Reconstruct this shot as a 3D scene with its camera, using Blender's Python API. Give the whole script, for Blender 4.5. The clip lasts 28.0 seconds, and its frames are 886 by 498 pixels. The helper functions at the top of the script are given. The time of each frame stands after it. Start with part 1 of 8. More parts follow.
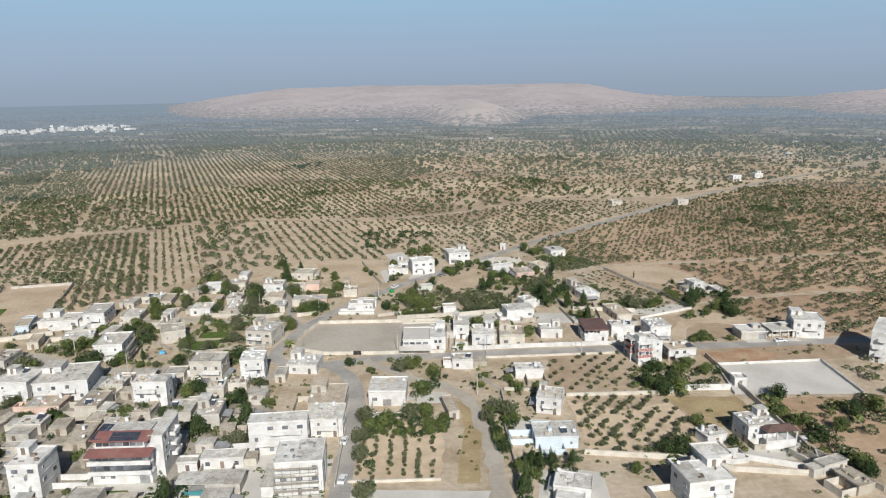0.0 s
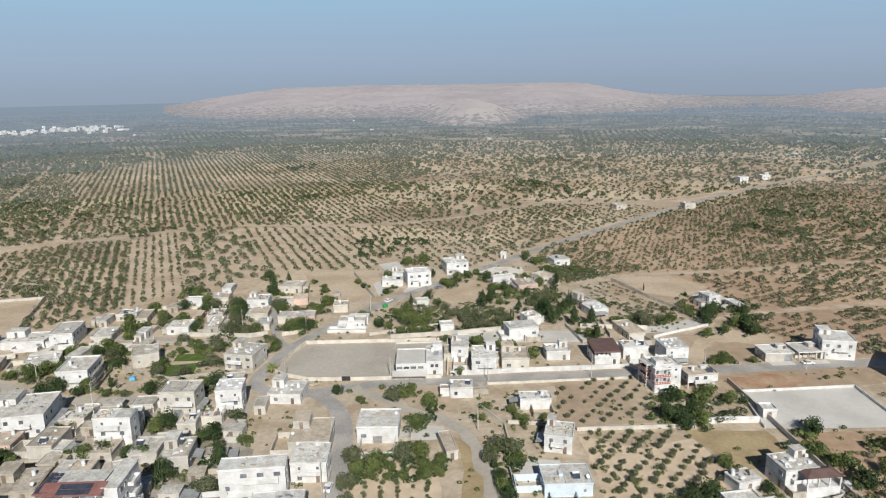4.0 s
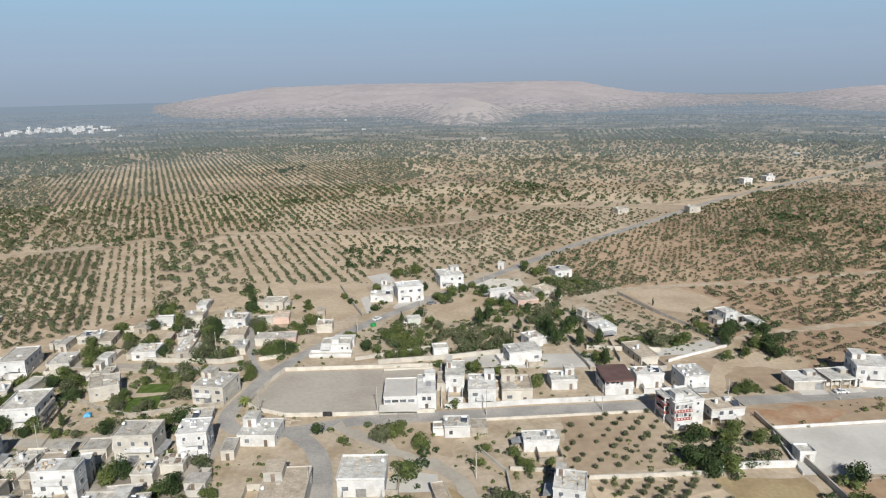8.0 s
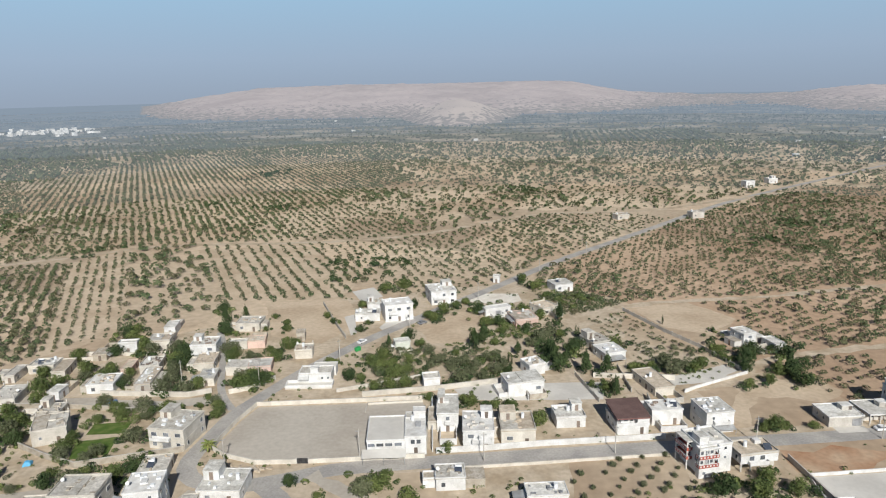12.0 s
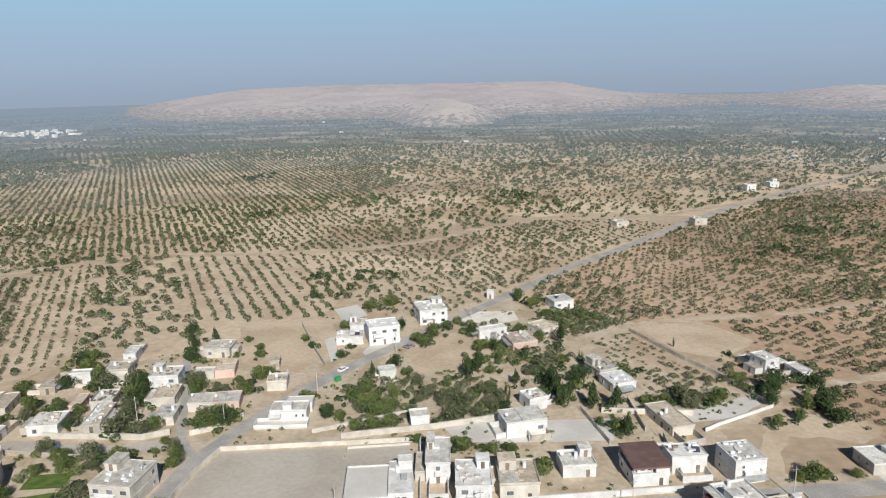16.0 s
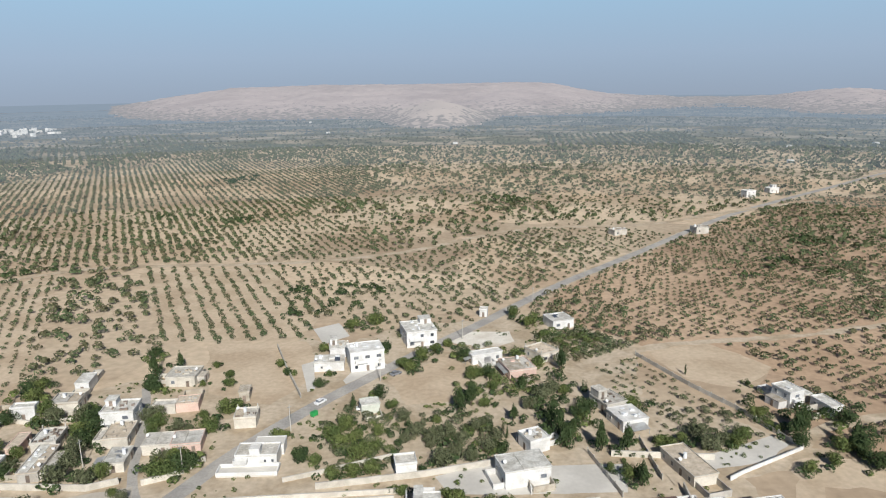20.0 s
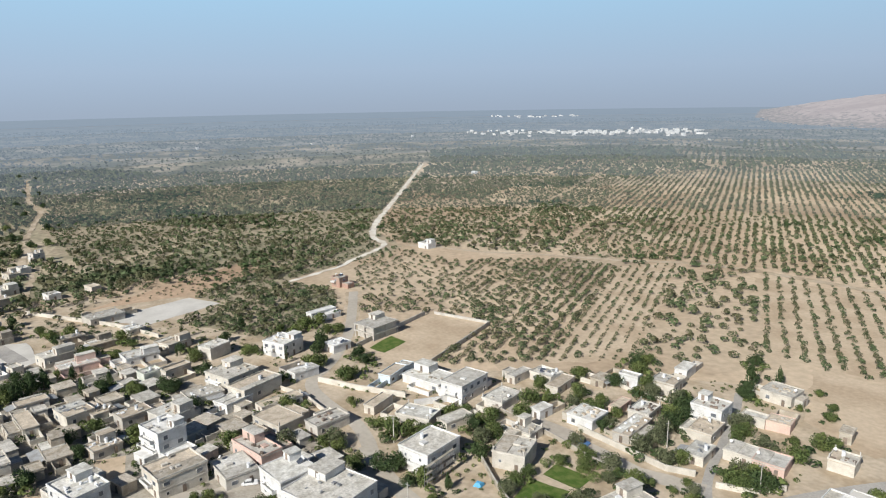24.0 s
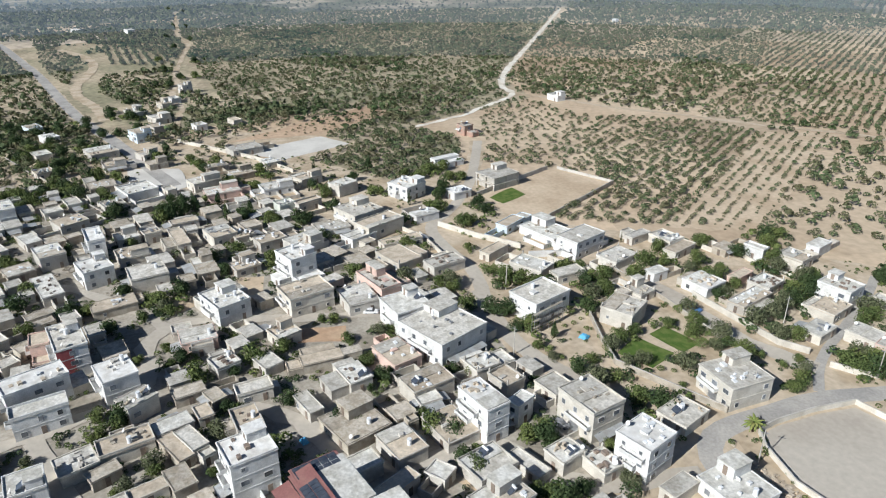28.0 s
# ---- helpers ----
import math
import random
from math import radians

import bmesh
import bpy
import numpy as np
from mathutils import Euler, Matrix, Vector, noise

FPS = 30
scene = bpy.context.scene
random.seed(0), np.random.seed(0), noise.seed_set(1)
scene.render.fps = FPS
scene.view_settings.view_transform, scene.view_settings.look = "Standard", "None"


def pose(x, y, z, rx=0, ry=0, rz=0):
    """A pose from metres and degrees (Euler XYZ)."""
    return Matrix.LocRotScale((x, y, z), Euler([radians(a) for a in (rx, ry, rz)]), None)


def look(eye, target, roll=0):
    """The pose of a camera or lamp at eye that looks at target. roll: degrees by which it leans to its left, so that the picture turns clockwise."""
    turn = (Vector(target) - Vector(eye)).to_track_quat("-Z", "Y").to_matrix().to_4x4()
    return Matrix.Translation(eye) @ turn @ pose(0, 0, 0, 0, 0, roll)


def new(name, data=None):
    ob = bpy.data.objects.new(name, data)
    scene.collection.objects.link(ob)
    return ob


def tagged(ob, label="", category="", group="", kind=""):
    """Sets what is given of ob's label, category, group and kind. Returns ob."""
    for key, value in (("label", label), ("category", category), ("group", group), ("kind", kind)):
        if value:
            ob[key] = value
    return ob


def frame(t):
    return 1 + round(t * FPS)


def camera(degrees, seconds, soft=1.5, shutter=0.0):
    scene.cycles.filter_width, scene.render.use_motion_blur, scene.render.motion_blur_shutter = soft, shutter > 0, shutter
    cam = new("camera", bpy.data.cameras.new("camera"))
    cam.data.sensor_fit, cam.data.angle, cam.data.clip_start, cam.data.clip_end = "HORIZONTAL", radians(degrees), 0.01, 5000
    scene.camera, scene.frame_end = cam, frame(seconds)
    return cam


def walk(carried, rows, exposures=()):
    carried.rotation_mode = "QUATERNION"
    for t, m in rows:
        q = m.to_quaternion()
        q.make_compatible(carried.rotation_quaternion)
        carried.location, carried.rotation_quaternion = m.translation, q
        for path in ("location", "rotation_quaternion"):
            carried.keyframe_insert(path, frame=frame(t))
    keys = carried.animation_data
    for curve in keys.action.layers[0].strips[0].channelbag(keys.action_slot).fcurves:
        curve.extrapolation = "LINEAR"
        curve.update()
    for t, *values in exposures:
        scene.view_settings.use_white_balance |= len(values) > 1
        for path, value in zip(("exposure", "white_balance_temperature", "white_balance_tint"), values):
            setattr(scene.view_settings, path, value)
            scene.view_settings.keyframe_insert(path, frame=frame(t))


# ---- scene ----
cam = camera(65.2, 28.0, soft=1.1)
PATH = [
    (0, (1.50, 1.35, 99.82), (-2.25, 98.55, 76.62), -0.77),
    (1, (1.49, 6.61, 99.85), (-2.30, 103.81, 76.67), -0.80),
    (2, (1.42, 12.41, 99.89), (-2.33, 109.61, 76.68), -0.83),
    (3, (1.31, 18.58, 99.93), (-2.33, 115.78, 76.68), -0.86),
    (5.5, (1.00, 34.90, 100.03), (-2.20, 132.08, 76.64), -0.94),
    (7, (0.85, 44.94, 100.06), (-2.01, 142.10, 76.60), -1.00),
    (8.5, (0.75, 54.99, 100.05), (-1.74, 152.16, 76.55), -1.06),
    (10, (0.71, 65.04, 99.99), (-1.38, 162.22, 76.49), -1.12),
    (11.5, (0.71, 75.11, 99.88), (-0.94, 172.30, 76.39), -1.17),
    (12.5, (0.73, 81.86, 99.79), (-0.61, 179.05, 76.31), -1.19),
    (14.5, (0.78, 95.47, 99.56), (0.13, 192.68, 76.11), -1.21),
    (16, (0.80, 105.79, 99.40), (0.70, 203.01, 75.97), -1.20),
    (17.5, (0.78, 116.16, 99.28), (1.25, 213.38, 75.86), -1.16),
    (19, (0.69, 126.41, 99.26), (1.72, 223.63, 75.87), -1.10),
    (20, (0.44, 131.45, 99.24), (2.04, 228.66, 75.84), -0.80),
    (20.5, (-0.09, 133.10, 99.13), (-2.19, 230.30, 75.73), -0.70),
    (21, (-0.50, 134.19, 98.97), (-13.60, 230.56, 75.72), -0.90),
    (21.5, (-0.87, 134.67, 98.84), (-25.43, 228.82, 75.73), -1.20),
    (23.5, (-1.80, 134.55, 98.44), (-66.71, 207.42, 76.59), -1.00),
    (24, (-1.76, 134.53, 98.43), (-74.72, 199.44, 76.88), -1.00),
    (24.5, (-1.51, 134.50, 98.43), (-81.09, 191.19, 77.13), -0.80),
    (25, (-0.24, 134.37, 98.74), (-83.64, 185.37, 77.69), -0.90),
    (25.5, (-0.24, 134.37, 98.74), (-83.60, 185.38, 77.54), -0.90),
    (26, (-0.24, 134.37, 98.74), (-81.53, 184.17, 68.54), -0.60),
    (26.5, (-0.24, 134.37, 98.74), (-78.62, 182.46, 59.45), -0.60),
    (27, (-0.24, 134.37, 98.74), (-77.69, 182.02, 57.14), -0.60),
    (27.5, (-0.24, 134.37, 98.74), (-77.84, 181.77, 57.14), -0.40),
    (28, (-0.24, 134.37, 98.74), (-78.29, 181.03, 57.14), -0.20),
]

walk(cam, [(t, look(eye, target, roll)) for t, eye, target, roll in PATH], exposures=[(0, 0.05, 6440, 9), (20, 0.15, 6400, 9), (21.5, 0.17, 6420, 9), (24, 0.24, 6430, 9), (26, 0.26, 6230, 8), (28, 0.30, 6080, 8)])

# ---- world and sun ----
SUN_TO = Vector((0.17, -0.81, 0.56)).normalized()
world = bpy.data.worlds.new("world")
scene.world = world
world.use_nodes = True
wn = world.node_tree.nodes
sky = wn.new("ShaderNodeTexSky")
sky.sky_type = 'NISHITA'
sky.sun_disc = False
sky.sun_elevation = math.asin(SUN_TO.z)
sky.sun_rotation = math.atan2(SUN_TO.x, SUN_TO.y)
sky.altitude = 500
sky.air_density = 0.7
sky.dust_density = 0.5
sky.ozone_density = 4.0
wn["Background"].inputs["Strength"].default_value = 0.05
world.node_tree.links.new(sky.outputs[0], wn["Background"].inputs[0])
sun_data = bpy.data.lights.new("sun", 'SUN')
sun_data.energy = 5.0
sun_data.angle = radians(0.53)
sun_data.color = (1.0, 0.965, 0.91)
sun = new("sun", sun_data)
sun.matrix_world = look(SUN_TO * 1000, (0, 0, 0))


# ---- materials ----
def mat(name, base, other=None, scale=0.5, fine=6.0, rough=0.85, metal=0.0, vary=0.0, bump=0.0, island=0.0, spec=0.3, mask=(0.42, 0.62), contrast=0.14, plots=0.0):
    """A surface of two tones: broad stains and fine grain, with a shift from object to object or from island to island."""
    m = bpy.data.materials.new(name)
    m.use_nodes = True
    nt = m.node_tree
    n, l = nt.nodes, nt.links
    bsdf = n["Principled BSDF"]
    bsdf.inputs["Roughness"].default_value = rough
    bsdf.inputs["Metallic"].default_value = metal
    bsdf.inputs["Specular IOR Level"].default_value = spec
    other = other or tuple(c * 0.72 for c in base)
    geo = n.new("ShaderNodeNewGeometry")
    broad = n.new("ShaderNodeTexNoise")
    broad.inputs["Scale"].default_value = scale
    broad.inputs["Detail"].default_value = 5
    grain = n.new("ShaderNodeTexNoise")
    grain.inputs["Scale"].default_value = fine
    grain.inputs["Detail"].default_value = 3
    for t in (broad, grain):
        l.new(geo.outputs["Position"], t.inputs["Vector"])
    plot = None
    if plots:
        turn = n.new("ShaderNodeVectorRotate")
        turn.rotation_type = 'Z_AXIS'
        turn.inputs["Angle"].default_value = radians(24)
        l.new(geo.outputs["Position"], turn.inputs["Vector"])
        plot = n.new("ShaderNodeTexVoronoi")
        plot.distance = 'CHEBYCHEV'
        plot.inputs["Scale"].default_value = plots
        plot.inputs["Randomness"].default_value = 0.75
        l.new(turn.outputs[0], plot.inputs["Vector"])
    ramp = n.new("ShaderNodeMapRange")
    ramp.inputs["From Min"].default_value, ramp.inputs["From Max"].default_value = mask
    l.new(broad.outputs["Fac"], ramp.inputs["Value"])
    mix = n.new("ShaderNodeMix")
    mix.data_type = 'RGBA'
    mix.inputs["A"].default_value = (*base, 1)
    mix.inputs["B"].default_value = (*other, 1)
    l.new(ramp.outputs[0], mix.inputs["Factor"])
    hsv = n.new("ShaderNodeHueSaturation")
    l.new(mix.outputs["Result"], hsv.inputs["Color"])
    gr = n.new("ShaderNodeMapRange")
    gr.inputs["From Min"].default_value, gr.inputs["From Max"].default_value = 0.25, 0.75
    gr.inputs["To Min"].default_value, gr.inputs["To Max"].default_value = 1 - contrast, 1 + contrast
    l.new(grain.outputs["Fac"], gr.inputs["Value"])
    value = gr.outputs[0]
    if plots:
        tone = n.new("ShaderNodeMapRange")
        tone.inputs["To Min"].default_value, tone.inputs["To Max"].default_value = 0.82, 1.16
        pick = n.new("ShaderNodeSeparateColor")
        l.new(plot.outputs["Color"], pick.inputs[0])
        l.new(pick.outputs[0], tone.inputs["Value"])
        by = n.new("ShaderNodeMath")
        by.operation = 'MULTIPLY'
        l.new(value, by.inputs[0])
        l.new(tone.outputs[0], by.inputs[1])
        value = by.outputs[0]
    if vary or island:
        rnd = n.new("ShaderNodeObjectInfo").outputs["Random"] if vary else geo.outputs["Random Per Island"]
        k = vary or island
        vr = n.new("ShaderNodeMapRange")
        vr.inputs["To Min"].default_value, vr.inputs["To Max"].default_value = 1 - k, 1 + k
        l.new(rnd, vr.inputs["Value"])
        mul = n.new("ShaderNodeMath")
        mul.operation = 'MULTIPLY'
        l.new(value, mul.inputs[0])
        l.new(vr.outputs[0], mul.inputs[1])
        value = mul.outputs[0]
    l.new(value, hsv.inputs["Value"])
    l.new(hsv.outputs[0], bsdf.inputs["Base Color"])
    if bump:
        b = n.new("ShaderNodeBump")
        b.inputs["Strength"].default_value = bump
        b.inputs["Distance"].default_value = 0.05
        l.new(grain.outputs["Fac"], b.inputs["Height"])
        l.new(b.outputs[0], bsdf.inputs["Normal"])
    return m


M = {
    "soil": mat("soil", (0.54, 0.435, 0.315), (0.43, 0.325, 0.225), 0.012, 0.3, 0.95, bump=0.2, spec=0.1, contrast=0.16, plots=0.013),
    "soil_pale": mat("soil_pale", (0.55, 0.445, 0.325), (0.455, 0.355, 0.25), 0.06, 0.6, 0.95, spec=0.1, contrast=0.12),
    "scrub_floor": mat("scrub_floor", (0.40, 0.335, 0.24), (0.27, 0.25, 0.165), 0.02, 0.25, 0.95, spec=0.1, contrast=0.3, plots=0.013),
    "soil_russet": mat("soil_russet", (0.47, 0.345, 0.24), (0.385, 0.27, 0.18), 0.015, 0.4, 0.95, bump=0.2, spec=0.1, contrast=0.16, plots=0.013),
    "soil_red": mat("soil_red", (0.36, 0.205, 0.12), (0.47, 0.34, 0.23), 0.06, 0.7, 0.95, spec=0.1, contrast=0.14),
    "dust": mat("dust", (0.515, 0.43, 0.325), (0.395, 0.315, 0.22), 0.09, 0.6, 0.95, bump=0.2, spec=0.1, contrast=0.16),
    "gravel": mat("gravel", (0.47, 0.428, 0.365), (0.405, 0.362, 0.305), 0.05, 0.7, 0.95, spec=0.1, contrast=0.09),
    "yard_earth": mat("yard_earth", (0.385, 0.35, 0.295), (0.265, 0.235, 0.19), 0.12, 1.1, 0.95, bump=0.3, spec=0.1, contrast=0.2),
    "chalk": mat("chalk", (0.74, 0.70, 0.62), (0.60, 0.54, 0.45), 0.1, 2.0, 0.95, spec=0.1),
    "slab": mat("slab", (0.61, 0.585, 0.535), (0.52, 0.495, 0.45), 0.07, 0.8, 0.9, spec=0.1, contrast=0.05),
    "asphalt": mat("asphalt", (0.325, 0.31, 0.288), (0.42, 0.395, 0.36), 0.11, 1.5, 0.9, spec=0.15),
    "cropland": mat("cropland", (0.075, 0.125, 0.028), (0.13, 0.165, 0.05), 0.4, 3.0, 0.9, bump=0.6, spec=0.1),
    "drygrass": mat("drygrass", (0.42, 0.33, 0.19), (0.35, 0.265, 0.155), 0.12, 0.8, 0.95, bump=0.2, spec=0.1, contrast=0.14),
    "w": mat("white_render", (0.645, 0.64, 0.625), (0.53, 0.52, 0.495), 0.35, 4.0, 0.85, vary=0.07),
    "b": mat("cream_render", (0.56, 0.525, 0.46), (0.455, 0.42, 0.36), 0.35, 4.0, 0.9, vary=0.12),
    "g": mat("bare_concrete", (0.50, 0.475, 0.43), (0.40, 0.37, 0.325), 0.35, 4.0, 0.9, vary=0.12),
    "o": mat("old_stone", (0.415, 0.375, 0.31), (0.31, 0.27, 0.215), 0.5, 4.0, 0.95, vary=0.15, bump=0.5),
    "p": mat("pink_render", (0.62, 0.45, 0.38), (0.52, 0.38, 0.32), 0.35, 4.0, 0.9, vary=0.08),
    "r": mat("red_render", (0.36, 0.10, 0.10), (0.30, 0.08, 0.08), 0.35, 4.0, 0.85, vary=0.05),
    "brick": mat("red_brick", (0.36, 0.095, 0.07), (0.28, 0.075, 0.055), 0.5, 5.0, 0.9),
    "brick_wall": mat("weathered_brick", (0.37, 0.235, 0.185), (0.33, 0.25, 0.20), 0.5, 5.0, 0.9),
    "roof_tan": mat("clay_roof", (0.53, 0.455, 0.36), (0.41, 0.345, 0.265), 0.4, 1.6, 0.95, vary=0.16, contrast=0.26),
    "roof_white": mat("whitewashed_roof", (0.71, 0.70, 0.67), (0.55, 0.53, 0.49), 0.4, 1.6, 0.9, vary=0.10, contrast=0.18),
    "a": mat("pale_blue_render", (0.58, 0.66, 0.72), (0.52, 0.58, 0.62), 0.35, 4.0, 0.85, vary=0.05),
    "n": mat("pale_green_render", (0.55, 0.57, 0.50), (0.47, 0.49, 0.42), 0.35, 4.0, 0.85, vary=0.05),
    "y": mat("yellow_render", (0.62, 0.56, 0.36), (0.54, 0.49, 0.33), 0.35, 4.0, 0.85, vary=0.05),
    "roof_grey": mat("screed_roof", (0.54, 0.515, 0.465), (0.39, 0.365, 0.315), 0.45, 1.6, 0.95, vary=0.16, contrast=0.26),
    "roof_pale": mat("limewashed_roof", (0.62, 0.605, 0.56), (0.45, 0.43, 0.38), 0.45, 1.6, 0.95, vary=0.14, contrast=0.24),
    "roof_earth": mat("earthen_roof", (0.455, 0.41, 0.345), (0.34, 0.295, 0.23), 0.45, 1.6, 0.95, vary=0.16, contrast=0.26),
    "maroon": mat("maroon_sheet", (0.23, 0.105, 0.095), (0.27, 0.14, 0.12), 0.4, 3.0, 0.6),
    "brown_sheet": mat("brown_sheet", (0.125, 0.078, 0.068), (0.155, 0.10, 0.088), 0.4, 3.0, 0.6),
    "glass": mat("window_glass", (0.10, 0.11, 0.125), (0.18, 0.19, 0.20), 0.4, 2.0, 0.12, spec=0.5, vary=0.6),
    "frame": mat("window_frame", (0.60, 0.595, 0.58), (0.55, 0.54, 0.51), 1.0, 6.0, 0.6),
    "door": mat("steel_door", (0.16, 0.13, 0.11), (0.22, 0.17, 0.13), 1.0, 6.0, 0.6, vary=0.3),
    "gate": mat("blue_gate", (0.10, 0.22, 0.36), (0.16, 0.26, 0.36), 1.0, 6.0, 0.6),
    "tank": mat("water_tank", (0.74, 0.75, 0.76), (0.62, 0.63, 0.63), 1.0, 6.0, 0.4),
    "steel": mat("galvanised_steel", (0.42, 0.43, 0.44), (0.32, 0.32, 0.32), 1.0, 6.0, 0.5, metal=0.6),
    "solar": mat("solar_panel", (0.045, 0.055, 0.075), (0.07, 0.08, 0.10), 1.0, 6.0, 0.2, spec=0.6),
    "tin": mat("roof_sheet", (0.46, 0.47, 0.47), (0.36, 0.35, 0.33), 0.5, 5.0, 0.55, metal=0.3),
    "frond": mat("palm_frond", (0.16, 0.20, 0.05), (0.22, 0.22, 0.07), 1.0, 5.0, 0.7),
    "tarp": mat("blue_tarp", (0.08, 0.32, 0.55), (0.12, 0.38, 0.58), 1.0, 5.0, 0.6),
    "block": mat("block_wall", (0.50, 0.43, 0.34), (0.40, 0.335, 0.255), 0.3, 4.0, 0.95, vary=0.12, bump=0.4),
    "leaf": mat("leaf", (0.122, 0.148, 0.048), (0.074, 0.102, 0.034), 0.22, 2.0, 0.75, island=0.35, spec=0.15),
    "leaf_dark": mat("leaf_dark", (0.056, 0.082, 0.031), (0.034, 0.055, 0.022), 0.22, 2.0, 0.75, island=0.35, spec=0.15),
    "leaf_grey": mat("leaf_grey", (0.125, 0.135, 0.075), (0.095, 0.108, 0.055), 0.3, 2.0, 0.8, island=0.3, spec=0.15),
    "leaf_orchard": mat("leaf_orchard", (0.085, 0.112, 0.054), (0.118, 0.112, 0.062), 0.11, 0.9, 0.85, island=0.35, spec=0.1),
    "bark": mat("bark", (0.16, 0.12, 0.085), (0.11, 0.08, 0.055), 1.0, 8.0, 0.95, bump=0.5),
    "car_white": mat("car_paint_white", (0.78, 0.78, 0.78), (0.7, 0.7, 0.7), 1.0, 6.0, 0.3, spec=0.5),
    "rubber": mat("rubber", (0.02, 0.02, 0.02), (0.03, 0.03, 0.03), 1.0, 6.0, 0.8),
}


# ---- mesh helpers ----
CUBE_F = ((0, 3, 2, 1), (4, 5, 6, 7), (0, 1, 5, 4), (1, 2, 6, 5), (2, 3, 7, 6), (3, 0, 4, 7))


def boxes(name, items, material, bevel=0.0):
    """One mesh of upright boxes (cx, cy, z0, sx, sy, sz)."""
    verts, faces = [], []
    for cx, cy, z, sx, sy, sz in items:
        i = len(verts)
        for dz in (0, sz):
            for dx, dy in ((-1, -1), (1, -1), (1, 1), (-1, 1)):
                verts.append((cx + dx * sx / 2, cy + dy * sy / 2, z + dz))
        faces += [tuple(i + k for k in f) for f in CUBE_F]
    me = bpy.data.meshes.new(name)
    me.from_pydata(verts, [], faces)
    me.materials.append(material)
    if bevel:
        bm = bmesh.new()
        bm.from_mesh(me)
        bmesh.ops.bevel(bm, geom=bm.edges[:], offset=bevel, segments=1, affect='EDGES')
        bm.to_mesh(me)
        bm.free()
    return me


def ring_box(name, w, d, z, t, h, material):
    """A closed rectangular ring w by d, t thick and h high, as one piece."""
    v, f = [], []
    for zz in (z, z + h):
        for a, b in ((w / 2, d / 2), (w / 2 - t, d / 2 - t)):
            v += [(-a, -b, zz), (a, -b, zz), (a, b, zz), (-a, b, zz)]
    for i in range(4):
        j = (i + 1) % 4
        f += [(i, j, 8 + j, 8 + i), (4 + j, 4 + i, 12 + i, 12 + j), (8 + i, 8 + j, 12 + j, 12 + i), (j, i, 4 + i, 4 + j)]
    me = bpy.data.meshes.new(name)
    me.from_pydata(v, [], f)
    me.materials.append(material)
    return me


def arrays_mesh(name, verts, faces, material):
    """A mesh from numpy arrays; faces all have the same number of corners."""
    me = bpy.data.meshes.new(name)
    n, k = faces.shape
    me.vertices.add(len(verts))
    me.vertices.foreach_set("co", verts.astype(np.float32).ravel())
    me.loops.add(n * k)
    me.loops.foreach_set("vertex_index", faces.astype(np.int32).ravel())
    me.polygons.add(n)
    me.polygons.foreach_set("loop_start", np.arange(0, n * k, k, dtype=np.int32))
    me.update(calc_edges=True)
    me.materials.append(material)
    return me


def part(name, data, parent, loc=(0, 0, 0), rz=0.0, label=""):
    ob = new(name, data)
    ob.parent = parent
    ob.location = loc
    ob.rotation_euler = (0, 0, rz)
    if label:
        tagged(ob, label)
    return ob


def thing(name, x, y, rot=0.0, z=0.0):
    ob = new(name)
    ob.empty_display_size = 0.5
    ob.location = (x, y, z)
    ob.rotation_euler = (0, 0, radians(rot))
    return ob


def cylinder(name, r, h, material, n=10, top=None, axis='Z'):
    bm = bmesh.new()
    bmesh.ops.create_cone(bm, cap_ends=True, segments=n, radius1=r, radius2=r if top is None else top, depth=h)
    bmesh.ops.translate(bm, verts=bm.verts, vec=(0, 0, h / 2))
    if axis == 'X':
        bmesh.ops.rotate(bm, verts=bm.verts, cent=(0, 0, h / 2), matrix=Matrix.Rotation(radians(90), 3, 'Y'))
    me = bpy.data.meshes.new(name)
    bm.to_mesh(me)
    bm.free()
    me.materials.append(material)
    return me


def inside(px, py, poly):
    """Which points lie in a polygon (numpy)."""
    c = np.zeros(px.shape, bool)
    for (x1, y1), (x2, y2) in zip(poly, poly[1:] + poly[:1]):
        if y1 != y2:
            c ^= ((y1 > py) != (y2 > py)) & (px < (x2 - x1) * (py - y1) / (y2 - y1) + x1)
    return c


def off_line(px, py, line):
    """How far points lie from a line of straight stretches (numpy)."""
    best = np.full(px.shape, 1e9)
    for (x1, y1), (x2, y2) in zip(line, line[1:]):
        dx, dy = x2 - x1, y2 - y1
        k = np.clip(((px - x1) * dx + (py - y1) * dy) / (dx * dx + dy * dy), 0, 1)
        best = np.minimum(best, np.hypot(px - x1 - k * dx, py - y1 - k * dy))
    return best


# ---- ground, far plain and hills ----
def ground_disc(name, r0, r1, z, material, rings, n=96):
    rr = [r0 * (r1 / r0) ** (i / rings) for i in range(rings + 1)] if r0 > 0 else [r1 * (i / rings) ** 2 for i in range(rings + 1)]
    verts, faces = [], []
    for r in rr:
        for k in range(n):
            a = 2 * math.pi * k / n
            verts.append((r * math.sin(a), 300 + r * math.cos(a), z))
    for i in range(rings):
        for k in range(n):
            a, b = i * n + k, i * n + (k + 1) % n
            faces.append((a, b, b + n, a + n))
    me = bpy.data.meshes.new(name)
    me.from_pydata(verts, [], [f[::-1] for f in faces])
    me.materials.append(material)
    return new(name, me)


tagged(ground_disc("ground", 0, 7000, 0.0, M["soil"], 14), "dry tan farm soil of the plain round the village", "ground", kind="structure")


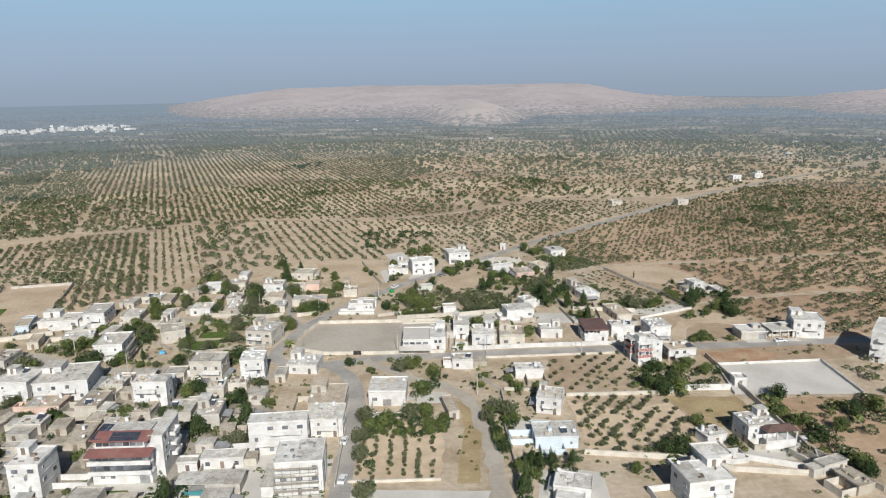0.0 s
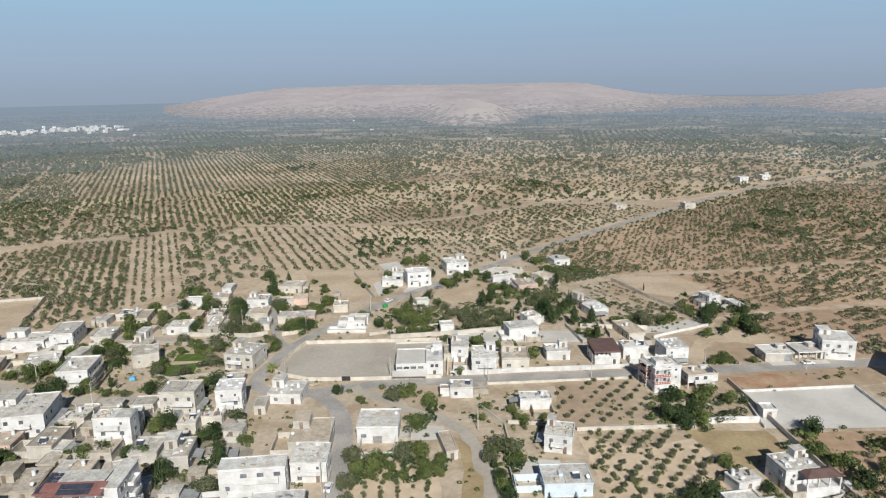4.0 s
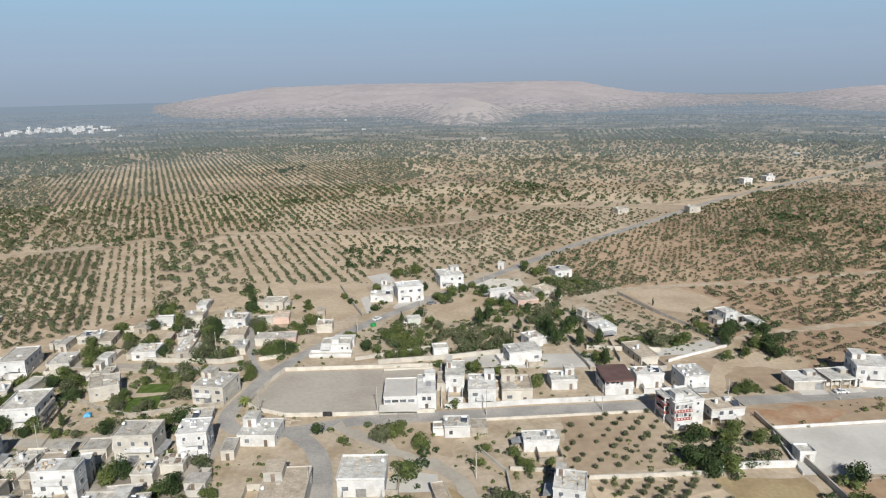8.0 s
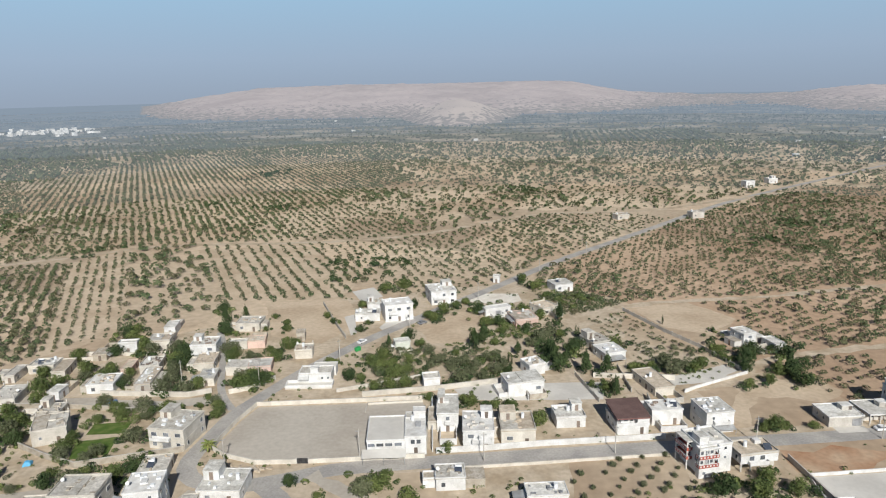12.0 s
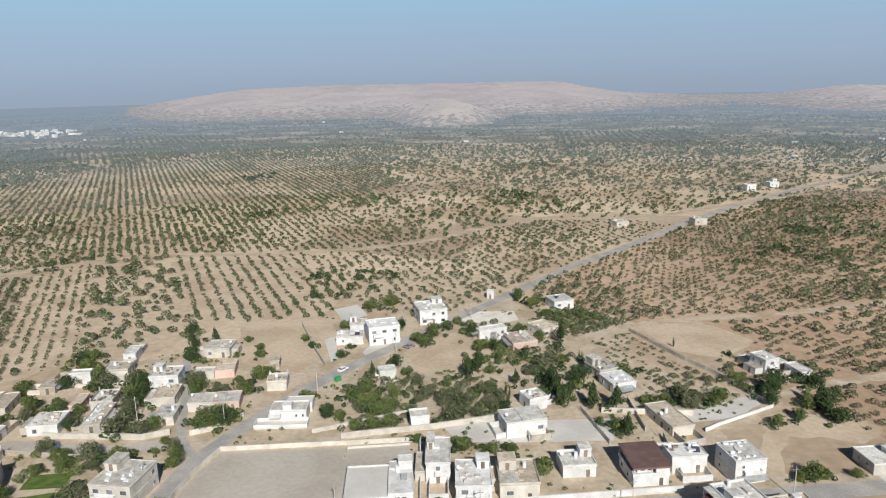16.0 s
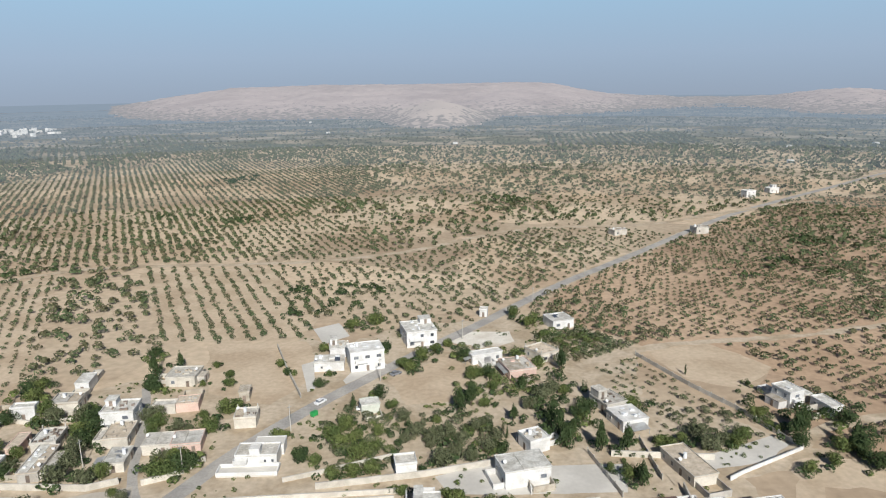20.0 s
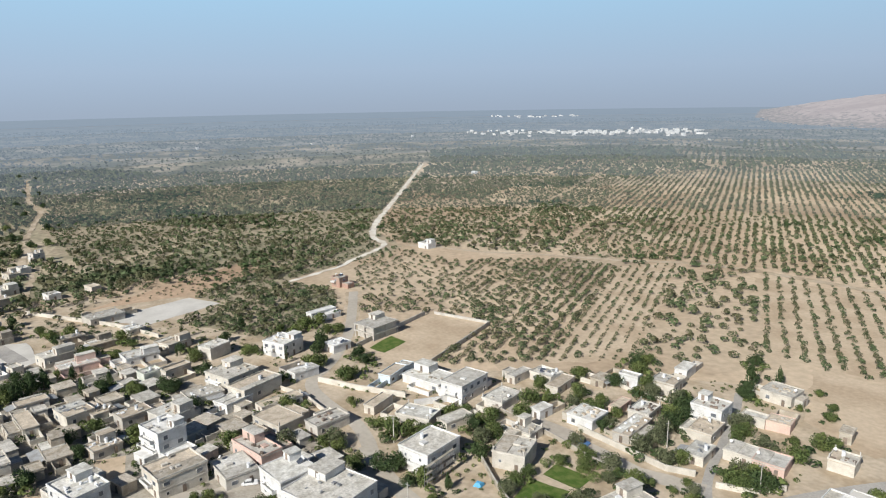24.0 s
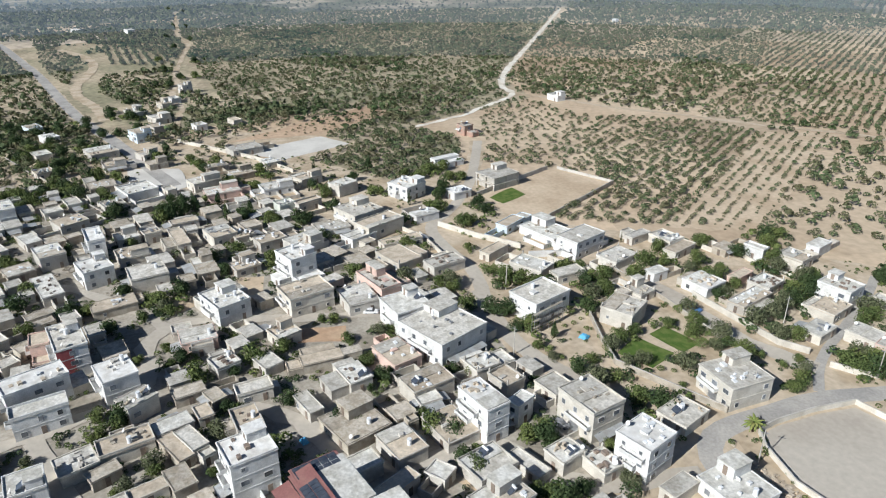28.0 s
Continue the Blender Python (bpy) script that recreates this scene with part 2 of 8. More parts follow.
def haze_mat(name, base, other, scale, haze, glow, plots=0.0, contrast=0.35):
    """A far surface with painted summer haze: its own colour mixed with haze-coloured emission."""
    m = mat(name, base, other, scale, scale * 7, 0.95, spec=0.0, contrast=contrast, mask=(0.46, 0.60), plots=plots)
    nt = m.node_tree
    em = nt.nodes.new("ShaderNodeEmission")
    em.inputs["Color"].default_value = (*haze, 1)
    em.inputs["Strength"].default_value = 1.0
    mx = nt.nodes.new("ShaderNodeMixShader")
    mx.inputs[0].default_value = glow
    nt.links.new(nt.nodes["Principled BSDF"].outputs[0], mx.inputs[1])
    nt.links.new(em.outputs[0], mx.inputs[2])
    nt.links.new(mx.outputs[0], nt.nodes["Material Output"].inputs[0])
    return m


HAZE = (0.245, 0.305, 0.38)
# each ring farther out has more haze emission painted into its soil
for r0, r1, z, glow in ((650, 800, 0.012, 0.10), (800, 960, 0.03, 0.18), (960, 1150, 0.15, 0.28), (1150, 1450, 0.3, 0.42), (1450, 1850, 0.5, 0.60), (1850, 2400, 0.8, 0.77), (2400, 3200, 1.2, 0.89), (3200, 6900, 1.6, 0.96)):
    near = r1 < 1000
    bd = ground_disc("backdrop", r0, r1, z, haze_mat("far_plain_haze", (0.54, 0.435, 0.315) if near else (0.19, 0.185, 0.13), (0.40, 0.33, 0.235) if near else (0.40, 0.345, 0.26), 0.012, HAZE, glow, 0.011), 4)
    tagged(bd, "far plain of scrub and orchards, with summer haze painted in", "backdrop", kind="structure")


def hill_rock():
    """Bare pink limestone with scrub that thickens towards the foot and a pale chalk spur, under painted haze glow."""
    m = haze_mat("far_hills_haze", (0.60, 0.50, 0.44), (0.49, 0.405, 0.35), 0.006, (0.335, 0.338, 0.39), 0.64, contrast=0.14)
    n, l = m.node_tree.nodes, m.node_tree.links
    bsdf = n["Principled BSDF"]
    rock = bsdf.inputs["Base Color"].links[0].from_socket
    geo = n.new("ShaderNodeNewGeometry")
    sep = n.new("ShaderNodeSeparateXYZ")
    l.new(geo.outputs["Position"], sep.inputs[0])
    low = n.new("ShaderNodeMapRange")
    low.inputs["From Min"].default_value, low.inputs["From Max"].default_value = 46, 0
    low.inputs["To Min"].default_value, low.inputs["To Max"].default_value = -0.20, 0.12
    l.new(sep.outputs["Z"], low.inputs["Value"])
    dots = n.new("ShaderNodeTexNoise")
    dots.inputs["Scale"].default_value, dots.inputs["Detail"].default_value = 0.06, 2
    l.new(geo.outputs["Position"], dots.inputs["Vector"])
    add = n.new("ShaderNodeMath")
    l.new(low.outputs[0], add.inputs[0])
    l.new(dots.outputs["Fac"], add.inputs[1])
    cut = n.new("ShaderNodeMapRange")
    cut.inputs["From Min"].default_value, cut.inputs["From Max"].default_value = 0.47, 0.56
    l.new(add.outputs[0], cut.inputs["Value"])
    far = n.new("ShaderNodeVectorMath")
    far.operation = 'DISTANCE'
    far.inputs[1].default_value = (25, 1960, 20)
    l.new(geo.outputs["Position"], far.inputs[0])
    chalk = n.new("ShaderNodeMapRange")
    chalk.inputs["From Min"].default_value, chalk.inputs["From Max"].default_value = 380, 170
    l.new(far.outputs["Value"], chalk.inputs["Value"])
    pale = n.new("ShaderNodeMix")
    pale.data_type = 'RGBA'
    pale.inputs["B"].default_value = (0.70, 0.595, 0.49, 1)
    l.new(chalk.outputs[0], pale.inputs["Factor"])
    l.new(rock, pale.inputs["A"])
    scrub = n.new("ShaderNodeMix")
    scrub.data_type = 'RGBA'
    scrub.inputs["B"].default_value = (0.24, 0.235, 0.18, 1)
    l.new(cut.outputs[0], scrub.inputs["Factor"])
    l.new(pale.outputs["Result"], scrub.inputs["A"])
    l.new(scrub.outputs["Result"], bsdf.inputs["Base Color"])
    return m


def hills():
    """A long bare ridge beyond the plain, with a pale spur that comes forward."""
    az_pts = [-25, -21, -18, -15, -8, 0, 4, 7, 9.5, 12, 14, 16, 18, 22, 25, 28, 30, 33, 38]
    top = [0, 28, 60, 88, 98, 95, 97, 98, 92, 54, 36, 26, 20, 15, 20, 44, 52, 36, 24]
    az = np.radians(np.linspace(-27, 40, 260))
    r = np.linspace(1500, 4200, 130)
    A, R = np.meshgrid(az, r)
    ridge = np.interp(np.degrees(A), az_pts, top)
    rise = np.clip((R - 1900) / 1300, 0, 1)
    Z = ridge * rise * rise * (3 - 2 * rise)
    X, Y = R * np.sin(A), R * np.cos(A)
    Z += 56 * np.exp(-(((np.degrees(A) - 0.6) / 3.3) ** 2 + ((R - 1990) / 250) ** 2))
    for i in range(Z.shape[0]):
        for j in range(Z.shape[1]):
            p = Vector((X[i, j], Y[i, j], 0))
            k = min(1.0, Z[i, j] / 30)
            Z[i, j] += k * (17 * (0.5 - abs(noise.fractal(p / 300, 0.9, 2.0, 5))) + 5 * noise.fractal(p / 70, 0.8, 2.0, 3)) - 6 * (1 - k) * (Z[i, j] < 0.5)
    Z -= 13
    idx = np.arange(Z.size).reshape(Z.shape)
    f = np.stack([idx[:-1, :-1], idx[:-1, 1:], idx[1:, 1:], idx[1:, :-1]], -1).reshape(-1, 4)
    v = np.stack([X, Y, Z], -1).reshape(-1, 3)
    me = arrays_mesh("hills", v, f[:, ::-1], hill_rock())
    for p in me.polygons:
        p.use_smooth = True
    tagged(new("backdrop", me), "long bare pinkish limestone hills with haze painted in", "backdrop", kind="structure")


hills()


def haze_backdrop():
    """A glowing cylinder all round above the horizon, painted as pale summer haze and sky."""
    m = bpy.data.materials.new("haze_backdrop")
    m.use_nodes = True
    n, l = m.node_tree.nodes, m.node_tree.links
    n.remove(n["Principled BSDF"])
    geo = n.new("ShaderNodeNewGeometry")
    sep = n.new("ShaderNodeSeparateXYZ")
    l.new(geo.outputs["Position"], sep.inputs[0])
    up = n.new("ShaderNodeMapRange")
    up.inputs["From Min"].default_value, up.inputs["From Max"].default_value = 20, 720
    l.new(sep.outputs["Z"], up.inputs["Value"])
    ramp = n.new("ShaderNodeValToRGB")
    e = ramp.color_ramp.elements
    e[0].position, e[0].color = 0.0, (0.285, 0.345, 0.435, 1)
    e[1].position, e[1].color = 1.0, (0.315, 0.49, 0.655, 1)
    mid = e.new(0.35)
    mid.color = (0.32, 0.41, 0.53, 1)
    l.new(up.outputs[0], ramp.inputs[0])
    # the painted sky glows slightly brighter towards the west
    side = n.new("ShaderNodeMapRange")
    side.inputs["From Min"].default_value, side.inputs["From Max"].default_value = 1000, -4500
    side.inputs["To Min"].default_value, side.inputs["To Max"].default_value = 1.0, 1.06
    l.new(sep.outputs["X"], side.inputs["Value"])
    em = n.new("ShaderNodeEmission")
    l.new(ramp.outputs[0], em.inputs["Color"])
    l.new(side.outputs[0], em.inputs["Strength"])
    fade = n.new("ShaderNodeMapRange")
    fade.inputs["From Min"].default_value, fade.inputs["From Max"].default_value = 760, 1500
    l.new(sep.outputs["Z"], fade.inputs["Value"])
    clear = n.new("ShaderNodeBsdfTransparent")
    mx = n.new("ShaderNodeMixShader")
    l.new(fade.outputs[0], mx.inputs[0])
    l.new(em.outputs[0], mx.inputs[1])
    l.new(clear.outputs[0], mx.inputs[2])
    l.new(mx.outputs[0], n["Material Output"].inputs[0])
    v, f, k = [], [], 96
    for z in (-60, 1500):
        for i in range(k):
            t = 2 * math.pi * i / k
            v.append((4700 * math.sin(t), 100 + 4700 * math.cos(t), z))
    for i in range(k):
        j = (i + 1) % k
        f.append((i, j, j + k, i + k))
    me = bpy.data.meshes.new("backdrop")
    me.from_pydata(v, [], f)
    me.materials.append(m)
    tagged(new("backdrop", me), "glowing backdrop painted as pale blue-grey summer haze above the horizon", "sky", kind="structure")


haze_backdrop()

# ---- roads, yards and fields ----
ROADS = {
    "main_road": [(-60, 236), (-67, 238), (-72, 243), (-73, 250), (-71, 262), (-69, 276), (-64, 287), (-55, 306), (-48, 318), (-37, 335), (-28, 347), (-15, 364),
                  (-1, 382), (20, 407), (42, 436), (67, 467), (103, 505), (150, 557), (187, 599), (229, 642), (306, 708), (378, 766), (484, 857), (700, 1010), (1100, 1250)],
    "east_road": [(-64, 236), (-55, 236), (-45, 238.5), (-37, 242), (-29, 244.3), (-3, 247), (24, 249.8), (58, 253), (90, 256), (116, 258.5), (139, 261.5), (230, 271)],
    "south_street": [(-50, 237), (-41, 228), (-36, 214), (-33, 192), (-33, 176), (-31, 153), (-29, 120), (-27, 60)],
    "middle_street": [(-38, 241), (-27, 233), (-14, 222), (-4, 216), (1, 210), (5, 194), (8, 176), (9, 154), (10, 120), (11, 60)],
    "alley": [(-70, 279), (-78, 291), (-84, 312), (-90, 333), (-97, 350)],
    "west_street": [(-154, 239), (-140, 234), (-127, 231), (-114, 231), (-104, 234), (-96, 236)],
    "far_lane": [(-292, 330), (-260, 307), (-235, 288), (-212, 263), (-206, 250), (-185, 246), (-170, 246), (-158, 242), (-148, 237)],
    "garden_lane": [(-150, 289), (-135, 287), (-119, 286), (-102, 283), (-90, 283), (-76, 288)],
    "west_road": [(-1200, 60), (-824, 122), (-696, 136), (-621, 145), (-531, 151), (-464, 156), (-422, 162), (-391, 168), (-330, 176), (-301, 180)],
    "white_track": [(-800, 806), (-783, 790), (-589, 600), (-471, 482), (-423, 438), (-400, 421), (-380, 416)],
    "hut_track": [(-380, 416), (-363, 417), (-352, 430), (-315, 439), (-286, 458), (-254, 474), (-229, 485), (-202, 506)],
    "spur_track": [(-380, 416), (-370, 409), (-361, 391), (-352, 370), (-342, 354), (-341, 344), (-336, 330), (-334, 316)],
    "field_track": [(-202, 506), (-166, 515), (-116, 513), (-72, 517), (-41, 523), (-1, 546), (33, 579), (74, 603), (124, 600), (167, 610), (228, 649), (320, 690)],
    "right_track": [(420, 440), (250, 408), (186, 397), (148, 386), (106, 382), (83, 378), (52, 360)],
    "old_lane": [(-148, 108), (-148, 122), (-149, 132), (-153, 143), (-164, 146), (-175, 147), (-180, 153), (-181, 160), (-177, 167), (-168, 183), (-162, 195), (-159, 204), (-153, 210), (-140, 232)],
    "low_lane": [(-146, 120), (-131, 122), (-118, 125), (-104, 130)],
    "crooked_lane": [(-134, 163), (-122, 171), (-115, 172), (-104, 175), (-98, 184), (-97, 198), (-94, 205), (-84, 207), (-74, 212), (-66, 234)],
    "yard_lane": [(-240, 120), (-228, 126), (-215, 136), (-205, 142), (-196, 146), (-181, 153)],
    "wash": [(-754, 169), (-725, 177), (-692, 186), (-646, 188), (-597, 177), (-564, 166), (-532, 162), (-507, 165), (-475, 170), (-440, 170)],
    "ridge_track": [(-1036, 332), (-931, 309), (-873, 300), (-796, 283), (-724, 281), (-677, 266), (-609, 246), (-571, 235), (-542, 232), (-511, 223), (-470, 212), (-452, 216), (-420, 206), (-396, 200)],
    "lot_track": [(60, 288), (78, 290), (95, 296), (110, 312), (130, 318), (190, 330)],
}
WIDTH = {"wash": 7.0, "ridge_track": 4.0, "main_road": 5.2, "east_road": 6.2, "south_street": 5.5, "middle_street": 4.5, "alley": 2.6, "west_street": 5.0, "far_lane": 4.5, "garden_lane": 6.0, "west_road": 6.5,
         "white_track": 4.6, "spur_track": 3.4, "hut_track": 4.5, "field_track": 6.0, "right_track": 4.5, "lot_track": 5.0, "old_lane": 4.2, "low_lane": 4.5, "crooked_lane": 4.0, "yard_lane": 3.6}


def smooth_line(pts, step=4.0):
    """Points at even steps along a rounded line."""
    p = np.array(pts, float)
    for _ in range(2):
        q = [p[0]]
        for a, b in zip(p, p[1:]):
            q += [a * 0.75 + b * 0.25, a * 0.25 + b * 0.75]
        p = np.array(q + [p[-1]])
    s = np.concatenate([[0], np.cumsum(np.hypot(*np.diff(p, axis=0).T))])
    k = np.linspace(0, s[-1], max(2, int(s[-1] / step)))
    return np.stack([np.interp(k, s, p[:, 0]), np.interp(k, s, p[:, 1])], -1)


def ribbon(name, pts, width, z, material, ragged=0.0, seed=1):
    p = smooth_line(pts)
    rng = np.random.default_rng(seed)
    d = np.gradient(p, axis=0)
    d /= np.hypot(d[:, 0], d[:, 1])[:, None] + 1e-9
    nrm = np.stack([-d[:, 1], d[:, 0]], -1)
    a = p + nrm * (width / 2 + ragged * rng.normal(0, 1, len(p)))[:, None]
    b = p - nrm * (width / 2 + ragged * rng.normal(0, 1, len(p)))[:, None]
    v = np.concatenate([np.c_[a, np.full(len(p), z)], np.c_[b, np.full(len(p), z)]])
    i = np.arange(len(p) - 1)
    f = np.stack([i + len(p), i + len(p) + 1, i + 1, i], -1)
    return new(name, arrays_mesh(name, v, f, material))


PAVED = ("main_road", "east_road", "south_street", "alley", "far_lane", "west_road", "west_street")
for i, (key, pts) in enumerate(ROADS.items()):
    z = 0.10 + 0.006 * i
    if key in PAVED:
        tagged(ribbon("pavement", pts, WIDTH[key] + (1.6 if key in ("west_road", "alley") else 2.6), 0.05 + 0.003 * i, M["dust"], 0.5, i), "dusty unpaved verge beside the road", "verge", kind="structure")
        tagged(ribbon("road", pts, WIDTH[key], z, M["gravel" if key in ("far_lane", "west_street") else "asphalt"], 0.06, i), "worn grey village road", "road", kind="structure")
    else:
        tagged(ribbon("road", pts, WIDTH[key], z, M["chalk" if key in ("white_track", "spur_track") else ("gravel" if key == "middle_street" or key.endswith("_lane") else "dust")], 0.5, i), "pale unpaved farm track", "track", kind="structure")


from mathutils.geometry import tessellate_polygon


def patch(name, pts, material, z, label, wobble=0.6, seed=0):
    """A flat piece of ground with a slightly uneven outline."""
    rng = random.Random(seed)
    out = []
    for (x1, y1), (x2, y2) in zip(pts, pts[1:] + pts[:1]):
        n = max(1, int(math.hypot(x2 - x1, y2 - y1) / 4))
        for k in range(n):
            out.append((x1 + (x2 - x1) * k / n + rng.uniform(-wobble, wobble), y1 + (y2 - y1) * k / n + rng.uniform(-wobble, wobble), z))
    tris = tessellate_polygon([[Vector(p) for p in out]])
    me = bpy.data.meshes.new(name)
    me.from_pydata(out, [], [t if (Vector(out[t[1]]) - Vector(out[t[0]])).cross(Vector(out[t[2]]) - Vector(out[t[0]])).z > 0 else t[::-1] for t in tris])
    me.materials.append(material)
    return tagged(new(name, me), label, "ground", kind="structure")


VILLAGE = [(-420, 120), (-400, 200), (-345, 262), (-300, 285), (-240, 300), (-212, 300), (-188, 290), (-150, 318), (-120, 345), (-98, 360), (-76, 372), (-50, 395), (-38, 385), (-10, 408),
           (10, 410), (40, 420), (62, 400), (78, 378), (66, 335), (80, 326), (108, 300), (122, 270), (150, 264), (200, 262), (200, 40), (-420, 40)]
patch("ground", VILLAGE, M["dust"], 0.02, "dusty trodden soil between the village houses", 1.2, 1)
OLD_QUARTER = [(-335, 118), (-318, 160), (-285, 195), (-225, 225), (-150, 232), (-84, 228), (-60, 200), (-60, 150), (-90, 125), (-130, 108), (-250, 100)]
patch("ground", OLD_QUARTER, M["yard_earth"], 0.032, "trodden brown earth of old yards", 1.5, 60)
TAN_LOTS = [[(-201, 178), (-197, 186), (-184, 182), (-184, 178)], [(-198, 157), (-195, 165), (-189, 164), (-186, 157)], [(-89, 191), (-88, 200), (-81, 200), (-83, 193)], [(-69, 248), (-62, 245), (-55, 243), (-56, 239), (-63, 240)]]
for i, c in enumerate(TAN_LOTS):
    patch("ground", c, M["soil_pale"], 0.046, "bare tan earth lot between houses", 0.5, 61 + i)
RED_LOT = [(-162, 183), (-156, 196), (-148, 193), (-154, 182)]
patch("ground", RED_LOT, M["soil_red"], 0.046, "bare reddish earth lot", 0.5, 70)
SCHOOL_YARD = [(-67.3, 254.4), (-67.1, 260), (-65.3, 271), (-62.2, 280.7), (-45, 281.6), (-10, 283.3), (-8, 271), (-7.5, 250), (-24, 248.7), (-41, 247.6), (-53.5, 247.4), (-63.2, 251.2)]
patch("ground", SCHOOL_YARD, M["gravel"], 0.07, "grey gravel school yard", 0.2, 2)
WHITE_SLAB = [(90, 237), (129, 241), (129, 214), (88, 213)]
patch("pavement", WHITE_SLAB, M["slab"], 0.08, "wide pale concrete slab inside a low wall", 0.1, 3)
patch("ground", [(85, 255), (142, 259), (160, 252), (130, 242), (87, 238.5)], M["soil"], 0.056, "tan earth verge of a building plot", 0.4, 4)
patch("ground", [(90, 251.5), (97, 250), (103, 252.3), (110, 251), (118, 249.5), (116, 245), (112, 243), (104, 240.6), (98, 239.4), (89, 238.8), (87.5, 244)], M["soil_red"], 0.066, "stained reddish earth dug over in a plot", 1.2, 91)
SAND_FIELD = [(-223, 286), (-234, 334), (-206, 341), (-188, 291), (-197, 282)]
patch("ground", SAND_FIELD, M["soil_pale"], 0.06, "bare sandy walled plot", 0.3, 5)
patch("ground", [(-219, 287), (-224, 302), (-214, 302), (-210, 288)], M["cropland"], 0.10, "small green vegetable plot", 0.4, 6)
CLEAR = [
    [(-88, 390), (-50, 391), (-38, 362), (-52, 335), (-75, 345)],
    [(-15, 351), (9, 378), (14, 346), (6, 335), (-8, 333)],
    [(80, 375), (106, 380), (120, 357), (102, 339), (86, 349)],
    [(79, 288), (108, 296), (121, 284), (115, 264), (81, 264)],
]
for i, c in enumerate(CLEAR):
    patch("ground", c, M["soil" if i == 3 else "soil_pale"], 0.05, "bare tan clearing", 0.8, 7 + i)
patch("ground", [(80.5, 263.5), (86.5, 263.5), (91, 274.5), (97.5, 284), (106, 282), (115, 279), (126, 286), (124, 294), (110, 296), (99, 297), (92.5, 295), (93, 287), (86, 277)], M["soil_pale"], 0.062, "worn bare track crossing a dry lot", 0.9, 90)
patch("ground", [(6, 388), (15, 398), (32, 397), (33, 386), (18, 380)], M["chalk"], 0.09, "white chalk gravel yard", 1.0, 12)
patch("pavement", [(71, 298), (96, 309), (101, 300), (75, 288)], M["slab"], 0.09, "pale concrete yard", 0.1, 13)
patch("pavement", [(24, 283), (48, 283), (50, 296), (24, 296), (14, 298), (0, 292), (4, 284)], M["slab"], 0.085, "concrete forecourt", 0.2, 14)
FAR_LOT = [(-343, 264), (-322, 271), (-313, 232), (-336, 218)]
patch("pavement", FAR_LOT, M["slab"], 0.08, "wide pale concrete lot", 0.3, 15)
patch("ground", [(-357, 219), (-394, 314), (-372, 319), (-348, 262)], M["soil_russet"], 0.05, "ploughed reddish strip", 0.8, 16)
patch("pavement", [(-337, 166), (-325, 187), (-298, 186), (-290, 171), (-310, 164)], M["slab"], 0.14, "open concrete square where streets meet", 0.5, 17)
BEDS = [[(-109, 264), (-110, 271), (-99, 272), (-98, 265)], [(-107, 250), (-110, 260), (-99, 263), (-97, 253)]]
patch("ground", BEDS[0], M["cropland"], 0.10, "green vegetable bed", 0.3, 18)
patch("ground", BEDS[1], M["cropland"], 0.10, "green vegetable bed", 0.3, 19)
OLIVE_1 = [(33, 210), (64, 211), (70, 190), (62, 177), (35, 176)]
OLIVE_2 = [(31, 246), (59, 249), (63, 217), (28, 214)]
GROVE = [(-31, 193), (-6, 193), (-6, 161), (-29, 160)]
for i, c in enumerate((OLIVE_1, OLIVE_2, GROVE, [(-22, 244), (-4, 246), (-2, 222), (-18, 228)], [(64, 212), (88, 212), (90, 196), (72, 190)], [(92, 210), (150, 214), (150, 170), (100, 170)])):
    patch("ground", c, M[{4: "drygrass", 5: "soil_russet"}.get(i, "soil")], 0.045, "tilled tan soil of an olive plot", 0.5, 30 + i)
patch("ground", [(-360, 418), (-425, 440), (-590, 600), (-760, 760), (-900, 600), (-900, -60), (-320, 40), (-380, 160), (-396, 222), (-395, 310), (-345, 362)], M["scrub_floor"], 0.026, "weedy brown soil under dense old orchards", 2.0, 39)
patch("pavement", [(-27.3, 364.5), (-17.8, 369), (-16.5, 366), (-29.5, 350), (-31, 353)], M["slab"], 0.075, "pale concrete forecourt of a white block", 0.1, 80)
patch("pavement", [(-47.7, 367.3), (-43.8, 370.5), (-39.5, 347), (-41.5, 344)], M["slab"], 0.075, "pale concrete drive beside a garden", 0.1, 81)
patch("pavement", [(-49.4, 404.9), (-39.7, 412), (-33.2, 396.2), (-40.6, 389.4), (-42.5, 387.4)], M["slab"], 0.075, "pale concrete yard behind a white block", 0.2, 82)
patch("ground", [(-372, 318), (-348, 360), (-338, 318), (-300, 324), (-262, 300), (-256, 262), (-304, 246), (-318, 270), (-343, 266), (-356, 296)], M["scrub_floor"], 0.03, "weedy brown soil under dense old orchards", 1.0, 38)
YOUNG = [(-225, 472), (-203, 502), (-138, 350), (-160, 325)]
patch("ground", YOUNG, M["soil_pale"], 0.04, "pale tilled strip with young trees", 1.0, 40)
patch("ground", [(-30, 157), (10, 157), (10, 120), (-30, 120)], M["slab"], 0.06, "pale concrete yard beside the street", 0.3, 41)
patch("ground", [(60, 452), (103, 498), (190, 590), (330, 712), (520, 640), (420, 335), (300, 272), (128, 268), (114, 302), (98, 330), (118, 357), (106, 381), (80, 378), (50, 425)], M["soil_russet"], 0.03, "russet orchard soil beyond the road", 2.0, 42)
patch("ground", [(-160, 500), (-94, 508), (-46, 437), (-53, 397), (-86, 392), (-105, 392)], M["soil_pale"], 0.035, "tilled tan orchard soil", 1.0, 43)
patch("pavement", [(-100, 159), (-78, 159), (-72, 150), (-76, 138), (-104, 138)], M["slab"], 0.07, "pale paved forecourt of a large block", 0.2, 44)
